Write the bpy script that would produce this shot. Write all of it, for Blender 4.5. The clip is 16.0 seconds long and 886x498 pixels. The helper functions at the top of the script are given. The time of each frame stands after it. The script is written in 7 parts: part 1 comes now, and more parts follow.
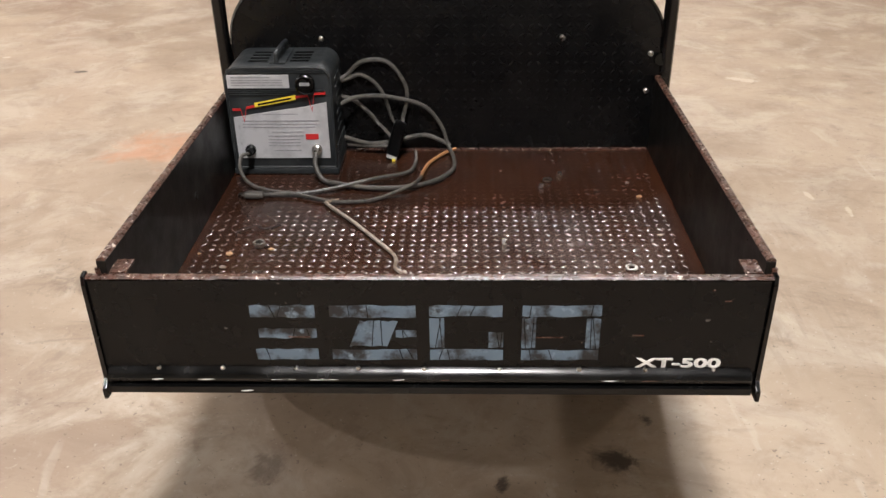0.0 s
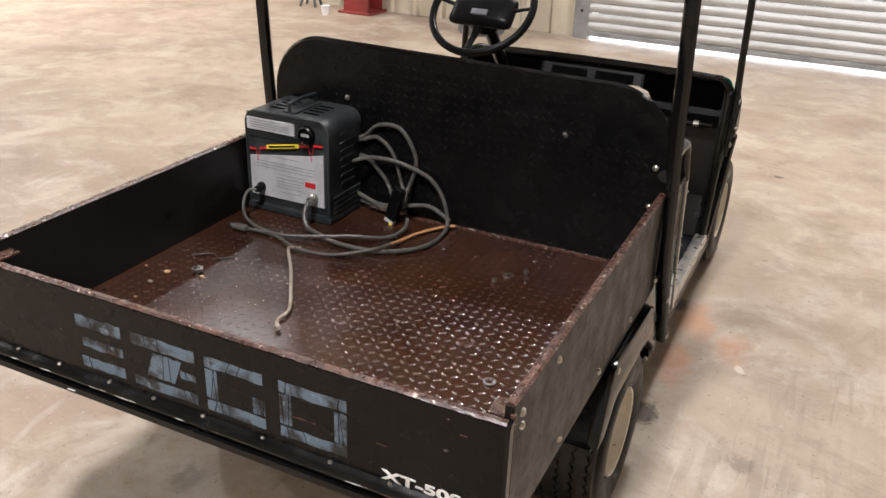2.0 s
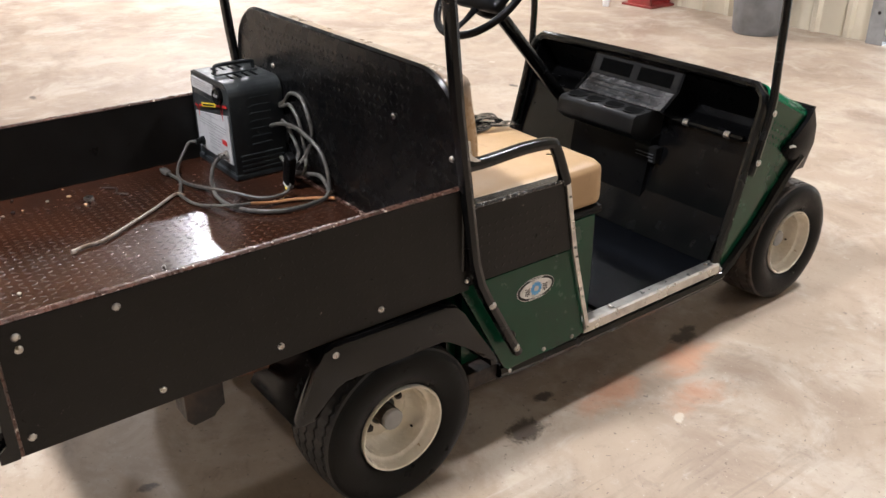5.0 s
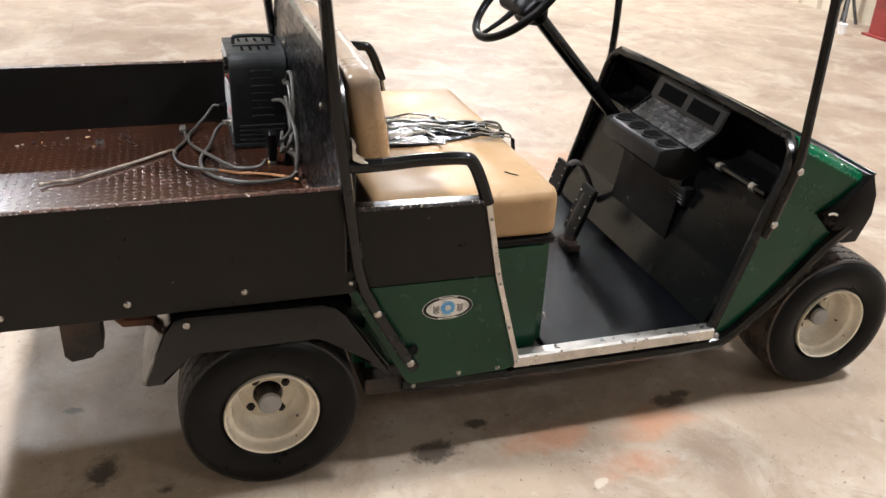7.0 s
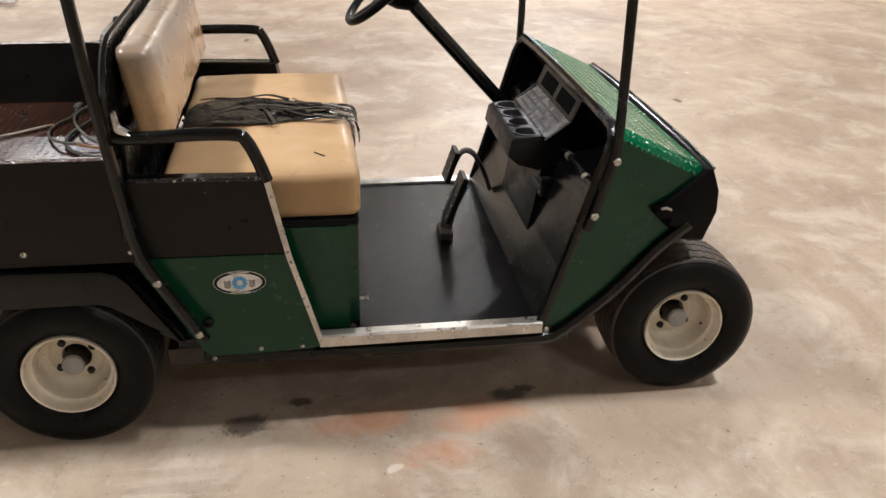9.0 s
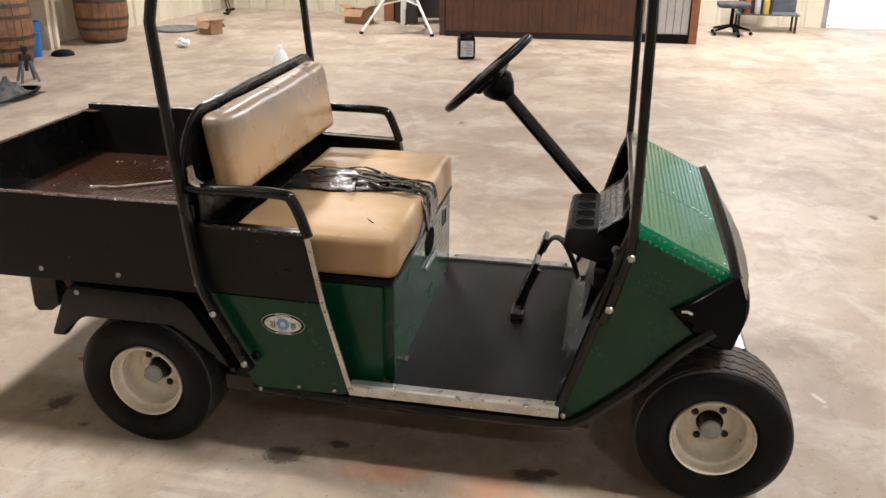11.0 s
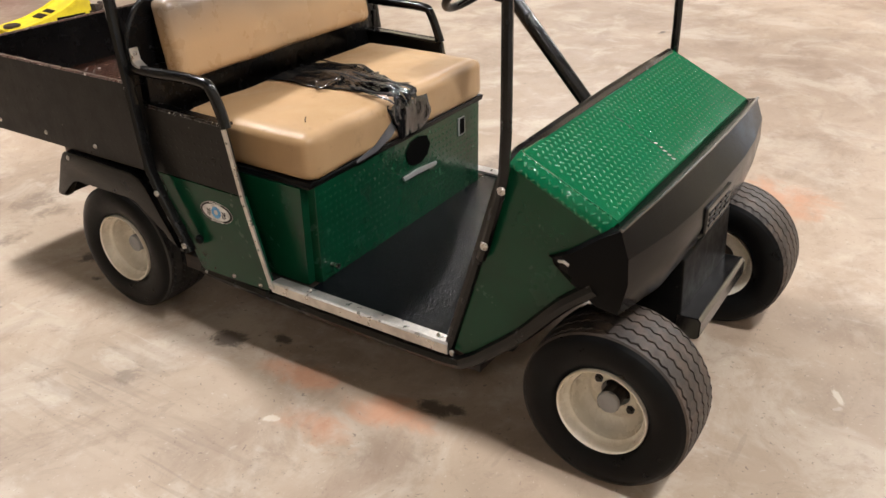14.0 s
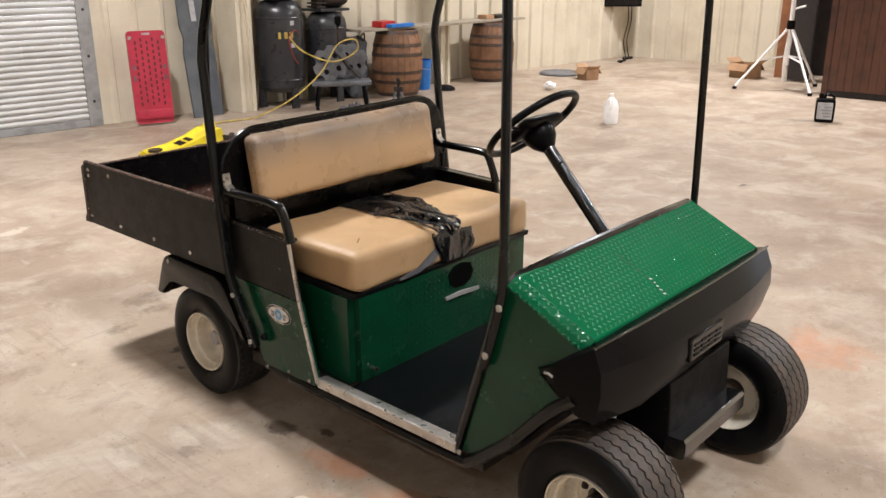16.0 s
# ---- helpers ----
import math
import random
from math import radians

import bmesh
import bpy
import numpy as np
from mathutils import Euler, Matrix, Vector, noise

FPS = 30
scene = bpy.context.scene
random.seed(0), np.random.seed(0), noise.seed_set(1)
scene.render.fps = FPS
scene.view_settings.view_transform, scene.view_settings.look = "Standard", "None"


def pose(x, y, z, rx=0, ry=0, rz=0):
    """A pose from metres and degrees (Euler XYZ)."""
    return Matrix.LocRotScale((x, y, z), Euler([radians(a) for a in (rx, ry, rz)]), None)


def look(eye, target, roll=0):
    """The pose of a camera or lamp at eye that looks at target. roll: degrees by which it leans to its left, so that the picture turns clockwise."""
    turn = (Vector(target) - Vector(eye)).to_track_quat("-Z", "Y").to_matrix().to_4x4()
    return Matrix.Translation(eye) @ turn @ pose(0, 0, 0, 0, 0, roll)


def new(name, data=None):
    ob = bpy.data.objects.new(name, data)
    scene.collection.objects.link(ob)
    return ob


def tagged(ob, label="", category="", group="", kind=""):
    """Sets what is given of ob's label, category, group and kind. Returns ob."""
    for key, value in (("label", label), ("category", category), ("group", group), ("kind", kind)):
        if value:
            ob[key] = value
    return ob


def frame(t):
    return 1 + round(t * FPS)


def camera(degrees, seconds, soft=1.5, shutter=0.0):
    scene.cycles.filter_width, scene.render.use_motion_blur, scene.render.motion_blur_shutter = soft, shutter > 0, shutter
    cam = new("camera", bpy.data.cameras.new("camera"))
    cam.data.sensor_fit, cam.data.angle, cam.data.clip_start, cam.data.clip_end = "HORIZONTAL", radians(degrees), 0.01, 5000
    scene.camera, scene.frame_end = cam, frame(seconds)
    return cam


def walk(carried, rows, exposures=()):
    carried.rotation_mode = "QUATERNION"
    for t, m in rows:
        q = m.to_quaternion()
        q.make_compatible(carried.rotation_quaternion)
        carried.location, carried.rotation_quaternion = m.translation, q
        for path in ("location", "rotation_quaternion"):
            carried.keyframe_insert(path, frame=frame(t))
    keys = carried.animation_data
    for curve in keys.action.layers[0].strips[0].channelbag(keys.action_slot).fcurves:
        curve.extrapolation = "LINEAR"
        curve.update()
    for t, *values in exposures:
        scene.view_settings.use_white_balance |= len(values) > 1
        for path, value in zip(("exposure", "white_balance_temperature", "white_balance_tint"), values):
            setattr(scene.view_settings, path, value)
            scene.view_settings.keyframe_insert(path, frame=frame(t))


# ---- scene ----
cam = camera(54.3, 16.0)
PATH = [
    (0, (0.047, -1.282, 1.551), (-0.011, 0.467, 0.583), -0.9),
    (0.5, (0.296, -1.315, 1.545), (0.008, 0.42, 0.593), -2.7),
    (1, (0.516, -1.334, 1.589), (0.061, 0.386, 0.675), -0.5),
    (1.5, (0.718, -1.174, 1.57), (0.079, 0.512, 0.703), 2.0),
    (2, (0.927, -1.028, 1.586), (0.159, 0.611, 0.736), 2.1),
    (2.5, (1.204, -0.973, 1.586), (0.295, 0.604, 0.756), 1.1),
    (3, (1.406, -0.909, 1.592), (0.397, 0.612, 0.773), 0.8),
    (3.5, (1.559, -0.714, 1.594), (0.445, 0.74, 0.792), 1.9),
    (4, (1.698, -0.544, 1.576), (0.489, 0.826, 0.763), 0.7),
    (4.2, (1.789, -0.484, 1.562), (0.532, 0.837, 0.74), 0.3),
    (6.3, (2.245, 0.465, 1.565), (0.606, 1.153, 0.648), 1.2),
    (6.5, (2.292, 0.518, 1.563), (0.632, 1.161, 0.653), 1.8),
    (7, (2.353, 0.672, 1.576), (0.656, 1.236, 0.68), 2.7),
    (7.5, (2.361, 0.902, 1.569), (0.628, 1.418, 0.714), 3.5),
    (8, (2.431, 1.11, 1.574), (0.673, 1.534, 0.72), 1.3),
    (8.2, (2.502, 1.2, 1.561), (0.74, 1.598, 0.7), 1.3),
    (10.3, (2.63, 1.935, 1.593), (0.807, 1.846, 0.776), 0.5),
    (10.5, (2.672, 2.019, 1.608), (0.832, 1.84, 0.843), 0.7),
    (11, (2.718, 2.173, 1.608), (0.89, 1.831, 0.872), 0.7),
    (11.5, (2.552, 2.32, 1.578), (0.794, 1.781, 0.792), 2.0),
    (12, (2.42, 2.47, 1.578), (0.744, 1.767, 0.744), 0.6),
    (12.5, (2.397, 2.698, 1.595), (0.754, 1.918, 0.763), 0.6),
    (13, (2.387, 2.909, 1.599), (0.779, 2.07, 0.756), -0.0),
    (13.5, (2.297, 3.037, 1.558), (0.736, 2.143, 0.684), -0.9),
    (14, (2.149, 3.15, 1.561), (0.67, 2.179, 0.629), -0.9),
    (14.5, (2.1, 3.203, 1.561), (0.72, 2.086, 0.639), -2.1),
    (15, (2.088, 3.353, 1.602), (0.735, 2.148, 0.755), -1.1),
    (15.5, (2.137, 3.494, 1.64), (0.758, 2.261, 0.878), -0.0),
    (16, (2.261, 3.579, 1.65), (0.846, 2.321, 1.007), -0.0),
]
# seconds, stops, kelvin, tint: the phone opens up and cools a little as the dark side of the cart fills the picture
EXPOSURES = [(0, 0.12, 6350, 10), (1, 0.08, 6280, 10), (2.5, 0.12, 6130, 10), (4, 0.22, 6000, 10), (6.5, 0.5, 5900, 8), (7, 0.42, 5950, 8), (7.5, 0.16, 6000, 9), (8, 0.04, 6170, 10),
             (10.5, 0.02, 6100, 9), (11.5, 0.0, 6180, 9), (12.5, 0.03, 6250, 10), (14, 0.19, 6280, 10), (15, 0.15, 6230, 10), (16, 0.04, 6200, 10)]
walk(cam, [(t, look(eye, target, roll)) for t, eye, target, roll in PATH], EXPOSURES)

# ---- world and light ----
world = bpy.data.worlds.new("world")
world.use_nodes = True
world.node_tree.nodes["Background"].inputs[0].default_value = (0.75, 0.82, 1.0, 1)
world.node_tree.nodes["Background"].inputs[1].default_value = 0.1
scene.world = world
scene.view_settings.exposure = 0.0
# high-bay lamps, all out of view: x, y, z, watts; the third and the east pair are added fill light
LAMPS = [(0.05, -1.65, 5.5, 370.0), (0.75, 4.7, 5.5, 250.0), (-4.3, 5.1, 5.5, 110.0), (-8.95, 4.27, 5.0, 515.0), (-8.8, -1.8, 5.5, 380.0), (6.4, 5.0, 5.5, 90.0), (6.4, -1.8, 5.5, 25.0)]
LAMP_SIZE, LAMP_SPREAD, LAMP_COLOUR = 0.55, 158, (1.0, 0.945, 0.915)


# ---- materials ----
def surface(name, colour, rough=0.5, metal=0.0, second=None, scale=6.0, cover=(0.45, 0.62), third=None, fine=60.0,
            fine_cover=(0.62, 0.7), bump=0.15, bump_scale=120.0, bump_distance=0.002, rough_swing=0.12, coat=0.0, spec=0.5, ior=1.5):
    """A painted, cast or woven surface: a base colour, patches of a second colour, fine specks of a third, relief and uneven gloss."""
    m = bpy.data.materials.new(name)
    m.use_nodes = True
    nodes, links = m.node_tree.nodes, m.node_tree.links
    shader = nodes["Principled BSDF"]
    shader.inputs["Metallic"].default_value, shader.inputs["IOR"].default_value = metal, ior
    shader.inputs["Coat Weight"].default_value, shader.inputs["Coat Roughness"].default_value = coat, rough
    shader.inputs["Specular IOR Level"].default_value = spec
    where = nodes.new("ShaderNodeTexCoord").outputs["Object"]

    def grain(size, detail=6.0, rough_=0.6):
        n = nodes.new("ShaderNodeTexNoise")
        n.inputs["Scale"].default_value, n.inputs["Detail"].default_value, n.inputs["Roughness"].default_value = size, detail, rough_
        links.new(where, n.inputs["Vector"])
        return n.outputs["Fac"]

    def step(value, low, high, a=0.0, b=1.0):
        n = nodes.new("ShaderNodeMapRange")
        n.inputs[1].default_value, n.inputs[2].default_value, n.inputs[3].default_value, n.inputs[4].default_value = low, high, a, b
        links.new(value, n.inputs[0])
        return n.outputs[0]

    def blend(fac, a, b):
        n = nodes.new("ShaderNodeMix")
        n.data_type = "RGBA"
        links.new(fac, n.inputs[0])
        for value, slot in ((a, n.inputs[6]), (b, n.inputs[7])):
            if isinstance(value, tuple):
                slot.default_value = (*value, 1)
            else:
                links.new(value, slot)
        return n.outputs[2]

    out = blend(step(grain(scale), *cover), colour, second or tuple(c * 0.8 for c in colour))
    if third:
        out = blend(step(grain(fine, 3.0), *fine_cover), out, third)
    links.new(out, shader.inputs["Base Color"])
    links.new(step(grain(scale * 2.3), 0.3, 0.7, max(0.03, rough - rough_swing), min(1, rough + rough_swing)), shader.inputs["Roughness"])
    relief = nodes.new("ShaderNodeBump")
    relief.inputs["Strength"].default_value, relief.inputs["Distance"].default_value = bump, bump_distance
    links.new(grain(bump_scale, 4.0), relief.inputs["Height"])
    links.new(relief.outputs["Normal"], shader.inputs["Normal"])
    return m


def glowing(name, colour, strength):
    m = bpy.data.materials.new(name)
    m.use_nodes = True
    s = m.node_tree.nodes["Principled BSDF"]
    s.inputs["Base Color"].default_value = (*colour, 1)
    s.inputs["Emission Color"].default_value, s.inputs["Emission Strength"].default_value = (*colour, 1), strength
    return m


black_paint = surface("black_paint", (0.0025, 0.0025, 0.0027), 0.26, second=(0.004, 0.0037, 0.0037), third=(0.1, 0.09, 0.08), fine=46, fine_cover=(0.73, 0.76), bump=0.2, bump_scale=60, spec=0.22)
black_side = surface("black_side", (0.0062, 0.0055, 0.0048), 0.38, second=(0.008, 0.0071, 0.0062), third=(0.1, 0.09, 0.08), fine=40, fine_cover=(0.745, 0.775), bump=0.16, bump_scale=90, spec=0.22)
black_gloss = surface("black_gloss", (0.002, 0.002, 0.002), 0.2, second=(0.0035, 0.0035, 0.0035), bump=0.08, bump_scale=30, spec=0.35)
black_plastic = surface("black_plastic", (0.0026, 0.0026, 0.003), 0.36, second=(0.004, 0.004, 0.004), scale=9, bump=0.1, bump_scale=240, spec=0.09)
front_plastic = surface("front_plastic", (0.0034, 0.0034, 0.0036), 0.2, second=(0.0055, 0.0053, 0.0052), scale=7, cover=(0.5, 0.75), third=(0.025, 0.023, 0.021), fine=34, fine_cover=(0.77, 0.82), bump=0.05, bump_scale=20, rough_swing=0.05, spec=0.07)
black_tread = surface("black_tread", (0.003, 0.003, 0.0033), 0.2, second=(0.005, 0.0048, 0.0048), bump=0.1, rough_swing=0.08, spec=0.2)
film_grey = surface("film_grey", (0.01, 0.01, 0.01), 0.16, second=(0.035, 0.034, 0.033), scale=30, cover=(0.5, 0.62), bump=0.4, bump_scale=50, bump_distance=0.004)
dark_tread = surface("dark_tread", (0.012, 0.0115, 0.011), 0.6, second=(0.022, 0.02, 0.018), scale=16, bump=0.3)
# the cart's one green again, toned up for the lit hood's lugs
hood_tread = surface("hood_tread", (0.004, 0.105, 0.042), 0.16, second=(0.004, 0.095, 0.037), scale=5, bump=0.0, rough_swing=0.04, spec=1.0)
chipped_edge = surface("chipped_edge", (0.005, 0.005, 0.005), 0.3, second=(0.02, 0.012, 0.01), scale=40, third=(0.6, 0.57, 0.52), fine=90, fine_cover=(0.62, 0.66), bump=0.5, bump_scale=160)
# the creeper's red darkened, painting the shade in its slots
creeper_slot_shade = surface("creeper_slot_shade", (0.1, 0.012, 0.016), 0.6)
tray_plastic = surface("tray_plastic", (0.006, 0.006, 0.0065), 0.4, second=(0.009, 0.009, 0.009), scale=9, bump=0.15, bump_scale=240, spec=0.2)
# flat near-black patches that paint the shade inside holes and slots
hole_shade = surface("hole_shade", (0.0012, 0.0012, 0.0012), 0.9, spec=0.05, bump=0.0)
black_lacquer = surface("black_lacquer", (0.003, 0.003, 0.003), 0.2, second=(0.005, 0.005, 0.005), scale=12, third=(0.1, 0.09, 0.08), fine=60, fine_cover=(0.76, 0.8), bump=0.08, bump_scale=50, rough_swing=0.05, spec=1.0, ior=1.7)
firewall_black = surface("firewall_black", (0.002, 0.002, 0.0023), 0.24, second=(0.003, 0.003, 0.0032), scale=7, bump=0.12, bump_scale=170, rough_swing=0.05, spec=0.28)
black_matte = surface("black_matte", (0.0035, 0.0035, 0.0035), 0.6, second=(0.007, 0.0065, 0.006), scale=10, third=(0.03, 0.026, 0.022), fine=30, fine_cover=(0.7, 0.78), bump=0.2, spec=0.08)
worn_edge = surface("worn_edge", (0.035, 0.017, 0.012), 0.3, second=(0.085, 0.04, 0.028), scale=40, cover=(0.42, 0.62), third=(0.55, 0.48, 0.42), fine=95, fine_cover=(0.63, 0.68), bump=0.6, bump_scale=160)
bed_brown = surface("bed_brown", (0.032, 0.0112, 0.0053), 0.22, second=(0.014, 0.006, 0.0036), scale=4, cover=(0.4, 0.68), third=(0.05, 0.022, 0.012), fine=26, fine_cover=(0.7, 0.8), bump=0.2, bump_scale=30, rough_swing=0.06, spec=0.65)
bed_tread = surface("bed_tread", (0.032, 0.0112, 0.0053), 0.24, second=(0.014, 0.006, 0.0036), scale=4, cover=(0.4, 0.68), third=(0.05, 0.022, 0.012), fine=26, fine_cover=(0.7, 0.8), bump=0.2, bump_scale=30, rough_swing=0.06, coat=0.6, spec=1.0, ior=1.7)
# the hood's green, toned darker for sides and seat box in shade
green_paint_shaded = surface("green_paint_shaded", (0.003, 0.042, 0.019), 0.2, second=(0.0028, 0.034, 0.015), scale=5, third=(0.02, 0.1, 0.05), fine=60, fine_cover=(0.73, 0.78), bump=0.1, bump_scale=30, spec=0.32)
# the same green, toned brighter because the hood catches the light
hood_green_lit = surface("hood_green_lit", (0.003, 0.088, 0.035), 0.11, second=(0.0035, 0.09, 0.034), scale=5, bump=0.06, bump_scale=12, rough_swing=0.03, spec=0.15)
tan_vinyl = surface("tan_vinyl", (0.41, 0.27, 0.142), 0.42, second=(0.35, 0.225, 0.115), scale=3.5, cover=(0.4, 0.7), third=(0.27, 0.17, 0.085), fine=22, fine_cover=(0.62, 0.8), bump=0.22, bump_scale=160, spec=0.35)
back_vinyl = surface("back_vinyl", (0.41, 0.265, 0.14), 0.28, second=(0.2, 0.155, 0.12), scale=3.2, cover=(0.55, 0.74), third=(0.31, 0.195, 0.1), fine=26, fine_cover=(0.62, 0.8), bump=0.2, bump_scale=150)
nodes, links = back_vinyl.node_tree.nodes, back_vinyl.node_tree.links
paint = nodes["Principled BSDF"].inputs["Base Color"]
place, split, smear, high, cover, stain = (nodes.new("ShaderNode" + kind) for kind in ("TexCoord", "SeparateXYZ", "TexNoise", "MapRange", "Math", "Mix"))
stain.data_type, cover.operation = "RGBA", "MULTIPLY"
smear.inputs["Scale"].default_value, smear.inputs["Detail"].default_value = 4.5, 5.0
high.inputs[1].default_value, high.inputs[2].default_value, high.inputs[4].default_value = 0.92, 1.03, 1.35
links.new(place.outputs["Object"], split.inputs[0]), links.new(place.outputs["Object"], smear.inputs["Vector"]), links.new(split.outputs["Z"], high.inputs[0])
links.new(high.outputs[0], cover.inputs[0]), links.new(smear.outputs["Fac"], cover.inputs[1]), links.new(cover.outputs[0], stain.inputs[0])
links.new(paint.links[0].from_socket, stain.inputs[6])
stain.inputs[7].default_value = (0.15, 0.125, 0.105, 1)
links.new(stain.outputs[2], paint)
# its pale third colour paints glints on the film
black_film = surface("black_film", (0.005, 0.005, 0.0055), 0.11, second=(0.01, 0.01, 0.01), scale=20, third=(0.2, 0.195, 0.19), fine=15, fine_cover=(0.7, 0.73), bump=0.5, bump_scale=26, bump_distance=0.009, spec=0.7)
aluminium = surface("aluminium", (0.6, 0.58, 0.54), 0.35, 0.9, second=(0.45, 0.43, 0.4), scale=14, third=(0.2, 0.18, 0.15), fine=70, fine_cover=(0.75, 0.82), bump=0.15)
steel = surface("steel", (0.5, 0.48, 0.45), 0.3, 1.0, second=(0.35, 0.33, 0.3), scale=40)
rubber = surface("rubber", (0.0026, 0.0026, 0.0028), 0.36, second=(0.0045, 0.0052, 0.0056), scale=8, bump=0.15, bump_scale=200, spec=0.13)
tread_rubber = surface("tread_rubber", (0.03, 0.024, 0.02), 0.6, second=(0.075, 0.052, 0.038), scale=14, cover=(0.45, 0.7), third=(0.11, 0.075, 0.05), fine=60, fine_cover=(0.64, 0.78), bump=0.3)
rim_cream = surface("rim_cream", (0.7, 0.65, 0.55), 0.26, second=(0.6, 0.54, 0.43), scale=9, third=(0.28, 0.18, 0.1), fine=40, fine_cover=(0.7, 0.76), bump=0.08)
mat_rubber = surface("mat_rubber", (0.0026, 0.003, 0.004), 0.17, second=(0.004, 0.0046, 0.006), scale=30, cover=(0.4, 0.7), third=(0.016, 0.018, 0.021), fine=170, fine_cover=(0.66, 0.74), bump=0.9, bump_scale=130, bump_distance=0.003, rough_swing=0.04, spec=0.15)
dark_metal = surface("dark_metal", (0.014, 0.012, 0.011), 0.55, 0.3, second=(0.045, 0.028, 0.02), scale=12, bump=0.3)
rust = surface("rust", (0.13, 0.055, 0.03), 0.75, second=(0.06, 0.03, 0.02), scale=20, bump=0.5)
letter_blue = surface("letter_blue", (0.105, 0.15, 0.2), 0.5, second=(0.012, 0.013, 0.015), scale=15, cover=(0.48, 0.58), third=(0.18, 0.24, 0.3), fine=50, fine_cover=(0.6, 0.75))
mark_white = surface("mark_white", (0.75, 0.75, 0.73), 0.5, second=(0.5, 0.5, 0.48), scale=30)
paper_white = surface("paper_white", (0.42, 0.42, 0.435), 0.45, second=(0.34, 0.34, 0.35), scale=20, third=(0.25, 0.245, 0.24), fine=40, fine_cover=(0.66, 0.74))
print_grey = surface("print_grey", (0.22, 0.22, 0.23), 0.5, second=(0.3, 0.3, 0.31), scale=90)
label_red = surface("label_red", (0.45, 0.02, 0.02), 0.45)
label_yellow = surface("label_yellow", (0.75, 0.6, 0.05), 0.45)
label_blue = surface("label_blue", (0.08, 0.3, 0.62), 0.4, second=(0.12, 0.4, 0.7), scale=60)
charger_black = surface("charger_black", (0.014, 0.0165, 0.0185), 0.42, second=(0.042, 0.046, 0.047), scale=9, cover=(0.46, 0.74), third=(0.1, 0.1, 0.095), fine=50, fine_cover=(0.67, 0.78), bump=0.2, spec=0.35)
cord_grey = surface("cord_grey", (0.055, 0.051, 0.046), 0.5, second=(0.085, 0.078, 0.067), scale=25, third=(0.03, 0.028, 0.026), fine=70, fine_cover=(0.55, 0.65))
cord_orange = surface("cord_orange", (0.36, 0.17, 0.07), 0.6)
notice_metal = surface("notice_metal", (0.13, 0.13, 0.135), 0.26, 0.6, second=(0.05, 0.05, 0.052), scale=12, cover=(0.5, 0.66), third=(0.3, 0.3, 0.31), fine=60, fine_cover=(0.7, 0.74), bump=0.3, bump_scale=30)
rod_metal = surface("rod_metal", (0.36, 0.31, 0.26), 0.45, 0.5, second=(0.2, 0.15, 0.11), scale=30)

# background
wall_cream = surface("wall_cream", (0.62, 0.56, 0.44), 0.5, second=(0.54, 0.48, 0.37), scale=1.6, bump=0.05)
door_white = surface("door_white", (0.56, 0.56, 0.555), 0.42, second=(0.47, 0.47, 0.46), scale=2, bump=0.06)
frame_grey = surface("frame_grey", (0.28, 0.28, 0.28), 0.5, second=(0.2, 0.2, 0.2))
# the unseen ceiling, kept dark to hold back bounced light
ceiling_grey = surface("ceiling_grey", (0.2, 0.195, 0.185), 0.7, second=(0.16, 0.155, 0.15), scale=1)
brown_panel = surface("brown_panel", (0.1, 0.04, 0.023), 0.42, second=(0.065, 0.027, 0.017), scale=5, bump=0.2, bump_scale=30)
wood_orange = surface("wood_orange", (0.27, 0.11, 0.045), 0.5, second=(0.2, 0.075, 0.03), scale=6)
barrel_oak = surface("barrel_oak", (0.24, 0.12, 0.06), 0.6, second=(0.15, 0.075, 0.04), scale=7, cover=(0.4, 0.65), bump=0.4, bump_scale=40)
hoop_iron = surface("hoop_iron", (0.07, 0.06, 0.055), 0.5, 0.6, second=(0.12, 0.07, 0.045), scale=20)
cardboard = surface("cardboard", (0.36, 0.215, 0.115), 0.75, second=(0.3, 0.175, 0.09), scale=6)
creeper_red = surface("creeper_red", (0.4, 0.022, 0.05), 0.42, second=(0.33, 0.018, 0.04), scale=8)
bin_grey = surface("bin_grey", (0.2, 0.205, 0.215), 0.5, second=(0.14, 0.145, 0.15), scale=4, bump=0.1)
post_red = surface("post_red", (0.25, 0.03, 0.025), 0.5, second=(0.15, 0.025, 0.02), scale=5)
tank_black = surface("tank_black", (0.02, 0.021, 0.024), 0.34, second=(0.035, 0.036, 0.04), scale=5)
machine_grey = surface("machine_grey", (0.12, 0.125, 0.135), 0.5, second=(0.07, 0.072, 0.08), scale=8)
board_slate = surface("board_slate", (0.06, 0.07, 0.085), 0.5, second=(0.09, 0.1, 0.11), scale=4)
bucket_blue = surface("bucket_blue", (0.02, 0.17, 0.55), 0.4, second=(0.02, 0.14, 0.46), scale=6)
hose_yellow = surface("hose_yellow", (0.5, 0.37, 0.07), 0.5, second=(0.36, 0.26, 0.07), scale=9)
sack_yellow = surface("sack_yellow", (0.72, 0.6, 0.02), 0.45, second=(0.6, 0.47, 0.02), scale=9, bump=0.3, bump_scale=20, bump_distance=0.01)
cloth_dark = surface("cloth_dark", (0.05, 0.05, 0.055), 0.85, second=(0.09, 0.088, 0.085), scale=10, bump=0.5, bump_scale=40, bump_distance=0.008)
milk_white = surface("milk_white", (0.88, 0.88, 0.88), 0.4, second=(0.82, 0.82, 0.83), scale=10)
sheet_silver = surface("sheet_silver", (0.56, 0.57, 0.59), 0.42, 0.3, second=(0.48, 0.49, 0.51), scale=5)
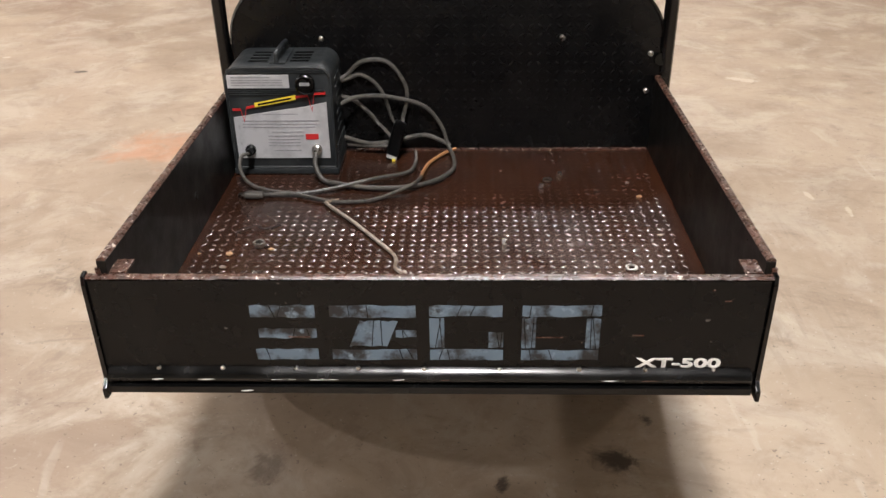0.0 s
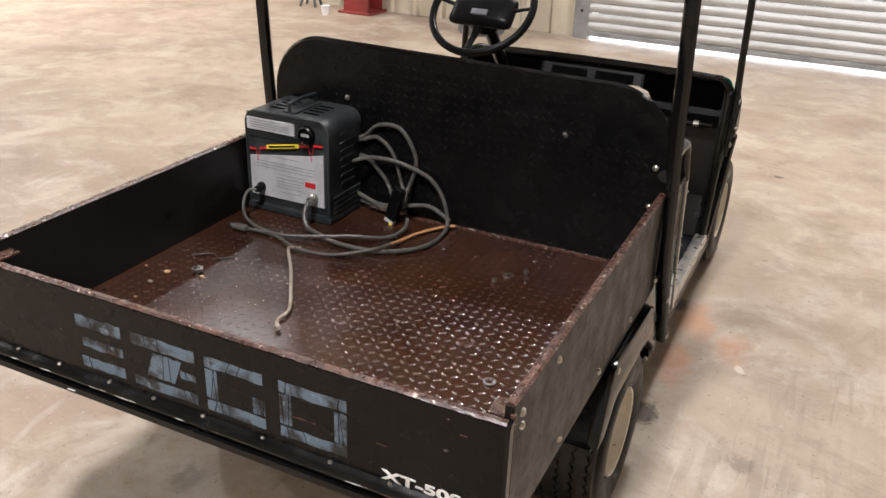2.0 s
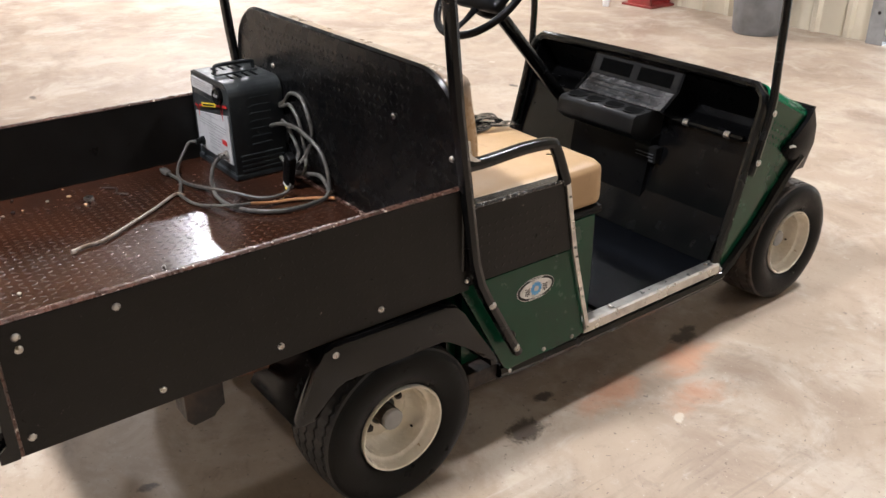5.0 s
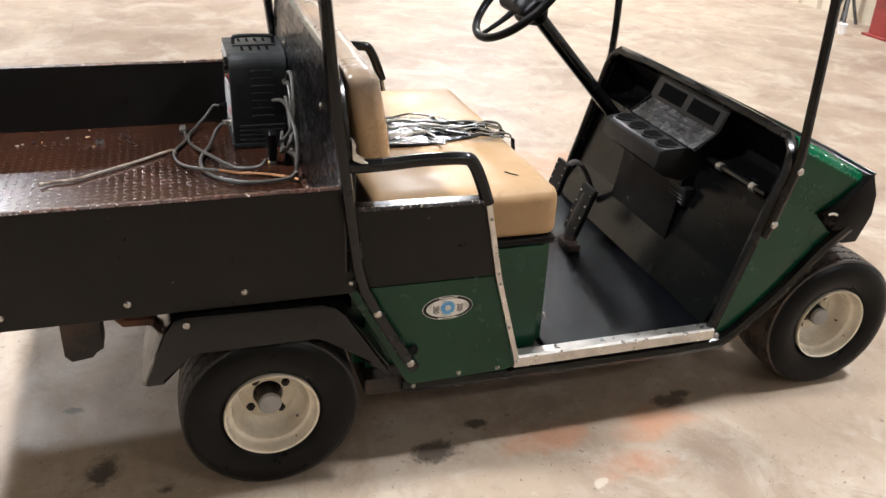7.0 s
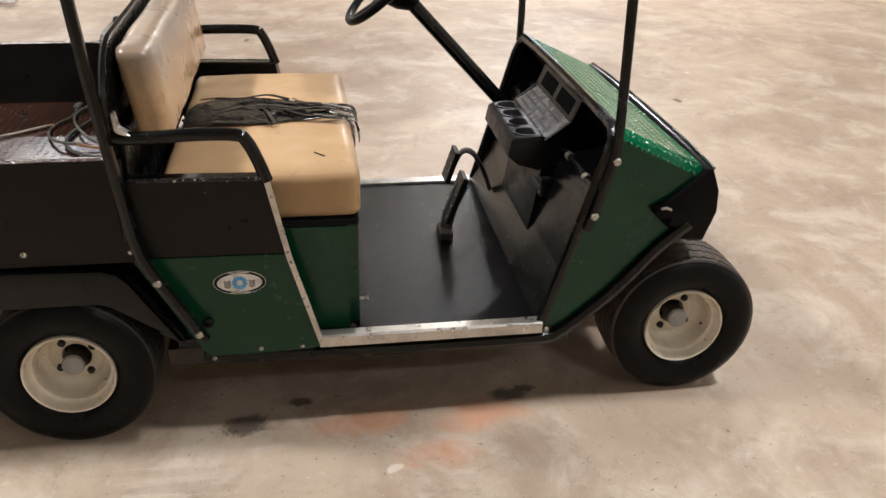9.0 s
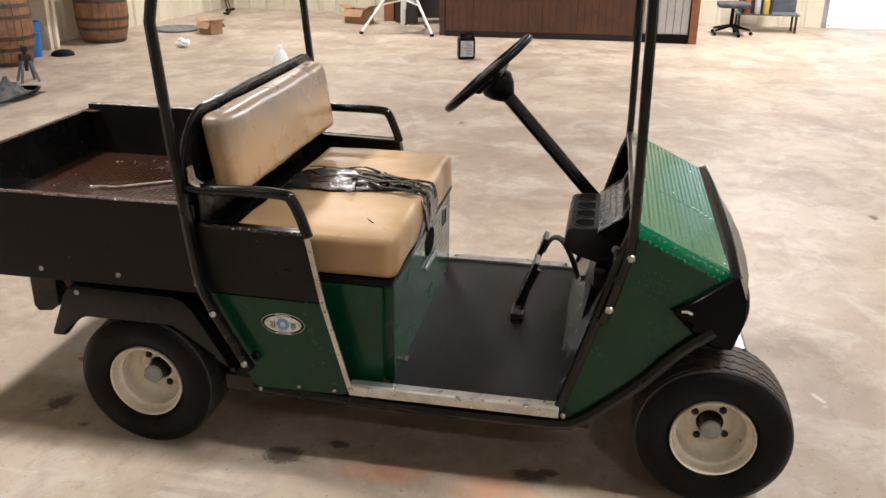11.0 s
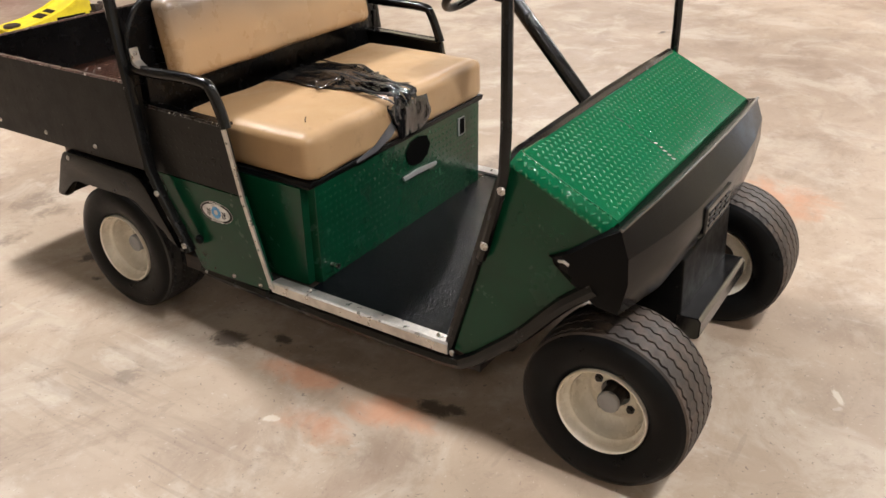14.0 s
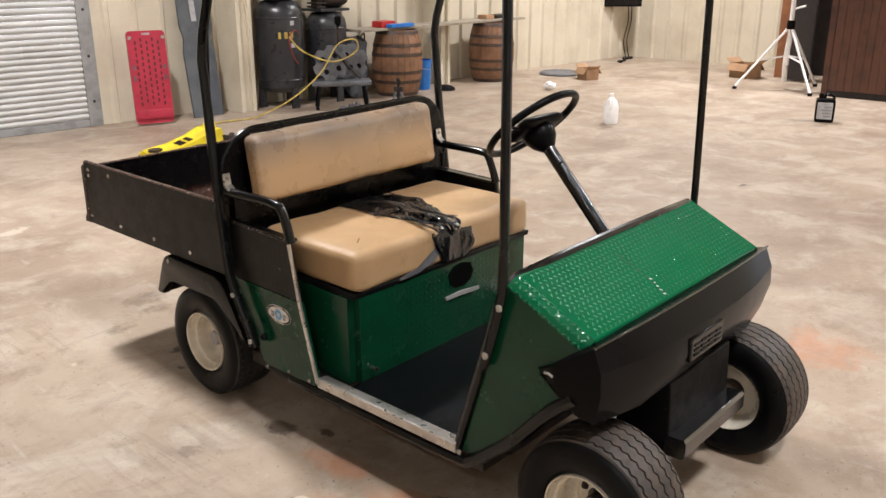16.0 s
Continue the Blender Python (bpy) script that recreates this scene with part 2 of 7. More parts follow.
plank_grey = surface("plank_grey", (0.3, 0.26, 0.2), 0.6, second=(0.22, 0.19, 0.15), scale=9, bump=0.3)
# near-black: counter base and core, shelf case, and the doorway's painted darkness
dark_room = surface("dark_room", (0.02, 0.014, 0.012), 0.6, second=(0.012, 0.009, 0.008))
lamp_glow = glowing("lamp_glow", (1.0, 0.9, 0.75), 9.0)
day_glow = glowing("day_glow", (0.85, 0.93, 1.0), 9.0)
day_haze = glowing("day_haze", (0.74, 0.83, 0.95), 0.8)


def concrete_floor():
    """Old sealed concrete: pale tan with worn clouds, trowel marks, pale scuffs, oil spots and orange primer stains."""
    m = bpy.data.materials.new("concrete")
    m.use_nodes = True
    nodes, links = m.node_tree.nodes, m.node_tree.links
    shader = nodes["Principled BSDF"]
    where = nodes.new("ShaderNodeTexCoord").outputs["Object"]

    def grain(size, detail=8.0, rough_=0.6, stretch=(1, 1, 1), twist=0.0):
        mp = nodes.new("ShaderNodeMapping")
        mp.inputs["Scale"].default_value, mp.inputs["Rotation"].default_value = stretch, (0, 0, radians(twist))
        links.new(where, mp.inputs["Vector"])
        n = nodes.new("ShaderNodeTexNoise")
        n.inputs["Scale"].default_value, n.inputs["Detail"].default_value, n.inputs["Roughness"].default_value = size, detail, rough_
        n.inputs["Distortion"].default_value = 0.6
        links.new(mp.outputs[0], n.inputs["Vector"])
        return n.outputs["Fac"]

    def step(value, low, high, a=0.0, b=1.0):
        n = nodes.new("ShaderNodeMapRange")
        n.interpolation_type = "SMOOTHSTEP"
        n.inputs[1].default_value, n.inputs[2].default_value, n.inputs[3].default_value, n.inputs[4].default_value = low, high, a, b
        links.new(value, n.inputs[0])
        return n.outputs[0]

    def calc(kind, a, b):
        n = nodes.new("ShaderNodeMath")
        n.operation = kind
        for value, slot in ((a, n.inputs[0]), (b, n.inputs[1])):
            if isinstance(value, (int, float)):
                slot.default_value = value
            else:
                links.new(value, slot)
        return n.outputs[0]

    def blend(fac, a, b):
        n = nodes.new("ShaderNodeMix")
        n.data_type = "RGBA"
        links.new(fac, n.inputs[0])
        for value, slot in ((a, n.inputs[6]), (b, n.inputs[7])):
            if isinstance(value, tuple):
                slot.default_value = (*value, 1)
            else:
                links.new(value, slot)
        return n.outputs[2]

    def spot(x, y, rx, ry, twist=0.0):
        """A blot round (x, y): 1 in its middle, 0 at its edge."""
        mp = nodes.new("ShaderNodeMapping")
        mp.vector_type = "TEXTURE"
        mp.inputs["Location"].default_value, mp.inputs["Scale"].default_value, mp.inputs["Rotation"].default_value = (x, y, 0), (rx, ry, 1), (0, 0, radians(twist))
        links.new(where, mp.inputs["Vector"])
        n = nodes.new("ShaderNodeVectorMath")
        n.operation = "LENGTH"
        links.new(mp.outputs[0], n.inputs[0])
        return step(n.outputs["Value"], 0.0, 1.0, 1.0, 0.0)

    def spots(rows):
        total = spot(*rows[0])
        for row in rows[1:]:
            total = calc("MAXIMUM", total, spot(*row))
        return total

    out = blend(step(grain(0.55, 5), 0.35, 0.68), (0.375, 0.298, 0.225), (0.265, 0.2, 0.147))
    out = blend(calc("MULTIPLY", step(grain(1.3, 8, 0.7, (1, 1.5, 1), 25), 0.45, 0.68), 0.6), out, (0.195, 0.14, 0.102))
    out = blend(step(grain(2.6, 9, 0.68), 0.46, 0.64, 0.0, 0.6), out, (0.445, 0.385, 0.315))
    out = blend(calc("MULTIPLY", step(grain(7, 8, 0.72), 0.55, 0.7), 0.45), out, (0.18, 0.135, 0.105))
    out = blend(calc("MULTIPLY", step(grain(5, 9, 0.75, (1, 0.7, 1), -40), 0.56, 0.7), 0.35), out, (0.5, 0.45, 0.385))
    out = blend(calc("MULTIPLY", step(grain(26, 4, 0.6), 0.65, 0.72), 0.35), out, (0.48, 0.43, 0.37))
    out = blend(calc("MULTIPLY", step(grain(12, 3, 0.5, (1, 0.2, 1), 35), 0.68, 0.73), 0.3), out, (0.47, 0.42, 0.36))
    out = blend(calc("MULTIPLY", step(grain(15, 3, 0.5, (0.16, 1, 1), 12), 0.67, 0.72), 0.25), out, (0.16, 0.12, 0.095))
    out = blend(calc("MULTIPLY", step(grain(60, 3, 0.6), 0.65, 0.7), 0.6), out, (0.1, 0.075, 0.06))
    out = blend(calc("MULTIPLY", step(grain(3.4, 9, 0.78, (1, 1.3, 1), 60), 0.51, 0.63), 0.3), out, (0.2, 0.14, 0.1))
    out = blend(calc("MULTIPLY", step(grain(95, 3, 0.6), 0.67, 0.72), 0.5), out, (0.55, 0.5, 0.43))
    rough_edge = grain(6.5, 9, 0.72)
    orange = spots([(0.58, 1.58, 0.15, 0.32), (0.6, 1.92, 0.15, 0.36, 12), (0.74, 1.8, 0.16, 0.26), (-1.45, 2.5, 0.5, 0.42)])
    out = blend(calc("MULTIPLY", step(calc("ADD", calc("MULTIPLY", orange, 0.46), rough_edge), 0.68, 1.0), 0.55), out, (0.44, 0.185, 0.09))
    scuffed = spots([(0.95, 1.1, 0.45, 0.5), (1.1, 1.6, 0.4, 0.4), (1.5, 0.6, 0.5, 0.6), (0.9, -0.2, 0.5, 0.4)])
    lines = step(grain(34, 2, 0.4, (1, 0.09, 1), -28), 0.53, 0.62)
    out = blend(calc("MULTIPLY", calc("MULTIPLY", scuffed, lines), 0.3), out, (0.15, 0.115, 0.09))
    blot_edge = grain(13, 9, 0.75)
    stain = spots([(0.24, -0.25, 0.34, 0.2, 25), (0.26, -0.1, 0.2, 0.14), (0.51, 0.0, 0.16, 0.1), (-0.9, -0.6, 0.6, 0.26, 15), (0.42, 0.4, 0.2, 0.14), (-0.46, 0.37, 0.12, 0.18), (0.87, 1.15, 0.14, 0.1), (-5.3, -0.95, 0.3, 0.16), (-6.9, 0.62, 0.4, 0.2), (-1.25, 1.3, 0.5, 0.3)])
    out = blend(calc("MULTIPLY", step(calc("ADD", calc("MULTIPLY", stain, 0.46), blot_edge), 0.74, 1.0), 0.6), out, (0.11, 0.078, 0.056))
    oil = spots([(0.56, 1.27, 0.12, 0.2, 20), (0.5, 2.05, 0.09, 0.18, 15), (0.43, 0.4, 0.13, 0.08), (0.135, 0.31, 0.05, 0.08), (0.53, 0.56, 0.05, 0.06), (0.47, 1.42, 0.05, 0.1), (-2.28, 3.72, 0.13, 0.06), (-4.0, 1.05, 0.12, 0.05), (0.68, 3.78, 0.08, 0.06)])
    out = blend(calc("MULTIPLY", step(calc("ADD", calc("MULTIPLY", oil, 0.5), blot_edge), 0.78, 0.98), 0.85), out, (0.045, 0.032, 0.024))
    # pale chips; the last spot paints a wet glint into the colour
    chips_and_glint = spots([(1.59, 3.5, 0.2, 0.09, -25), (1.45, 1.98, 0.025, 0.09, 8), (1.56, 1.83, 0.03, 0.1, -10), (-2.88, 4.03, 0.06, 0.04), (0.79, 1.67, 0.035, 0.07, 20), (-0.15, 3.0, 0.09, 0.025, 30), (0.82, 0.19, 0.04, 0.05), (0.17, -1.9, 0.3, 0.12, 20), (-0.47, 0.17, 0.1, 0.08)])
    out = blend(calc("MULTIPLY", step(calc("ADD", calc("MULTIPLY", chips_and_glint, 0.5), blot_edge), 0.76, 0.9), 0.6), out, (0.55, 0.49, 0.41))
    links.new(out, shader.inputs["Base Color"])
    shader.inputs["Specular IOR Level"].default_value = 0.36
    gloss = step(grain(1.7, 7, 0.65), 0.35, 0.65, 0.4, 0.58)
    wet = step(calc("ADD", calc("MULTIPLY", spots([(-0.57, 0.19, 0.22, 0.15, 20), (-0.64, 0.1, 0.2, 0.14), (0.56, 1.27, 0.14, 0.22, 20)]), 0.5), blot_edge), 0.8, 0.9)
    links.new(calc("SUBTRACT", gloss, calc("MULTIPLY", wet, 0.2)), shader.inputs["Roughness"])
    relief = nodes.new("ShaderNodeBump")
    relief.inputs["Strength"].default_value, relief.inputs["Distance"].default_value = 0.2, 0.003
    links.new(grain(30, 8, 0.6), relief.inputs["Height"])
    links.new(relief.outputs["Normal"], shader.inputs["Normal"])
    return m


concrete = concrete_floor()


# ---- mesh helpers ----
def part(name, bm, material, parent=None, label="", smooth=False):
    """Links a bmesh, in world places, as one mesh object, alone or under a thing or a part."""
    bmesh.ops.recalc_face_normals(bm, faces=bm.faces)
    me = bpy.data.meshes.new(name)
    bm.to_mesh(me)
    bm.free()
    me.materials.append(material)
    if smooth:
        me.polygons.foreach_set("use_smooth", [True] * len(me.polygons))
        me.set_sharp_from_angle(angle=radians(38))
    ob = new(name, me)
    if parent:
        hang(ob, parent)
    return tagged(ob, label) if label else ob


def hang(ob, parent):
    ob.parent = parent
    if parent.type == "EMPTY":
        ob.matrix_parent_inverse = Matrix.Translation(-parent.location)
    return ob


def thing(name, place, label, category, group="", kind=""):
    ob = new(name)
    ob.location = place
    return tagged(ob, label, category, group, kind)


def box(bm, x0, x1, y0, y1, z0, z1, bevel=0.0, turn=None, segments=2):
    made = bmesh.ops.create_cube(bm, size=1.0, matrix=Matrix.LocRotScale(((x0 + x1) / 2, (y0 + y1) / 2, (z0 + z1) / 2), None, (x1 - x0, y1 - y0, z1 - z0)))
    verts = made["verts"]
    if turn is not None:
        bmesh.ops.transform(bm, matrix=turn, verts=verts)
    if bevel:
        edges = list({e for v in verts for e in v.link_edges})
        bmesh.ops.bevel(bm, geom=edges, offset=bevel, segments=segments, profile=0.6, affect="EDGES")
    return bm


def prism(bm, outline, axis, a, b, bevel=0.0):
    """An outline drawn in the plane across an axis, pulled from a to b along it. For axis x the outline is (y, z), for y (x, z), for z (x, y)."""
    def place(u, v, w):
        return {"x": (w, u, v), "y": (u, w, v), "z": (u, v, w)}[axis]
    low = [bm.verts.new(place(u, v, a)) for u, v in outline]
    high = [bm.verts.new(place(u, v, b)) for u, v in outline]
    n = len(outline)
    bm.faces.new(low), bm.faces.new(high[::-1])
    sides = [bm.faces.new((low[i], low[(i + 1) % n], high[(i + 1) % n], high[i])) for i in range(n)]
    if bevel:
        edges = list({e for f in sides for e in f.edges})
        bmesh.ops.bevel(bm, geom=edges, offset=bevel, segments=2, profile=0.6, affect="EDGES")
    return bm


def glide(points, steps=6):
    """A smooth line through points."""
    pts = [Vector(p) for p in points]
    out = []
    for i in range(len(pts) - 1):
        a, b, c, d = pts[max(i - 1, 0)], pts[i], pts[i + 1], pts[min(i + 2, len(pts) - 1)]
        for k in range(steps):
            t = k / steps
            out.append(0.5 * (2 * b + (c - a) * t + (2 * a - 5 * b + 4 * c - d) * t * t + (3 * b - a - 3 * c + d) * t ** 3))
    return out + [pts[-1]]


def sweep(bm, points, radius, sides=8, ring=False, flat=1.0):
    """A round bar along a line of points; flat squeezes it in its second direction."""
    pts = [Vector(p) for p in points]
    n, rows, side = len(pts), [], None
    for i, p in enumerate(pts):
        ahead = (pts[(i + 1) % n] - pts[i - 1]) if ring else (pts[min(i + 1, n - 1)] - pts[max(i - 1, 0)])
        ahead.normalize()
        if side is None:
            side = ahead.orthogonal() if abs(ahead.z) > 0.95 else ahead.cross(Vector((0, 0, 1)))
        side = (side - ahead * side.dot(ahead)).normalized()
        up = side.cross(ahead)
        r = radius[i] if isinstance(radius, (list, tuple)) else radius
        rows.append([bm.verts.new(p + side * (r * math.cos(a)) + up * (r * flat * math.sin(a))) for a in (2 * math.pi * k / sides for k in range(sides))])
    for i in range(n if ring else n - 1):
        a, b = rows[i], rows[(i + 1) % n]
        for k in range(sides):
            bm.faces.new((a[k], a[(k + 1) % sides], b[(k + 1) % sides], b[k]))
    if not ring:
        bm.faces.new(rows[0][::-1]), bm.faces.new(rows[-1])
    return bm


def lathe(bm, profile, centre, axis="z", sides=24, close=True):
    """A profile of (radius, along) turned round an axis through centre."""
    centre, rows = Vector(centre), []
    for r, h in profile:
        row = []
        for k in range(sides):
            a = 2 * math.pi * k / sides
            u, v = r * math.cos(a), r * math.sin(a)
            row.append(bm.verts.new(centre + Vector({"z": (u, v, h), "x": (h, u, v), "y": (u, h, v)}[axis])))
        rows.append(row)
    for a, b in zip(rows, rows[1:]):
        for k in range(sides):
            bm.faces.new((a[k], a[(k + 1) % sides], b[(k + 1) % sides], b[k]))
    if close:
        bm.faces.new(rows[0][::-1]), bm.faces.new(rows[-1])
    return bm


def pad(bm, x0, x1, y0, y1, z0, z1, r, crown=0.0, cuts=14, wrinkle=0.0, turn=None):
    """A soft block with rounded edges and a crowned top, slightly uneven."""
    made = bmesh.ops.create_cube(bm, size=2.0)
    bmesh.ops.subdivide_edges(bm, edges=list({e for v in made["verts"] for e in v.link_edges}), cuts=cuts, use_grid_fill=True)
    half, mid = Vector(((x1 - x0) / 2, (y1 - y0) / 2, (z1 - z0) / 2)), Vector(((x0 + x1) / 2, (y0 + y1) / 2, (z0 + z1) / 2))
    for v in bm.verts:
        u = v.co.copy()
        p = Vector([u[i] * half[i] for i in range(3)])
        core = Vector([max(-half[i] + r, min(half[i] - r, p[i])) for i in range(3)])
        if (p - core).length > 1e-9:
            p = core + (p - core).normalized() * r
        if u.z > 0:
            p.z += crown * (1 - u.x ** 2) * (1 - u.y ** 2) * u.z
        p += mid
        if wrinkle:
            p += Vector((noise.noise(p * 9), noise.noise(p * 9 + Vector((7, 1, 3))), noise.noise(p * 7 + Vector((1, 9, 5))))) * wrinkle
        v.co = p
    if turn is not None:
        bmesh.ops.transform(bm, matrix=turn, verts=bm.verts)
    return bm


def bolt(parent, place, axis="x", r=0.008, out=1, material=None):
    """A domed carriage bolt head."""
    bm = bmesh.new()
    lathe(bm, [(r, -0.001 * out), (r, 0.001 * out), (r * 0.8, 0.004 * out), (r * 0.35, 0.006 * out)], place, axis, 10)
    return part("bolt", bm, material or steel, parent, smooth=True)


def lug(bm, c, d, e, n, size, height, shoulder=(0.66, 0.8)):
    """One raised lens-shaped lug at c, long along d, standing up along n."""
    ring = ((1, 0), (0.5, 0.4), (-0.5, 0.4), (-1, 0), (-0.5, -0.4), (0.5, -0.4))
    base = [bm.verts.new(c + d * p * size + e * q * size) for p, q in ring]
    mid = [bm.verts.new(c + d * p * size * shoulder[0] + e * q * size * 0.6 + n * height * shoulder[1]) for p, q in ring]
    top = bm.verts.new(c + n * height)
    for k in range(6):
        bm.faces.new((base[k], base[(k + 1) % 6], mid[(k + 1) % 6], mid[k])).smooth = True
        bm.faces.new((mid[k], mid[(k + 1) % 6], top)).smooth = True


def lugs(bm, origin, along, across, length, width, pitch=0.022, size=0.0095, height=0.0022, keep=None, shoulder=(0.66, 0.8), stagger=0.0, rows=0.0):
    """Tread plate: rows of raised lugs that lean in turn to either side; stagger shifts every other row by a share of the pitch, rows is their own pitch."""
    rows = rows or pitch
    o, u, v = Vector(origin), Vector(along).normalized(), Vector(across).normalized()
    n = u.cross(v)
    for i in range(int(length / pitch)):
        for j in range(int(width / rows)):
            a, b = (i + 0.5 + (stagger if j % 2 else 0.0)) * pitch, (j + 0.5) * rows
            if keep and not keep(a, b):
                continue
            s = (1 if j % 2 else -1) if stagger else (1 if (i + j) % 2 else -1)
            lug(bm, o + u * a + v * b, (u + v * s).normalized(), (v - u * s).normalized(), n, size, height, shoulder)
    return bm


def mirrored(points):
    return [(-x, y, z) for x, y, z in points]


# ---- the hall ----
NORTH, SOUTH, WEST, EAST, ROOF = 6.8, -5.05, -11.3, 8.0, 6.7


def sheet_wall(name, length, height, holes=(), pitch=0.3, deep=0.03, rib=0.09):
    """A wall of ribbed sheet metal in the plane y = 0 from x = 0 to length, ribs towards -y, with openings (x0, x1, top) down to the floor."""
    bm = bmesh.new()
    xs, line = [], []
    n = max(1, round(length / pitch))
    step = length / n
    for i in range(n):
        a = i * step
        line += [(a, 0), (a + step - rib, 0), (a + step - rib * 0.72, -deep), (a + step - rib * 0.28, -deep)]
    line.append((length, 0))

    def strip(points, z0, z1):
        front = [(bm.verts.new((x, y, z0)), bm.verts.new((x, y, z1))) for x, y in points]
        back = [(bm.verts.new((x, 0.12, z0)), bm.verts.new((x, 0.12, z1))) for x, y in (points[0], points[-1])]
        for a, b in zip(front, front[1:]):
            bm.faces.new((a[0], b[0], b[1], a[1]))
        bm.faces.new((back[1][0], back[0][0], back[0][1], back[1][1]))
        bm.faces.new((back[0][0], front[0][0], front[0][1], back[0][1]))
        bm.faces.new((front[-1][0], back[1][0], back[1][1], front[-1][1]))

    def cut(a, b):
        mid = [p for p in line if a < p[0] < b]
        return [(a, 0)] + mid + [(b, 0)]

    at = 0.0
    for x0, x1, top in sorted(holes):
        if x0 > at:
            strip(cut(at, x0), 0, height)
        strip(cut(x0, x1), top, height)
        at = x1
    if at < length:
        strip(cut(at, length), 0, height)
    ob = part(name, bm, wall_cream)
    return tagged(ob, kind="structure")


N_DOOR = (-1.36, 2.4, 3.6)
S_DOOR = (-1.9, 2.0, 3.6)
LONG = EAST + 0.4 - WEST
# walls are set skew to fit the camera's view: north a little (y = 6.8 at x = 0.5), south more so (y = -5 at x = -1)
wall_north = sheet_wall("wall_north", LONG, ROOF, [(N_DOOR[0] - 0.07 - WEST + 0.2, N_DOOR[1] + 0.07 - WEST + 0.2, N_DOOR[2])])
wall_north.matrix_basis = pose(WEST - 0.2, NORTH + 0.35, 0, 0, 0, -1.7)
wall_south = sheet_wall("wall_south", LONG, ROOF, [(EAST + 0.2 - S_DOOR[1] - 0.07, EAST + 0.2 - S_DOOR[0] + 0.07, S_DOOR[2])])
wall_south.matrix_basis = pose(EAST + 0.2, SOUTH - 0.64, 0, 0, 0, 175.65)
wall_west = sheet_wall("wall_west", 13.5, ROOF, [(10.5, 11.75, 2.3)])
wall_west.matrix_basis = pose(WEST, -5.2, 0, 0, 0, 90)
wall_east = sheet_wall("wall_east", 13.5, ROOF)
wall_east.matrix_basis = pose(EAST, 7.6, 0, 0, 0, -90)

bm = bmesh.new()
box(bm, WEST - 2, EAST + 2, SOUTH - 2, NORTH + 2, -0.2, 0)
tagged(part("floor", bm, concrete), kind="structure")
bm = bmesh.new()
box(bm, WEST - 0.3, EAST + 0.3, SOUTH - 1.2, NORTH + 0.8, ROOF, ROOF + 0.15)
tagged(part("ceiling", bm, ceiling_grey), kind="structure")


# builds an unseen fixture with its lamp, also for the added fill lights
def high_bay(x, y, z, watts):
    root = thing("ceiling_light", (x, y, ROOF), "high-bay ceiling light with a glowing panel, out of view", "ceiling light", "hall ceiling lights")
    bm = bmesh.new()
    lathe(bm, [(0.3, 0.02), (0.31, 0.05), (0.2, 0.12), (0.1, 0.2), (0.09, 0.3)], (x, y, z), "z", 24)
    part("housing", bm, ceiling_grey, root, smooth=True)
    bm = bmesh.new()
    lathe(bm, [(0.28, 0.012), (0.28, 0.019)], (x, y, z), "z", 24)
    part("diffuser", bm, lamp_glow, root)
    bm = bmesh.new()
    sweep(bm, [(x, y, z + 0.3), (x, y, ROOF)], 0.008, 6)
    part("rod", bm, steel, root)
    lamp = bpy.data.lights.new("high_bay_light", "AREA")
    lamp.shape, lamp.size, lamp.energy, lamp.color = "DISK", LAMP_SIZE, watts, LAMP_COLOUR
    lamp.spread = radians(LAMP_SPREAD)
    new("high_bay_light", lamp).matrix_basis = pose(x, y, z)


for lamp_row in LAMPS:
    high_bay(*lamp_row)


def roller_door(name, x0, x1, top, y, face, label, gap=0.03, pitch=0.082):
    """A rolling door of rounded slats between two guide rails; face is the side, along y, that looks into the hall."""
    root = thing(name, ((x0 + x1) / 2, y, 0), label, "roller door", kind="structure")
    n = int(top / pitch)
    base = [(0.0, 0.0), (0.012, 0.12), (0.024, 0.46), (0.024, 0.66), (0.012, 0.95), (0.0, 1.0)]
    for i in range(n):
        z = 0.075 + i * pitch
        outline = [(-0.004, 0.0)] + base[1:-1] + [(-0.004, 0.985)]
        b = bmesh.new()
        prism(b, [(y + face * d, z + h * pitch) for d, h in outline] + [(y - face * 0.012, z + 0.985 * pitch), (y - face * 0.012, z)], "x", x0, x1)
        part("slat", b, door_white, root)
    bm = bmesh.new()
    box(bm, x0, x1, y - 0.02, y + 0.02, gap, 0.074, 0.006)
    part("bottom_bar", bm, frame_grey, root)
    for x in (x0 - 0.06, x1 + 0.06):
        bm = bmesh.new()
        box(bm, x - 0.07, x + 0.07, y - 0.03 if face < 0 else y - 0.05, y + 0.05 if face < 0 else y + 0.03, 0, top + 0.05, 0.006)
        rail = part("guide_rail", bm, frame_grey, root)
        for k in range(8):
            bolt(rail, (x, y + face * (0.031), 0.25 + 0.45 * k), "y", 0.014, face, dark_metal)
    return root


roller_door("door_1", N_DOOR[0], N_DOOR[1], N_DOOR[2], NORTH, -1, "white ribbed steel roller door, closed, daylight under its edge")
south_door = roller_door("door_2", S_DOOR[0], S_DOOR[1], S_DOOR[2], SOUTH, 1, "white ribbed steel roller door, closed, with grey guide rails", 0.002, 0.058)
south_door.location.y -= 0.03
south_door.rotation_euler.z = radians(-4.35)

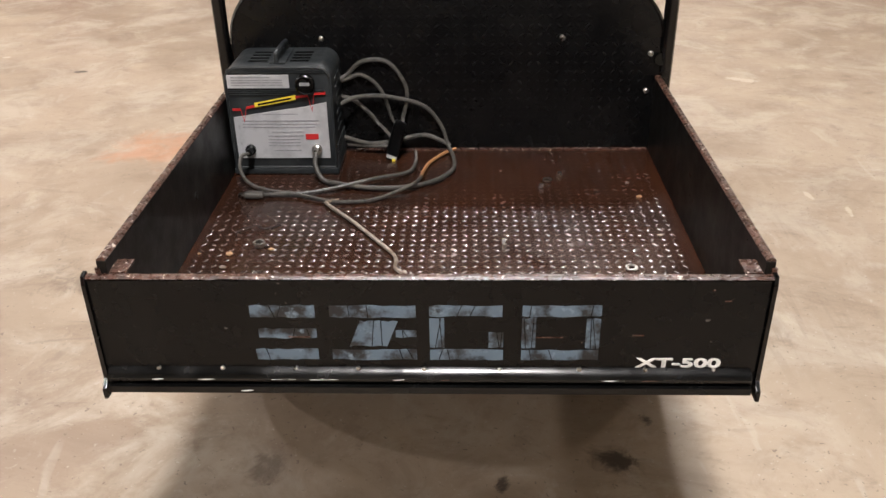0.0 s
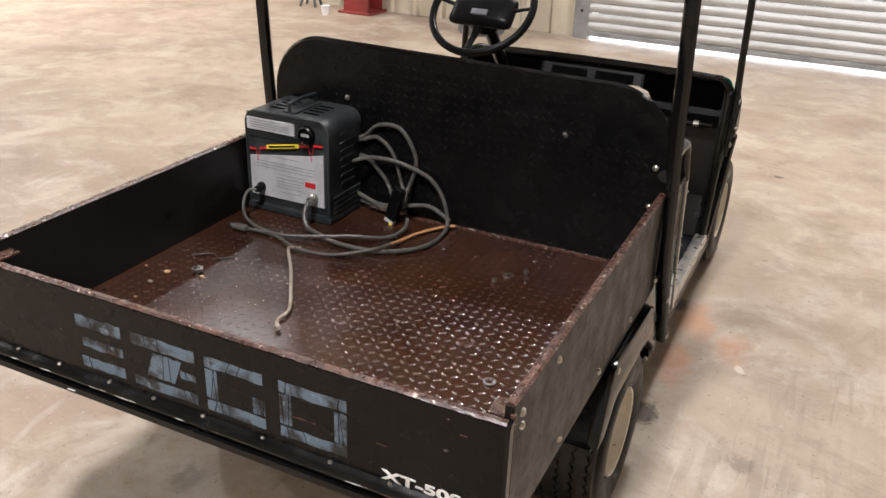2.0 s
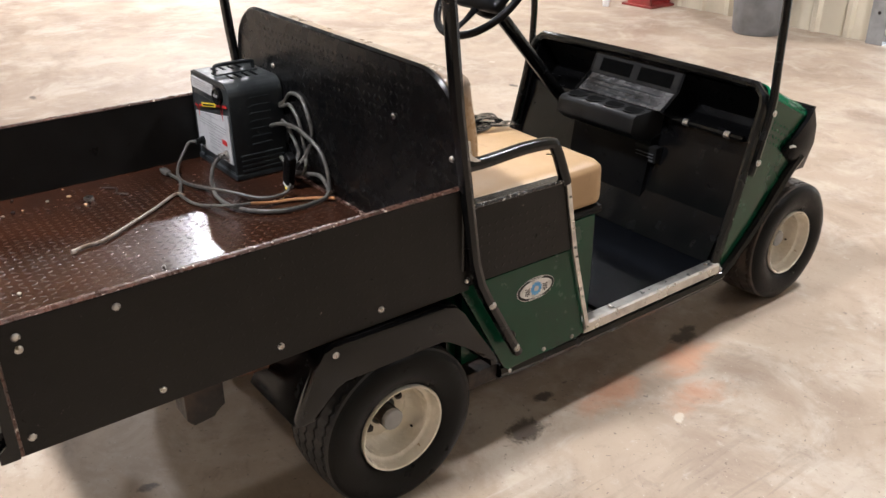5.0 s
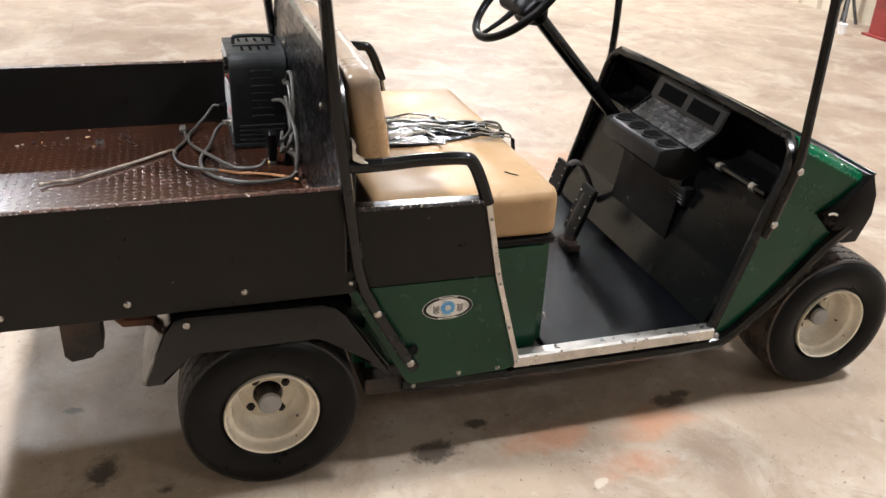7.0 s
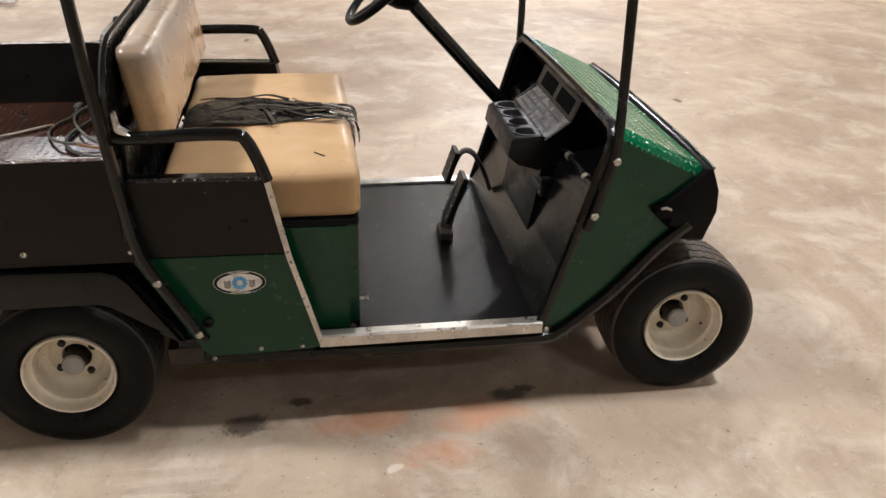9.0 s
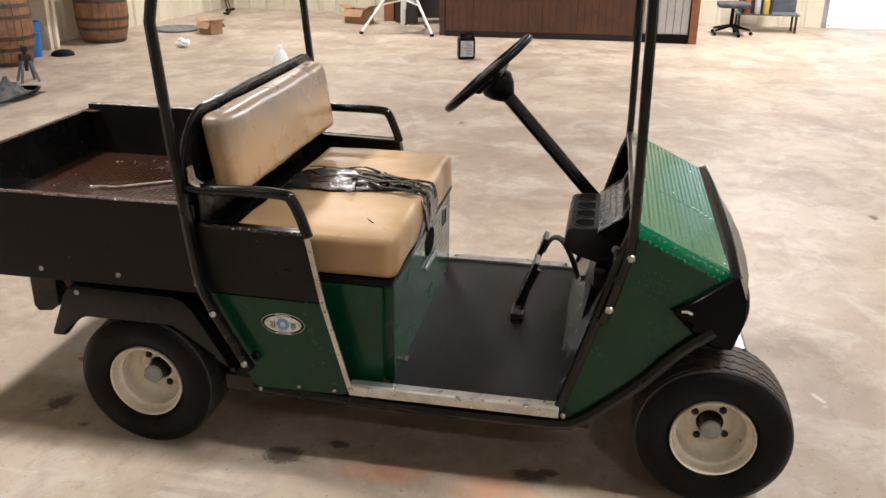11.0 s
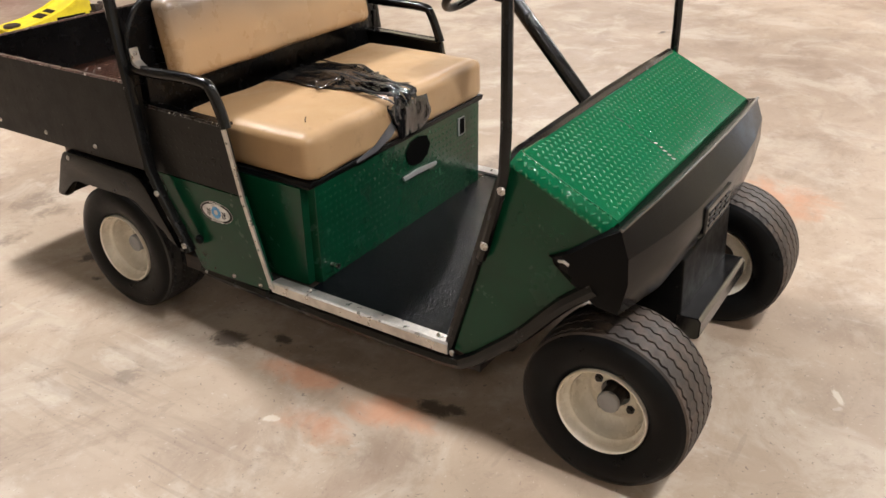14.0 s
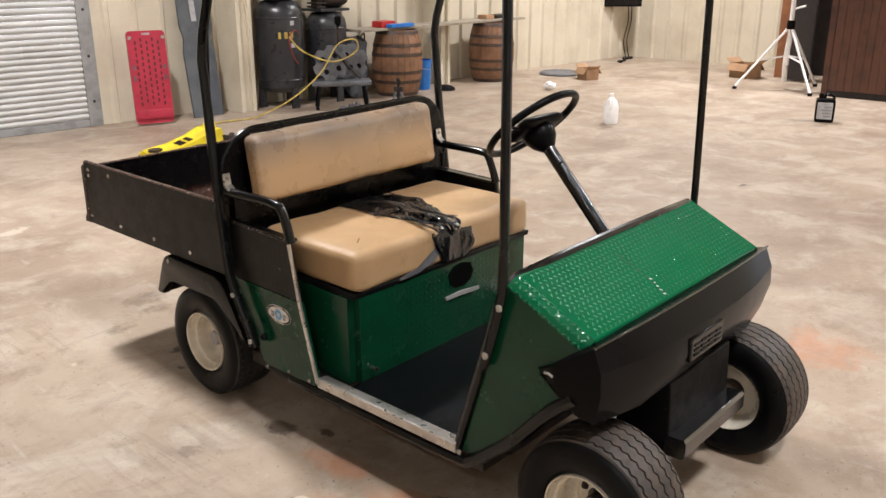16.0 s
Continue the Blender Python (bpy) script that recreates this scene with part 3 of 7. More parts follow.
# daylight outside: under the roller doors and through the west doorway
for name, spec in (("backdrop_north", (-4, 5, NORTH + 0.9, NORTH + 0.92, 0.0, 1.2)), ("backdrop_south", (-3, 4, SOUTH - 1.22, SOUTH - 1.2, 0.0, 1.2)), ("backdrop_west", (WEST - 0.42, WEST - 0.4, 4.6, 7.2, 0.0, 3.2))):
    bm = bmesh.new()
    box(bm, *spec)
    tagged(part(name, bm, day_haze if name == "backdrop_west" else day_glow), kind="structure")


# ---- the utility cart ----
cart = thing("utility_cart", (0, 1.6, 0), "green and black utility cart with tan bench and open bed", "golf cart")
cart.scale.x = 0.982


def round_plate(w0, w1, z0, z1, r, steps=7):
    """An outline in (x, z): a plate with its two upper corners rounded."""
    pts = [(w0, z0), (w1, z0)]
    for k in range(steps + 1):
        a = math.pi / 2 * k / steps
        pts.append((w1 - r + r * math.cos(a), z1 - r + r * math.sin(a)))
    for k in range(steps + 1):
        a = math.pi / 2 + math.pi / 2 * k / steps
        pts.append((w0 + r + r * math.cos(a), z1 - r + r * math.sin(a)))
    return pts


def cargo_bed():
    bm = bmesh.new()
    box(bm, -0.595, 0.565, 0.008, 1.02, 0.585, 0.604)
    bed = part("cargo_bed", bm, bed_brown, cart, "brown-painted tread-plate cargo bed, scuffed and rusty")
    bm = bmesh.new()
    lugs(bm, (-0.585, 0.02, 0.604), (1, 0, 0), (0, 1, 0), 1.14, 0.985, 0.0245, 0.0098, 0.0011)
    tagged(part("tread", bm, bed_tread, bed), kind="stuff")
    for s in (-1, 1):
        bm = bmesh.new()
        box(bm, min(s * 0.566, s * 0.583), max(s * 0.566, s * 0.583), 0.008, 1.045, 0.541, 0.812, 0.0015)
        side = part("side_panel", bm, black_side, bed, "black steel bed side with worn rusty top edge")
        bm = bmesh.new()
        line = [(s * 0.5745, 0.01 + 0.0127 * i, 0.8135 + 0.0014 * noise.noise((i * 0.7, s, 0))) for i in range(81)]
        sweep(bm, line, 0.0092, 6, flat=0.55)
        part("edge_strip", bm, worn_edge, side)
        bm = bmesh.new()
        sweep(bm, [(s * 0.582, 0.007, 0.545), (s * 0.582, 0.007, 0.8)], 0.005, 6)
        part("corner_edge", bm, worn_edge, side)
        bm = bmesh.new()
        box(bm, min(s * 0.535, s * 0.572), max(s * 0.535, s * 0.572), 0.012, 0.06, 0.783, 0.788, 0.001)
        part("corner_gusset", bm, worn_edge, side)
        if s < 0:
            side.location.x = -0.03
        bm = bmesh.new()
        for i in range(40):
            for j in range(10):
                lean = 1 if (i + j) % 2 else -1
                d = Vector((0, 1, lean)).normalized()
                lug(bm, Vector((s * 0.583, 0.025 + 0.025 * i, 0.56 + 0.0255 * j)), d, Vector((0, -lean, 1)).normalized(), Vector((s, 0, 0)), 0.006, 0.0004)
        tagged(part("tread", bm, black_side, side), kind="stuff")
        for y, z in ((0.217, 0.782), (0.532, 0.576), (0.787, 0.576), (0.274, 0.576), (0.044, 0.782), (0.044, 0.757), (0.03, 0.576)):
            bolt(side, (s * 0.583, y, z), "x", 0.0085, s)
    # headboard
    bm = bmesh.new()
    def tilt(outline):
        return [(x, z - 0.014 * (x + 0.605) / 1.18 if z > 0.8 else z) for x, z in outline]
    prism(bm, tilt(round_plate(-0.6, 0.578, 0.56, 1.078, 0.16)), "y", 1.02, 1.038)
    head = part("headboard", bm, black_paint, bed, "black steel headboard with rounded upper corners")
    bm = bmesh.new()
    lugs(bm, (-0.56, 1.02, 0.61), (1, 0, 0), (0, 0, 1), 1.1, 0.44, 0.0255, 0.0092, 0.0012,
         lambda a, b: not (b > 0.3 and (a < 0.16 or a > 0.95)), (0.58, 0.62))
    tagged(part("tread", bm, black_tread, head), kind="stuff")
    bm = bmesh.new()
    rim_line = tilt(round_plate(-0.6, 0.578, 0.6, 1.078, 0.16, 12)[1:] + [(-0.6, 0.6)])
    sweep(bm, [(x, 1.028, z) for x, z in rim_line], 0.0092, 6)
    part("rolled_rim", bm, black_gloss, head, smooth=True)
    bm = bmesh.new()
    box(bm, -0.56, 0.56, 1.006, 1.02, 0.604, 0.608)
    part("weld_strip", bm, worn_edge, head)
    for x, z in ((-0.356, 0.924), (0.305, 0.924), (0.548, 0.878), (-0.57, 0.878), (0.545, 0.775), (-0.565, 0.775)):
        bolt(head, (x, 1.02, z), "y", 0.0085, -1)
    return bed


bed = cargo_bed()


def tailgate():
    bm = bmesh.new()
    box(bm, -0.632, 0.577, -0.008, 0.007, 0.557, 0.784, 0.002)
    gate = part("tailgate", bm, black_paint, cart, "black steel tailgate with worn pale-blue painted blocks")
    bm = bmesh.new()
    line = [(-0.638 + 0.01235 * i, -0.001, 0.7865 + 0.0015 * noise.noise((i * 0.6, 3, 0))) for i in range(100)]
    sweep(bm, line, 0.0088, 6, flat=0.5)
    part("edge_strip", bm, worn_edge, gate)
    # folded rail along the foot
    bm = bmesh.new()
    prism(bm, [(-0.008, 0.6), (-0.02, 0.594), (-0.026, 0.585), (-0.024, 0.576), (-0.014, 0.572), (-0.03, 0.569), (-0.032, 0.557), (-0.008, 0.555)], "x", -0.625, 0.567)
    rail = part("foot_rail", bm, black_gloss, gate, "scraped black hinge rail", smooth=True)
    rnd = random.Random(4)
    for i in range(9):
        x = -0.52 + 0.126 * i + rnd.uniform(-0.02, 0.02)
        bm = bmesh.new()
        lathe(bm, [(0.0048, -0.002), (0.0048, 0.001), (0.003, 0.003)], (x, -0.012, 0.5995), "z", 8)
        part("bolt", bm, steel, rail, smooth=True)
    for i in range(12):
        x, w = rnd.uniform(-0.55, 0.53), rnd.uniform(0.012, 0.05)
        bm = bmesh.new()
        z = 0.559 + rnd.choice((0.003, 0.024))
        y = -0.0325 if z < 0.57 else -0.0262
        prism(bm, [(x, z), (x + w * 0.4, z - 0.0012), (x + w, z + 0.0006), (x + w * 0.7, z + 0.0018), (x + w * 0.3, z + 0.001)], "y", y, y + 0.003)
        part("scrape", bm, mark_white if i % 3 else worn_edge, rail)
    for x in (-0.642, 0.575):
        bm = bmesh.new()
        prism(bm, [(0.006, 0.795), (-0.01, 0.792), (-0.014, 0.775), (-0.012, 0.575), (-0.03, 0.562), (-0.03, 0.54), (0.004, 0.54), (0.006, 0.58)], "x", x + 0.003, x + 0.011, 0.0015)
        part("end_flange", bm, black_gloss, gate)
    # four worn stencilled emblems, kept as plain bars
    rnd = random.Random(8)
    low, high = 0.616, 0.733
    emblems = (
        (-0.346, -0.228, ((0, 1, 0.78, 1), (0.1, 1, 0.4, 0.58), (0.02, 1, 0, 0.2))),
        (-0.202, -0.046, ((0, 1, 0.78, 1), (0, 1, 0, 0.2), (0.28, 0.72, 0.26, 0.72), (0.76, 1, 0.42, 0.56))),
        (-0.022, 0.112, ((0, 0.98, 0.8, 1), (0, 0.2, 0.23, 0.77), (0, 1, 0, 0.2), (0.8, 1, 0.23, 0.52))),
        (0.145, 0.286, ((0, 1, 0.8, 1), (0, 0.18, 0.22, 0.78), (0.82, 1, 0.22, 0.78), (0, 1, 0, 0.2))))
    for x0, x1, bars in emblems:
        w, h = x1 - x0, high - low
        for a, b, c, d in bars:
            slant = 0.4 if (a, b) == (0.28, 0.72) else 0.0
            bm = bmesh.new()
            cuts = 8 if b - a > 0.4 else 3
            u0, u1, z0, z1 = x0 + w * a, x0 + w * b, low + h * c, low + h * d
            top = [(u0 + (u1 - u0) * k / cuts + slant * 0.5 * (z1 - z0), z1 + rnd.uniform(-0.0022, 0.0012)) for k in range(cuts + 1)]
            foot = [(u0 + (u1 - u0) * k / cuts - slant * 0.5 * (z1 - z0), z0 + rnd.uniform(-0.0012, 0.0022)) for k in range(cuts + 1)]
            prism(bm, foot + top[::-1], "y", -0.0084, -0.0078)
            part("painted_bar", bm, letter_blue, gate, "worn pale-blue paint")
            for k in range(2):
                u, lean = rnd.uniform(u0, u1), rnd.uniform(-0.012, 0.012)
                bm = bmesh.new()
                prism(bm, [(u - 0.0009, z0 - 0.001), (u + 0.0007, z0 - 0.001), (u + lean + 0.0009, z1 + 0.001), (u + lean - 0.0006, z1 + 0.001)], "y", -0.0088, -0.0079)
                part("crack", bm, black_paint, gate)
    letters = bpy.data.curves.new("model_mark", "FONT")
    letters.body, letters.size, letters.extrude, letters.align_x, letters.offset = "XT-500", 0.03, 0.0006, "LEFT", 0.0009
    probe = new("model_mark", letters)
    bpy.context.view_layer.update()
    me = bpy.data.meshes.new_from_object(probe.evaluated_get(bpy.context.evaluated_depsgraph_get()))
    bpy.data.objects.remove(probe)
    me.transform(Matrix.Translation((0.358, -0.0092, 0.603)) @ Matrix.Rotation(radians(90), 4, "X") @ Matrix.Diagonal((1.62, 0.9, 1, 1)))
    me.materials.append(mark_white)
    mark = new("model_mark", me)
    tagged(hang(mark, gate), "white painted model number")
    for x, z, w in ((0.345, 0.67, 0.02), (0.5, 0.742, 0.012), (0.17, 0.665, 0.05), (-0.28, 0.665, 0.04), (0.475, 0.764, 0.006)):
        bm = bmesh.new()
        box(bm, x, x + w, -0.0092, -0.0078, z, z + 0.0022)
        part("scratch", bm, worn_edge, gate)


tailgate()


# wheels, built once round their own middle
def wheel_meshes():
    out = {}
    bm = bmesh.new()
    sides, half, R = 96, 0.105, 0.2235
    profile = [(0.112, half - 0.035), (0.1215, half - 0.014), (0.136, half - 0.005), (0.165, half + 0.003), (0.188, half + 0.001), (0.203, half - 0.005), (0.2125, half - 0.013)]
    tread = []
    for g in range(5):
        c = (half - 0.03) * (1 - g / 2)
        tread += [(R, c + 0.0135), (R, c + 0.0035), (R - 0.007, c + 0.0022), (R - 0.007, c - 0.0022), (R, c - 0.0035)]
    crown = [(r - 0.07 * (h / half) ** 2 * 0.12, h) for r, h in tread]
    full = profile + crown + [(r, -h) for r, h in profile[::-1]]
    rows = []
    for i, (r, h) in enumerate(full):
        on = len(profile) <= i < len(profile) + len(crown)
        row = []
        for k in range(sides):
            a = 2 * math.pi * k / sides
            shift = (0.004 if k % 2 else -0.004) if on and abs(h) < 0.082 else 0.0
            row.append(bm.verts.new((h + shift, r * math.cos(a), r * math.sin(a))))
        rows.append(row)
    for a, b in zip(rows, rows[1:]):
        for k in range(sides):
            bm.faces.new((a[k], a[(k + 1) % sides], b[(k + 1) % sides], b[k]))
    bmesh.ops.recalc_face_normals(bm, faces=bm.faces)
    me = bpy.data.meshes.new("tyre")
    for f in bm.faces:
        c = sum((math.hypot(v.co.y, v.co.z) for v in f.verts)) / 4
        f.material_index = 1 if c > 0.2105 else 0
        f.smooth = c < 0.207
    bm.to_mesh(me), bm.free()
    me.materials.append(rubber), me.materials.append(tread_rubber)
    out["tyre"] = me
    rear = me.copy()
    rear.materials[1] = dark_tread
    out["rear_tyre"] = rear
    bm = bmesh.new()
    lathe(bm, [(0.112, 0.06), (0.118, 0.086), (0.1195, 0.096), (0.117, 0.1), (0.113, 0.098), (0.1105, 0.09), (0.1085, 0.072), (0.104, 0.066), (0.0985, 0.064), (0.0965, 0.058), (0.0955, 0.03), (0.0915, 0.012),
               (0.083, 0.001), (0.074, -0.003), (0.068, 0.0), (0.06, 0.004), (0.046, 0.004), (0.0385, 0.001), (0.0375, -0.03), (0.09, -0.034), (0.1, -0.06), (0.112, -0.09), (0.119, -0.098), (0.112, -0.08)], (0, 0, 0), "x", 48, close=False)
    bmesh.ops.recalc_face_normals(bm, faces=bm.faces)
    me = bpy.data.meshes.new("rim")
    bm.to_mesh(me), bm.free()
    me.materials.append(rim_cream)
    me.polygons.foreach_set("use_smooth", [True] * len(me.polygons))
    me.set_sharp_from_angle(angle=radians(45))
    out["rim"] = me
    bm = bmesh.new()
    lathe(bm, [(0.045, -0.16), (0.045, -0.036), (0.03, -0.03), (0.0285, -0.028), (0.0285, 0.04)], (0, 0, 0), "x", 18)
    bmesh.ops.recalc_face_normals(bm, faces=bm.faces)
    me = bpy.data.meshes.new("wheel")
    bm.to_mesh(me), bm.free()
    me.materials.append(dark_metal)
    out["wheel"] = me
    bm = bmesh.new()
    lathe(bm, [(0.0115, 0.012), (0.0115, 0.027), (0.0075, 0.0275), (0.0075, 0.033)], (0, 0, 0), "x", 6)
    me = bpy.data.meshes.new("lug_nut")
    bm.to_mesh(me), bm.free()
    me.materials.append(dark_metal)
    out["lug_nut"] = me
    bm = bmesh.new()
    lathe(bm, [(0.0042, 0.0), (0.0042, 0.03), (0.003, 0.034)], (0, 0, 0), "x", 8)
    me = bpy.data.meshes.new("valve_stem")
    bm.to_mesh(me), bm.free()
    me.materials.append(rubber)
    out["valve_stem"] = me
    bm = bmesh.new()
    lathe(bm, [(0.0285, 0.04), (0.0295, 0.042), (0.0295, 0.05), (0.027, 0.0535), (0.012, 0.0545)], (0, 0, 0), "x", 16)
    me = bpy.data.meshes.new("hub_cap")
    bm.to_mesh(me), bm.free()
    me.materials.append(frame_grey)
    out["hub_cap"] = me
    return out


WHEEL = wheel_meshes()


def wheel(x, y, z, spin):
    side = 1 if x > 0 else -1
    hub = new("wheel", WHEEL["wheel"])
    hang(hub, cart)
    hub.matrix_basis = pose(x, y, z, 0, 0, 0 if side > 0 else 180) @ pose(0, 0, 0, spin, 0, 0)
    for name in ("tyre", "rim", "hub_cap"):
        new(name, WHEEL["rear_tyre" if name == "tyre" and y < 1.5 else name]).parent = hub
    for k in range(4):
        a = math.pi / 2 * k + 0.6
        nut = new("lug_nut", WHEEL["lug_nut"])
        nut.parent, nut.location = hub, (-0.018, 0.055 * math.cos(a), 0.055 * math.sin(a))
    stem = new("valve_stem", WHEEL["valve_stem"])
    stem.parent, stem.location = hub, (0, 0.072, -0.066)
    return hub


for x, y, spin in ((0.492, 0.834, 0), (0.455, 2.546, 20), (-0.492, 0.834, 70), (-0.455, 2.546, 130)):
    wheel(x, y, 0.2205, spin)


def band(bm, line, x0, x1, thick):
    """A bent sheet: a line of (y, z) with thickness, pulled from x0 to x1."""
    pts = [Vector((0, y, z)) for y, z in line]
    inner = []
    for i, p in enumerate(pts):
        d = (pts[min(i + 1, len(pts) - 1)] - pts[max(i - 1, 0)]).normalized()
        inner.append(p + Vector((0, d.z, -d.y)) * thick)
    outline = [(p.y, p.z) for p in pts] + [(p.y, p.z) for p in inner[::-1]]
    return prism(bm, outline, "x", x0, x1)


def cart_body():
    for s in (-1, 1):
        def span(a, b):
            return (s * a, s * b) if s > 0 else (s * b, s * a)
        # rear fender: top shell and outer skirt
        bm = bmesh.new()
        band(bm, [(0.53, 0.36), (0.545, 0.385), (0.59, 0.5), (0.612, 0.53), (0.64, 0.538), (0.95, 0.53), (0.985, 0.518), (1.01, 0.49), (1.12, 0.32), (1.125, 0.29)], *span(0.36, 0.585), 0.016)
        fender = part("fender", bm, black_gloss, cart, "black plastic rear fender", smooth=True)
        fender.location.y = 0.012
        bm = bmesh.new()
        prism(bm, [(0.53, 0.36), (0.59, 0.5), (0.612, 0.53), (0.64, 0.537), (0.95, 0.529), (0.985, 0.517), (1.01, 0.49), (1.125, 0.3), (1.07, 0.335), (0.965, 0.438), (0.94, 0.449), (0.66, 0.449), (0.63, 0.438), (0.58, 0.36)], "x", *span(0.57, 0.603), 0.012)
        part("skirt", bm, black_gloss, fender, smooth=True)
        bolt(fender, (s * 0.6, 0.64, 0.515), "x", 0.01, s)
        # green body side and black seat side
        bm = bmesh.new()
        prism(bm, [(1.03, 0.538), (1.416, 0.534), (1.49, 0.246), (1.46, 0.238), (1.2, 0.234), (1.185, 0.245)], "x", *span(0.55, 0.564), 0.002)
        panel = part("body_side", bm, green_paint_shaded, cart, "green steel side panel, toned darker for shade")
        for y, z in ((1.205, 0.228), (1.33, 0.25), (1.44, 0.25)):
            bolt(panel, (s * 0.564, y, z), "x", 0.007, s)
        bm = bmesh.new()
        lathe(bm, [(0.014, 0), (0.014, s * 0.01), (0.009, s * 0.014)], (s * 0.564, 1.20, 0.345), "x", 12)
        part("grommet", bm, rubber, panel)
        bm = bmesh.new()
        prism(bm, [(1.045, 0.745), (1.376, 0.738), (1.416, 0.534), (1.04, 0.538)], "x", *span(0.555, 0.568), 0.002)
        arm_side = part("seat_side", bm, black_side, cart, "black tread-plate seat side panel")
        arm_side.location.z = 0.005
        bm = bmesh.new()
        prism(bm, [(1.05, 0.742), (1.376, 0.735), (1.376, 0.744), (1.05, 0.751)], "x", *span(0.53, 0.57), 0.002)
        part("top_lip", bm, black_gloss, arm_side)
        bm = bmesh.new()
        sweep(bm, [(s * 0.568, 1.06 + 0.0125 * k, 0.7475 - 0.00027 * k + 0.0014 * noise.noise((k * 0.8, s, 7))) for k in range(26)], 0.0055, 6)
        part("edge_strip", bm, chipped_edge, arm_side)
        bm = bmesh.new()
        lugs(bm, (s * 0.568, 1.08, 0.55), (0, s, 0) if s > 0 else (0, 1, 0), (0, 0, 1), 0.28, 0.17, 0.025, 0.007, 0.0009 * s)
        tagged(part("tread", bm, black_side, arm_side), kind="stuff")
        # bright edge trim
        bm = bmesh.new()
        prism(bm, [(1.371, 0.745), (1.386, 0.745), (1.428, 0.53), (1.502, 0.258), (1.487, 0.258), (1.413, 0.532)], "x", *span(0.5685, 0.576), 0.0015)
        trim = part("edge_trim", bm, aluminium, cart, "dented aluminium edge trim")
        for y, z in ((1.385, 0.70), (1.415, 0.545), (1.422, 0.515), (1.458, 0.38), (1.489, 0.27)):
            bolt(trim, (s * 0.576, y + 0.003, z), "x", 0.0042, s)
        # arm rail
        bm = bmesh.new()
        sweep(bm, glide([(s * 0.575, 1.01, 0.865), (s * 0.572, 1.04, 0.862), (s * 0.567, 1.12, 0.86), (s * 0.56, 1.22, 0.862), (s * 0.56, 1.315, 0.858), (s * 0.56, 1.338, 0.842), (s * 0.56, 1.36, 0.795), (s * 0.562, 1.38, 0.738)], 4),
              0.017, 10, flat=0.95)
        rail = part("arm_rail", bm, black_gloss, cart, "black bent arm rail", smooth=True)
        bm = bmesh.new()
        prism(bm, [(1.04, 0.925), (1.047, 0.925), (1.05, 0.887), (1.078, 0.872), (1.076, 0.864), (1.043, 0.88)], "x", *span(0.553, 0.583), 0.002)
        tab = part("bracket", bm, aluminium, rail, "bright bent bracket", smooth=True)
        bolt(tab, (s * 0.568, 1.047, 0.908), "y", 0.008, 1)
        # roof posts
        bm = bmesh.new()
        sweep(bm, [(s * 0.602, 1.185, 0.315), (s * 0.602, 1.172, 0.337), (s * 0.602, 1.086, 0.493), (s * 0.6, 1.055, 0.56), (s * 0.597, 1.04, 0.62), (s * 0.592, 1.012, 0.86), (s * 0.588, 0.996, 1.0), (s * 0.585, 0.98, 1.2),
                   (s * 0.583, 0.97, 1.32), (s * 0.58, 0.985, 1.40), (s * 0.577, 1.03, 1.53), (s * 0.57, 1.13, 1.85)], 0.019, 8, flat=0.8)
        post = part("roof_post", bm, black_gloss, cart, "black bent steel roof post", smooth=True)
        post.location = (0 if s > 0 else -0.034, 0.009, 0)
        for y, z in ((1.172, 0.337), (1.086, 0.493)):
            bolt(post, (s * 0.617, y, z), "x", 0.011, s)
        bolt(post, (s * 0.585, 1.028, 0.571), "x", 0.008, s)
        bm = bmesh.new()
        sweep(bm, [(s * 0.563, 2.235, 0.56), (s * 0.565, 2.248, 0.6), (s * 0.567, 2.285, 0.74), (s * 0.566, 2.295, 0.8), (s * 0.562, 2.296, 0.9), (s * 0.558, 2.29, 1.3), (s * 0.556, 2.28, 1.85)], 0.0135, 8)
        post = part("roof_post", bm, black_gloss, cart, "slim black front roof post", smooth=True)
        post.location.y = -0.022
        for y, z in ((2.294, 0.757), (2.25, 0.603)):
            bolt(post, (s * 0.577, y, z), "x", 0.0115, s)
        # sill
        bm = bmesh.new()
        prism(bm, [(s * 0.524, 0.262), (s * 0.524, 0.272), (s * 0.562, 0.277), (s * 0.568, 0.272), (s * 0.568, 0.243), (s * 0.56, 0.241), (s * 0.558, 0.262)], "y", 1.488, 2.112)
        sill = part("sill", bm, aluminium, cart, "scuffed aluminium step sill")
        for y in (1.62, 2.07):
            bolt(sill, (s * 0.542, y, 0.276), "z", 0.006, 1)
        bolt(cart, (s * 0.563, 2.125, 0.25), "x", 0.009, s)
        # lower rail
        bm = bmesh.new()
        sweep(bm, glide([(s * 0.545, 1.19, 0.228), (s * 0.55, 1.3, 0.223), (s * 0.55, 1.7, 0.215), (s * 0.55, 2.1, 0.215), (s * 0.55, 2.18, 0.235), (s * 0.55, 2.26, 0.3), (s * 0.55, 2.34, 0.375), (s * 0.55, 2.44, 0.49), (s * 0.55, 2.52, 0.56)], 5), 0.02, 8)
        part("lower_rail", bm, black_gloss, cart, "black rounded lower edge rail", smooth=True).location.y = -0.012
        # front side panel
        bm = bmesh.new()
        prism(bm, [(2.14, 0.25), (2.289, 0.804), (2.3, 0.807), (2.545, 0.69), (2.56, 0.6), (2.52, 0.565), (2.44, 0.49), (2.34, 0.378), (2.26, 0.3), (2.19, 0.245)], "x", *span(0.535, 0.545), 0.002)
        front_side = part("front_side", bm, green_paint_shaded, cart, "green front side panel, toned darker for shade")
        front_side.location.y = -0.02
        if s > 0:
            bm = bmesh.new()
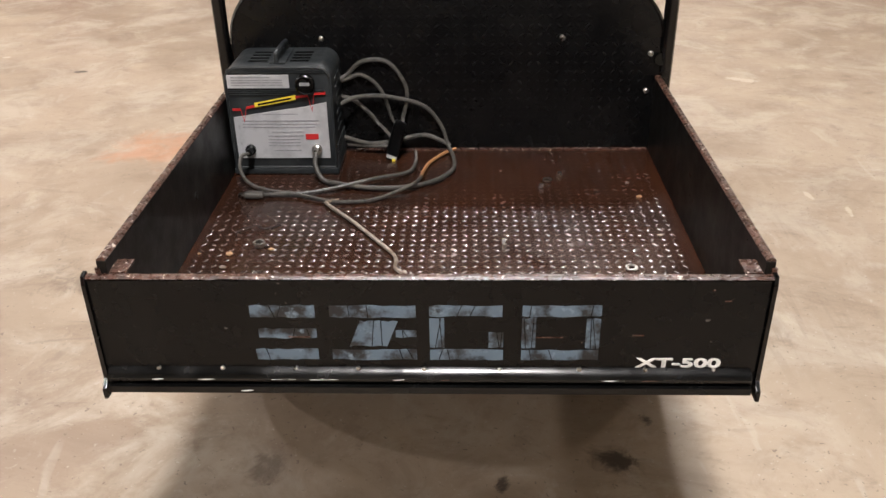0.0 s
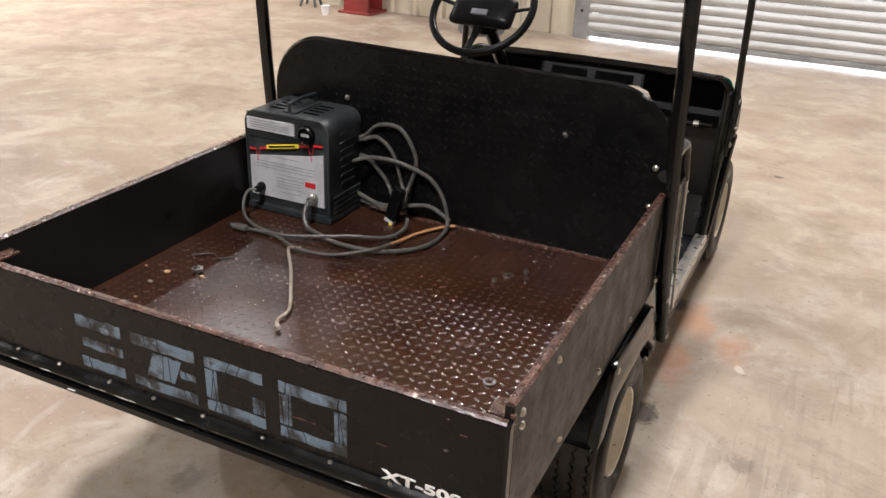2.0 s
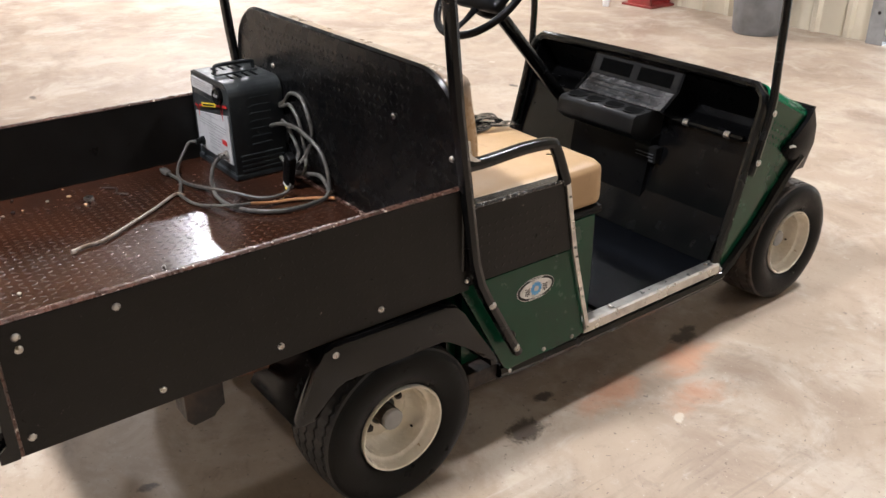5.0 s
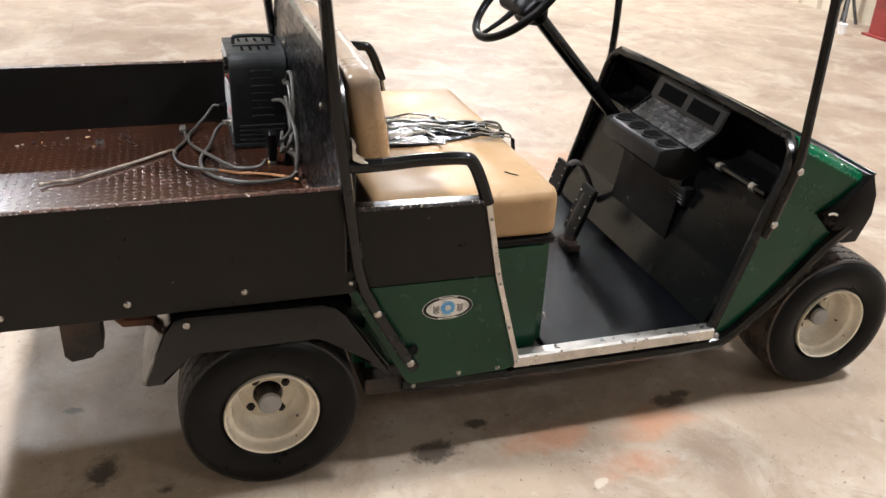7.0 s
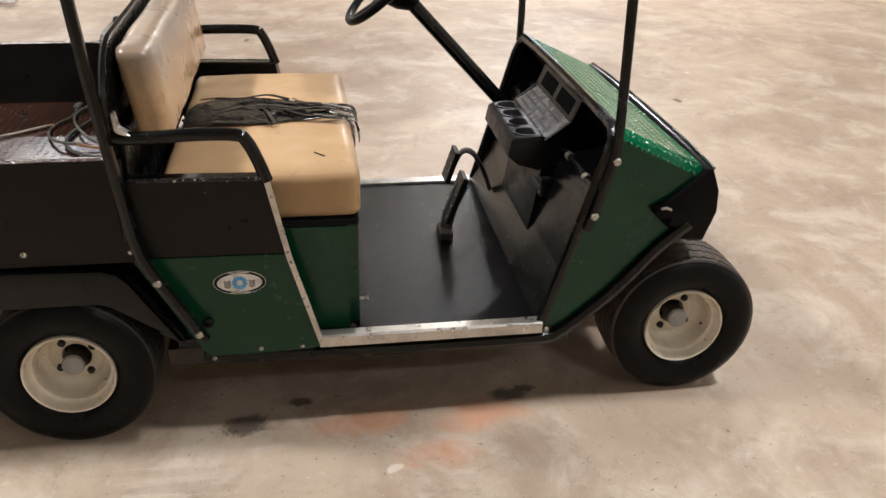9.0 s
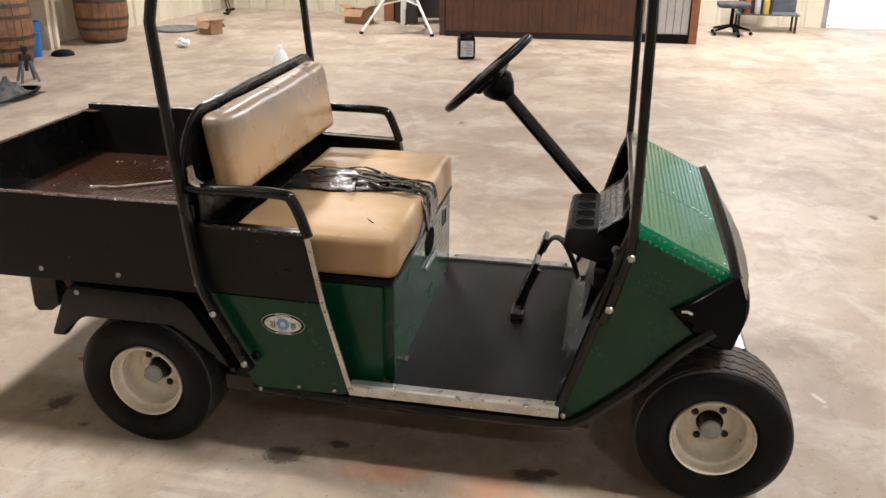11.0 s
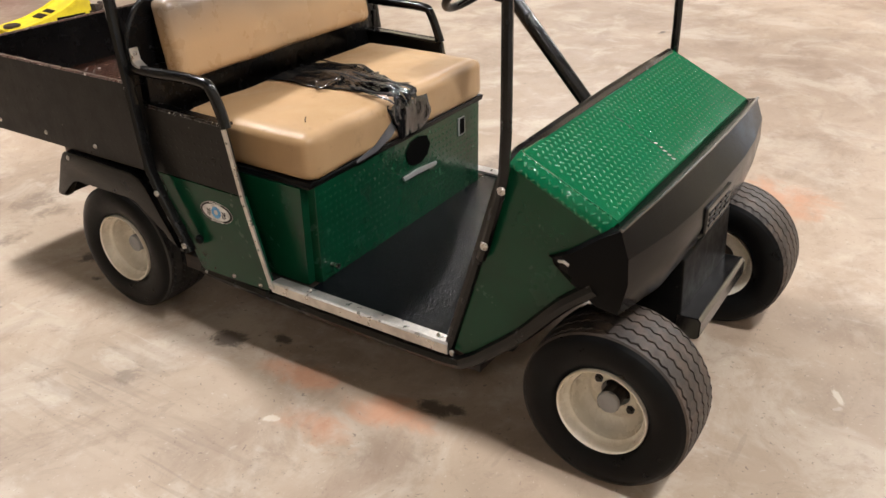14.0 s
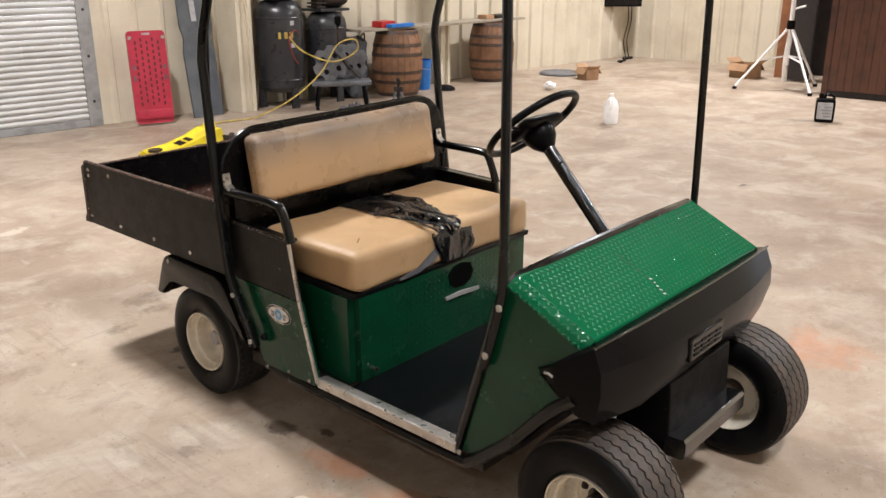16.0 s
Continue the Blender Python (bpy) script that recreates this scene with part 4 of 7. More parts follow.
            lugs(bm, (0.545, 2.545, 0.63), (0, -0.9, 0.43), (0, -0.43, -0.9), 0.24, 0.09, 0.0215, 0.008, 0.0014)
            tagged(part("tread", bm, green_paint_shaded, front_side), kind="stuff")
        # inner side of the dash, its green painted black for the shade there
        bm = bmesh.new()
        prism(bm, [(2.14, 0.26), (2.3, 0.82), (2.42, 0.76), (2.42, 0.5), (2.26, 0.27)], "x", *span(0.52, 0.534))
        part("dash_side", bm, firewall_black, cart).location.y = -0.02
    # seat box
    bm = bmesh.new()
    box(bm, -0.495, 0.495, 1.06, 1.604, 0.258, 0.572)
    bmesh.ops.bevel(bm, geom=[e for e in bm.edges if abs(e.verts[0].co.z - e.verts[1].co.z) > 0.1], offset=0.03, segments=4, affect="EDGES")
    seat_box = part("seat_box", bm, green_paint_shaded, cart, "green tread-plate seat box, toned darker for shade", smooth=True)
    bm = bmesh.new()
    lugs(bm, (0.46, 1.604, 0.27), (-1, 0, 0), (0, 0, 1), 0.92, 0.3, 0.024, 0.0085, 0.0008)
    tagged(part("tread", bm, green_paint_shaded, seat_box), kind="stuff")
    bm = bmesh.new()
    box(bm, -0.492, 0.492, 1.07, 1.606, 0.572, 0.584, 0.005)
    part("rubber_seal", bm, rubber, seat_box)
    bm = bmesh.new()
    prism(bm, [(-0.03, 0.47), (0.0, 0.49), (0.01, 0.53), (-0.02, 0.556), (-0.07, 0.562), (-0.115, 0.55), (-0.135, 0.515), (-0.12, 0.485), (-0.08, 0.467)], "y", 1.6, 1.6075)
    part("charge_port", bm, hole_shade, seat_box, "ragged charging opening, its shade painted as a black patch")
    bm = bmesh.new()
    prism(bm, [(0.034, 0.449), (-0.06, 0.452), (-0.165, 0.442), (-0.16, 0.43), (-0.05, 0.436), (0.03, 0.437)], "y", 1.606, 1.614)
    part("port_flap", bm, frame_grey, seat_box)
    bm = bmesh.new()
    box(bm, -0.362, -0.318, 1.603, 1.6085, 0.482, 0.548, 0.002)
    slot_frame = part("slot_frame", bm, frame_grey, seat_box)
    bm = bmesh.new()
    box(bm, -0.356, -0.326, 1.6075, 1.6095, 0.488, 0.544, 0.001)
    part("slot", bm, hole_shade, slot_frame)
    bm = bmesh.new()
    lathe(bm, [(0.006, 1.603), (0.006, 1.624), (0.009, 1.628), (0.009, 1.634)], (0.42, 0, 0.305), "y", 8)
    part("key_switch", bm, steel, seat_box)
    # seat
    bm = bmesh.new()
    pad(bm, -0.487, 0.487, 1.11, 1.614, 0.586, 0.728, 0.032, 0.01, 26, 0.005)
    seat = part("seat_cushion", bm, tan_vinyl, cart, "tan vinyl bench seat cushion, worn", smooth=True)
    bm = bmesh.new()
    pad(bm, -0.49, 0.49, 1.1, 1.61, 0.58, 0.594, 0.006, 0, 6)
    part("base_board", bm, rubber, seat)
    for x, y, a in ((0.36, 1.5, 0.5),):
        bm = bmesh.new()
        sweep(bm, [(x + 0.018 * k * math.cos(a), y + 0.018 * k * math.sin(a) + 0.002 * k * k, 0.734 - 0.004 * k * (1 if y > 1.5 else 0)) for k in range(3)], 0.0016, 5)
        part("tear", bm, rubber, seat)
    bm = bmesh.new()
    pad(bm, -0.432, 0.494, 1.041, 1.126, 0.818, 1.054, 0.03, 0.0, 26, 0.004)
    for v in bm.verts:
        # the foot stands forward of the top, and the front is slightly stuffed
        rise = min(1.0, max(0.0, (v.co.z - 0.818) / 0.234))
        out = min(1.0, max(0.0, (v.co.y - 1.041) / 0.087))
        v.co.z += rise * 0.012 * (0.5 - v.co.x)
        v.co.y += 0.036 * (1 - rise) + out * 0.012 * (1 - ((v.co.x - 0.02) / 0.482) ** 2) * (1 - (2 * rise - 1) ** 2)
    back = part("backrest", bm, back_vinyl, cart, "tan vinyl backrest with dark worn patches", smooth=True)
    bm = bmesh.new()
    box(bm, -0.55, 0.55, 1.0385, 1.056, 0.6, 0.86, 0.004)
    part("back_board", bm, black_paint, back)


cart_body()


def seat_wrap():
    """Torn black plastic film taped across the seat, hanging over its front."""
    bm = bmesh.new()
    rows = []
    path = [(1.13, 0.73), (1.2, 0.737), (1.3, 0.741), (1.4, 0.741), (1.5, 0.737), (1.565, 0.731), (1.605, 0.715), (1.618, 0.68), (1.62, 0.635), (1.615, 0.585)]
    line = [(p.y, p.z) for p in glide([(0, y, z) for y, z in path], 5)]
    for i, (y, z) in enumerate(line):
        t = i / (len(line) - 1)
        mid, half = 0.02 - 0.04 * t, 0.1 + 0.03 * math.sin(9 * t) - 0.055 * max(0, t - 0.72) * 4
        row = []
        for k in range(15):
            u = k / 7 - 1
            ragged = 0.035 * noise.noise((t * 7, u * 0.6 + (3 if u > 0 else 0), 2)) if abs(u) > 0.7 else 0
            x = mid + half * u + ragged
            lift = 0.008 * abs(noise.noise((x * 22, y * 16, 0))) + 0.006 * abs(noise.noise((x * 60, y * 12, 4)))
            row.append(bm.verts.new((x, y + (lift if t > 0.75 else 0), z + lift)))
        rows.append(row)
    for a, b in zip(rows, rows[1:]):
        for k in range(14):
            bm.faces.new((a[k], a[k + 1], b[k + 1], b[k]))
    ob = part("torn_film", bm, black_film, cart, "torn shiny black plastic film over the seat", smooth=True)
    ob.modifiers.new("thickness", "SOLIDIFY").thickness = 0.0015
    bm = bmesh.new()
    prism(bm, [(0.06, 0.7), (0.1, 0.66), (0.19, 0.612), (0.285, 0.597), (0.28, 0.587), (0.18, 0.592), (0.1, 0.615), (0.05, 0.655)], "y", 1.6165, 1.6185)
    part("tape_strip", bm, machine_grey, ob, "grey torn tape")
    rnd = random.Random(3)
    for k in range(9):
        x, y = rnd.uniform(-0.08, 0.13), rnd.uniform(1.15, 1.5)
        a = rnd.uniform(0.2, 1.3)
        bm = bmesh.new()
        pts = glide([(x + 0.05 * j * math.cos(a) * 0.8, y + 0.05 * j * math.sin(a) * 0.6, 0.752 + 0.008 * noise.noise((k, j, 1))) for j in range(4)], 3)
        sweep(bm, pts, 0.006, 6, flat=0.3)
        part("torn_strip", bm, black_film, ob)
    for k in range(7):
        x0, start, long = rnd.uniform(-0.12, 0.13), rnd.uniform(0.0, 0.45), rnd.uniform(0.25, 0.5)
        wave = rnd.uniform(0, 6)
        pts = []
        for j in range(12):
            f = min(start + long * j / 11, 0.97) * (len(line) - 1)
            i = min(int(f), len(line) - 2)
            y = line[i][0] + (line[i + 1][0] - line[i][0]) * (f - i)
            z = line[i][1] + (line[i + 1][1] - line[i][1]) * (f - i)
            pts.append((x0 * (1 - 0.25 * j / 11) + 0.014 * math.sin(wave + j * 0.7), y + (0.016 if y > 1.6 else 0), z + 0.017 + 0.004 * math.sin(wave * 2 + j)))
        bm = bmesh.new()
        sweep(bm, glide(pts, 2), rnd.uniform(0.006, 0.012), 6, flat=0.2)
        part("torn_strip", bm, film_grey, ob)


seat_wrap()


def cart_front():
    # floor mat
    bm = bmesh.new()
    box(bm, -0.526, 0.526, 1.6, 2.16, 0.25, 0.264, 0.003)
    part("floor_mat", bm, mat_rubber, cart, "pebbled black rubber floor mat")
    bm = bmesh.new()
    box(bm, -0.54, 0.54, 1.08, 2.2, 0.2, 0.25, 0.004)
    part("chassis_pan", bm, dark_metal, cart)
    # firewall and dash
    bm = bmesh.new()
    band(bm, [(2.13, 0.262), (2.2, 0.4), (2.27, 0.6), (2.275, 0.64), (2.38, 0.655), (2.42, 0.7), (2.4, 0.78), (2.31, 0.83)], -0.522, 0.522, -0.012)
    dash = part("dash", bm, firewall_black, cart, "black plastic dashboard with open shelves")
    dash.location.y = -0.02
    bm = bmesh.new()
    loop = [(0.548, 2.125, 0.245), (0.548, 2.2, 0.5), (0.546, 2.275, 0.765), (0.535, 2.288, 0.803), (0.5, 2.297, 0.829), (0.3, 2.298, 0.834), (0, 2.298, 0.836)]
    loop = loop + mirrored(loop[-2::-1])
    sweep(bm, loop, 0.0155, 8)
    part("dash_surround", bm, black_gloss, dash, "glossy black dash surround", smooth=True)
    for x in (-0.21, 0.205):
        bm = bmesh.new()
        prism(bm, [(2.2, 0.69), (2.28, 0.645), (2.4, 0.66), (2.405, 0.78), (2.31, 0.825), (2.275, 0.745)], "x", x - 0.006, x + 0.006)
        part("divider", bm, black_plastic, dash)
    bm = bmesh.new()
    sweep(bm, [(0.2, 2.262, 0.66), (0.5, 2.262, 0.66)], 0.011, 8)
    grab = part("grab_bar", bm, black_gloss, dash, smooth=True)
    # bright rings added to imitate the highlights along the bar
    for x in (0.27, 0.44):
        bm = bmesh.new()
        lathe(bm, [(0.0125, x - 0.01), (0.0125, x + 0.01)], (0, 2.26, 0.66), "x", 8)
        part("clamp", bm, aluminium, grab)
    bm = bmesh.new()
    box(bm, 0.1, 0.2, 2.2, 2.235, 0.5, 0.56, 0.006)
    key_panel = part("key_panel", bm, tray_plastic, dash)
    for k in range(3):
        bm = bmesh.new()
        box(bm, 0.11, 0.19, 2.197, 2.2, 0.508 + 0.012 * k, 0.5115 + 0.012 * k)
        part("print_bar", bm, machine_grey, key_panel)
    bm = bmesh.new()
    prism(bm, [(2.14, 0.262), (2.155, 0.3), (2.19, 0.5), (2.205, 0.62), (2.3, 0.64), (2.3, 0.4), (2.2, 0.262)], "x", -0.125, 0.255, 0.003)
    part("console", bm, black_plastic, cart, "black centre console below the cup tray").location = (-0.085, -0.02, -0.035)
    # cup tray
    bm = bmesh.new()
    prism(bm, [(2.075, 0.66), (2.085, 0.712), (2.1, 0.719), (2.25, 0.727), (2.25, 0.6), (2.19, 0.605), (2.11, 0.63)], "x", -0.12, 0.25, 0.008)
    tray = part("cup_tray", bm, tray_plastic, cart, "black plastic cup tray with four holes", smooth=True)
    tray.location = (-0.085, 0.003, -0.035)
    for k in range(4):
        x = -0.073 + 0.091 * k
        bm = bmesh.new()
        lathe(bm, [(0.041, 0.719), (0.041, 0.7235), (0.036, 0.7235), (0.036, 0.719)], (x, 2.142, 0), "z", 20)
        part("cup_ring", bm, tray_plastic, tray, smooth=True)
        bm = bmesh.new()
        lathe(bm, [(0.0355, 0.719), (0.0355, 0.7225)], (x, 2.142, 0), "z", 20)
        part("cup_hole", bm, hole_shade, tray)
    bm = bmesh.new()
    prism(bm, [(2.203, 0.692), (2.207, 0.687), (2.278, 0.735), (2.274, 0.74)], "x", -0.2, 0.195)
    plate = part("notice_plate", bm, notice_metal, cart, "worn dull silver notice plate with faded print")
    plate.location.y = -0.02
    for k in range(3):
        bm = bmesh.new()
        y, z = 2.214 + 0.018 * k, 0.6997 + 0.01215 * k
        prism(bm, [(y, z), (y + 0.006, z + 0.004), (y + 0.0055, z + 0.005), (y - 0.0006, z + 0.001)], "x", -0.18, 0.15 - 0.06 * (k % 2))
        part("print_bar", bm, charger_black, plate)
    bm = bmesh.new()
    prism(bm, [(2.272, 0.741), (2.279, 0.737), (2.312, 0.81), (2.305, 0.815)], "x", -0.205, 0.2)
    cluster = part("switch_panel", bm, tray_plastic, cart, "black switch panel with two blank openings")
    cluster.location.y = -0.02
    for x0, x1 in ((-0.17, -0.02), (0.015, 0.17)):
        bm = bmesh.new()
        prism(bm, [(2.2768, 0.7535), (2.2785, 0.7525), (2.2985, 0.7965), (2.2968, 0.7975)], "x", x0, x1)
        part("opening", bm, hole_shade, cluster)
    # hood
    u = Vector((0, 2.552 - 2.307, 0.72 - 0.837)).normalized()
    bm = bmesh.new()
    prism(bm, [(2.3, 0.826), (2.306, 0.8375), (2.552, 0.7205), (2.556, 0.706)], "x", -0.509, 0.509)
    hood = part("hood", bm, hood_green_lit, cart, "glossy green tread-plate front hood")
    hood.location.y = -0.02
    bm = bmesh.new()
    lugs(bm, (-0.508, 2.315, 0.8333), (1, 0, 0), tuple(u), 1.012, 0.262, 0.0225, 0.0074, 0.0021, None, (0.6, 0.7), 0.5, 0.0163)
    tagged(part("tread", bm, hood_tread, hood), kind="stuff")
    bm = bmesh.new()
    sweep(bm, [(-0.5, 2.307, 0.8325), (0.51, 2.307, 0.8325)], 0.006, 8)
    for k in range(38):
        lug(bm, Vector((-0.49 + 0.0264 * k, 2.3045, 0.8378)), Vector((1, 0, 0)), Vector((0, 0.87, 0.5)), Vector((0, -0.5, 0.87)), 0.007, 0.0025, (0.6, 0.7))
    part("rear_edge", bm, hood_tread, hood, "glossy rolled edge with raised lugs")
    up, bend_r, back_edge = Vector((0, -u.z, u.y)), 0.036, Vector((0, 2.306, 0.8375))
    for s in (-1, 1):
        bm = bmesh.new()
        rows = []
        for k in range(9):
            a = radians(10 * k + 2)
            edge = back_edge + Vector((s * (0.545 - bend_r + bend_r * math.sin(a)), 0, 0)) + up * (bend_r * math.cos(a) - bend_r)
            rows.append([bm.verts.new(edge), bm.verts.new(edge + u * 0.275)])
        for p, q in zip(rows, rows[1:]):
            bm.faces.new((p[0], p[1], q[1], q[0]))
        bend = part("side_bend", bm, hood_green_lit, hood, smooth=True)
        bend.modifiers.new("thickness", "SOLIDIFY").thickness = 0.003
        if s < 0:
            continue
        bm = bmesh.new()
        for row, deg in enumerate((12, 42, 74)):
            a = radians(deg)
            n = Vector((s * math.sin(a), 0, 0)) + up * math.cos(a)
            side = n.cross(u)
            for k in range(15):
                c = back_edge + u * (0.012 + 0.0174 * k) + Vector((s * (0.545 - bend_r), 0, 0)) - up * bend_r + n * bend_r
                lean = 1 if (row + k) % 2 else -1
                lug(bm, c, (u + side * lean).normalized(), (side - u * lean).normalized(), n, 0.0074, 0.0018, (0.6, 0.7))
        tagged(part("tread", bm, hood_tread, bend), kind="stuff")
    bm = bmesh.new()
    prism(bm, [(2.3, 0.81), (2.33, 0.8), (2.545, 0.693), (2.56, 0.56), (2.46, 0.6), (2.4, 0.68)], "x", -0.5, 0.5)
    part("hood_liner", bm, black_plastic, hood)
    # bright bars put the glint of the hood's fold into its colour
    bm = bmesh.new()
    for k in range(5):
        y = 2.478 + 0.014 * k
        box(bm, 0.092 + 0.004 * k, 0.095 + 0.004 * k, y, y + 0.009, 0.837 - (y - 2.306) * 0.4776, 0.839 - (y - 2.306) * 0.4776)
    part("crease", bm, aluminium, hood, "bright bars painting the glint along a fold")
    bm = bmesh.new()
    prism(bm, [(2.36, 0.8114), (2.548, 0.7216), (2.548, 0.7232), (2.36, 0.813)], "x", 0.0975, 0.0995)
    part("seam", bm, rubber, hood, "dark welded seam")
    # front cowl
    bm = bmesh.new()
    plan = [(0.56, 2.42, 0.612, 0.6, 0.592), (0.563, 2.47, 0.64, 0.58, 0.545), (0.562, 2.535, 0.692, 0.588, 0.502), (0.549, 2.588, 0.716, 0.59, 0.488), (0.36, 2.618, 0.718, 0.58, 0.48), (0.2, 2.63, 0.718, 0.58, 0.5),
            (0.0, 2.634, 0.718, 0.585, 0.505)]
    plan = plan + [(-x, y, a, b, c) for x, y, a, b, c in plan[-2::-1]]
    rows = []
    for x, y, top, mid, low in plan:
        k = 1 if abs(x) < 0.55 else 0.3
        inward = -0.05 * k
        flare = 0.006
        rim_y = y if k < 1 else 2.572 + (y - 2.575) * 0.3
        rows.append([bm.verts.new(p) for p in ((x * 0.985, y + inward if k < 1 else 2.548, top - 0.004 * k), (x, rim_y, top), (x * (1 + flare), y + 0.012 * k, (top + mid) / 2), (x * (1 + flare), y + 0.016 * k, mid), (x * 0.985, y - 0.005 * k, low + 0.012), (x * 0.95, y - 0.035 * k, low))])
    for a, b in zip(rows, rows[1:]):
        for k in range(5):
            bm.faces.new((a[k], a[k + 1], b[k + 1], b[k]))
    cowl = part("front_cowl", bm, front_plastic, cart, "scuffed black plastic front cowl", smooth=True)
    cowl.location.y = -0.02
    cowl.data.set_sharp_from_angle(angle=radians(24))
    cowl.modifiers.new("thickness", "SOLIDIFY").thickness = 0.006
    bm = bmesh.new()
    sweep(bm, [(x, 2.574 + (y - 2.575) * 0.3, top + 0.0015) for x, y, top, mid, low in plan if abs(x) < 0.55], 0.0042, 8)
    part("top_lip", bm, black_lacquer, cowl, "glossy rolled top lip", smooth=True)
    for s in (-1, 1):
        bm = bmesh.new()
        sweep(bm, [(s * 0.563, 2.438, 0.611), (s * 0.566, 2.452, 0.614), (s * 0.566, 2.466, 0.608)], 0.0038, 6)
        part("clip", bm, aluminium, cowl)
    bm = bmesh.new()
    box(bm, -0.065, 0.145, 2.636, 2.653, 0.555, 0.628, 0.006)
    badge = part("badge_plate", bm, black_gloss, cowl, "raised black badge plate")
    for k in range(4):
        x0 = -0.045 + 0.046 * k
        bm = bmesh.new()
        for za, zb in ((0.572, 0.579), (0.587, 0.594), (0.603, 0.61)):
            box(bm, x0, x0 + 0.035, 2.652, 2.6555, za, zb, 0.001)
        part("raised_bar", bm, black_plastic, badge)
    # nose box and bumper
    bm = bmesh.new()
    prism(bm, [(2.46, 0.2), (2.6, 0.235), (2.635, 0.3), (2.625, 0.5), (2.46, 0.52)], "x", -0.2, 0.2, 0.006)
    part("nose_box", bm, black_matte, cart, "black steel nose box").location.y = -0.02
    bm = bmesh.new()
    prism(bm, [(2.62, 0.275), (2.68, 0.28), (2.69, 0.29), (2.69, 0.334), (2.682, 0.344), (2.625, 0.34)], "x", -0.205, 0.205, 0.003)
    bumper = part("bumper", bm, black_lacquer, cart, "glossy black steel front bumper")
    bumper.location.y = -0.02
    # steering
    base, hub = Vector((-0.27, 2.2, 0.64)), Vector((-0.27, 1.815, 1.055))
    way = (hub - base).normalized()
    bm = bmesh.new()
    sweep(bm, [base, hub], 0.0235, 14)
    column = part("steering_column", bm, black_gloss, cart, "black steering column", smooth=True)
    column.location = (0, -0.008, -0.023)
    bm = bmesh.new()
    sweep(bm, [hub - way * 0.05, hub - way * 0.02, hub + way * 0.01, hub + way * 0.03], [0.026, 0.05, 0.062, 0.056], 16)
    part("boot", bm, black_plastic, column, smooth=True)
    mid = Vector((-0.27, 1.774, 1.097))
    side, up = Vector((1, 0, 0)), Vector((1, 0, 0)).cross(way).normalized() * -1
    turn = [side * math.cos(a) + up * math.sin(a) for a in (2 * math.pi * k / 40 for k in range(40))]
    bm = bmesh.new()
    sweep(bm, [mid + d * 0.182 for d in turn], 0.0135, 10, ring=True)
    sw = part("steering_wheel", bm, black_plastic, cart, "black moulded steering wheel", smooth=True)
    sw.location = (0, -0.008, -0.023)
    for a in (0.15, math.pi - 0.15, -math.pi / 2):
        d = side * math.cos(a) + up * math.sin(a)
        bm = bmesh.new()
        sweep(bm, [mid - way * 0.02 + d * 0.04, mid - way * 0.015 + d * 0.1, mid + d * 0.178], [0.02, 0.014, 0.011], 8, flat=0.5)
        part("spoke", bm, black_plastic, sw, smooth=True)
    bm = bmesh.new()
    m = Matrix((side, up, way)).transposed().to_4x4()
    m.translation = mid
    pad(bm, -0.118, 0.118, -0.058, 0.062, -0.034, 0.006, 0.02, 0.01, 8, 0, m)
    centre = part("centre_pad", bm, black_plastic, sw, smooth=True)
    bm = bmesh.new()
    box(bm, -0.03, 0.03, -0.035, -0.012, 0.012, 0.02, 0.003, m)
    part("horn_bar", bm, machine_grey, centre)
    # pedals
    for x, arm, at, tilt, tall in ((-0.06, [(-0.06, 1.93, 0.268), (-0.06, 1.932, 0.3), (-0.06, 1.95, 0.37), (-0.06, 1.985, 0.45)], (1.962, 0.4), -20, 0.085),
                                   (-0.3, [(-0.28, 2.124, 0.333), (-0.285, 2.1, 0.4), (-0.29, 2.06, 0.47), (-0.295, 2.02, 0.475), (-0.295, 1.99, 0.42)], (1.985, 0.425), -18, 0.06)):
        bm = bmesh.new()
        sweep(bm, glide(arm, 4), 0.024 if x > -0.1 else 0.017, 8, flat=0.5)
        pedal = part("pedal", bm, dark_metal, cart, "black steel foot pedal", smooth=True)
        bm = bmesh.new()
        t = Matrix.Translation((x, *at)) @ Matrix.Rotation(radians(tilt), 4, "X")
        box(bm, -0.045, 0.045, -0.012, 0.006, -tall, tall, 0.004, t)
        part("pad", bm, rubber, pedal)
        for k, h in [(k, h) for k in (-1, 1) for h in (-0.7, -0.25, 0.25, 0.7)]:
            bm = bmesh.new()
            lathe(bm, [(0.0035, -0.0125), (0.0035, -0.0145), (0.002, -0.0155)], (0.033 * k, 0, tall * h), "y", 8)
            bmesh.ops.transform(bm, matrix=t, verts=bm.verts)
            part("rivet", bm, steel, pedal)
    bm = bmesh.new()
    box(bm, -0.1, -0.01, 1.905, 1.95, 0.264, 0.29, 0.004)
    part("pedal_hinge", bm, dark_metal, cart)
    # running gear
    for y, r in ((0.834, 0.032), (2.546, 0.025)):
        bm = bmesh.new()
        sweep(bm, [(-0.34, y, 0.226), (0.34, y, 0.226)], r, 10)
        part("axle", bm, dark_metal, cart)
    bm = bmesh.new()
    lathe(bm, [(0.05, -0.12), (0.1, -0.08), (0.11, 0), (0.1, 0.08), (0.05, 0.12)], (0.0, 0.834, 0.235), "x", 16)
    part("gearbox", bm, dark_metal, cart, smooth=True)
    for x in (-0.27, 0.27):
        bm = bmesh.new()
        sweep(bm, glide([(x, 0.4, 0.44), (x, 0.6, 0.33), (x, 0.83, 0.29), (x, 1.06, 0.33), (x, 1.2, 0.4)], 4), 0.022, 6, flat=0.5)
        part("leaf_spring", bm, rust, cart)
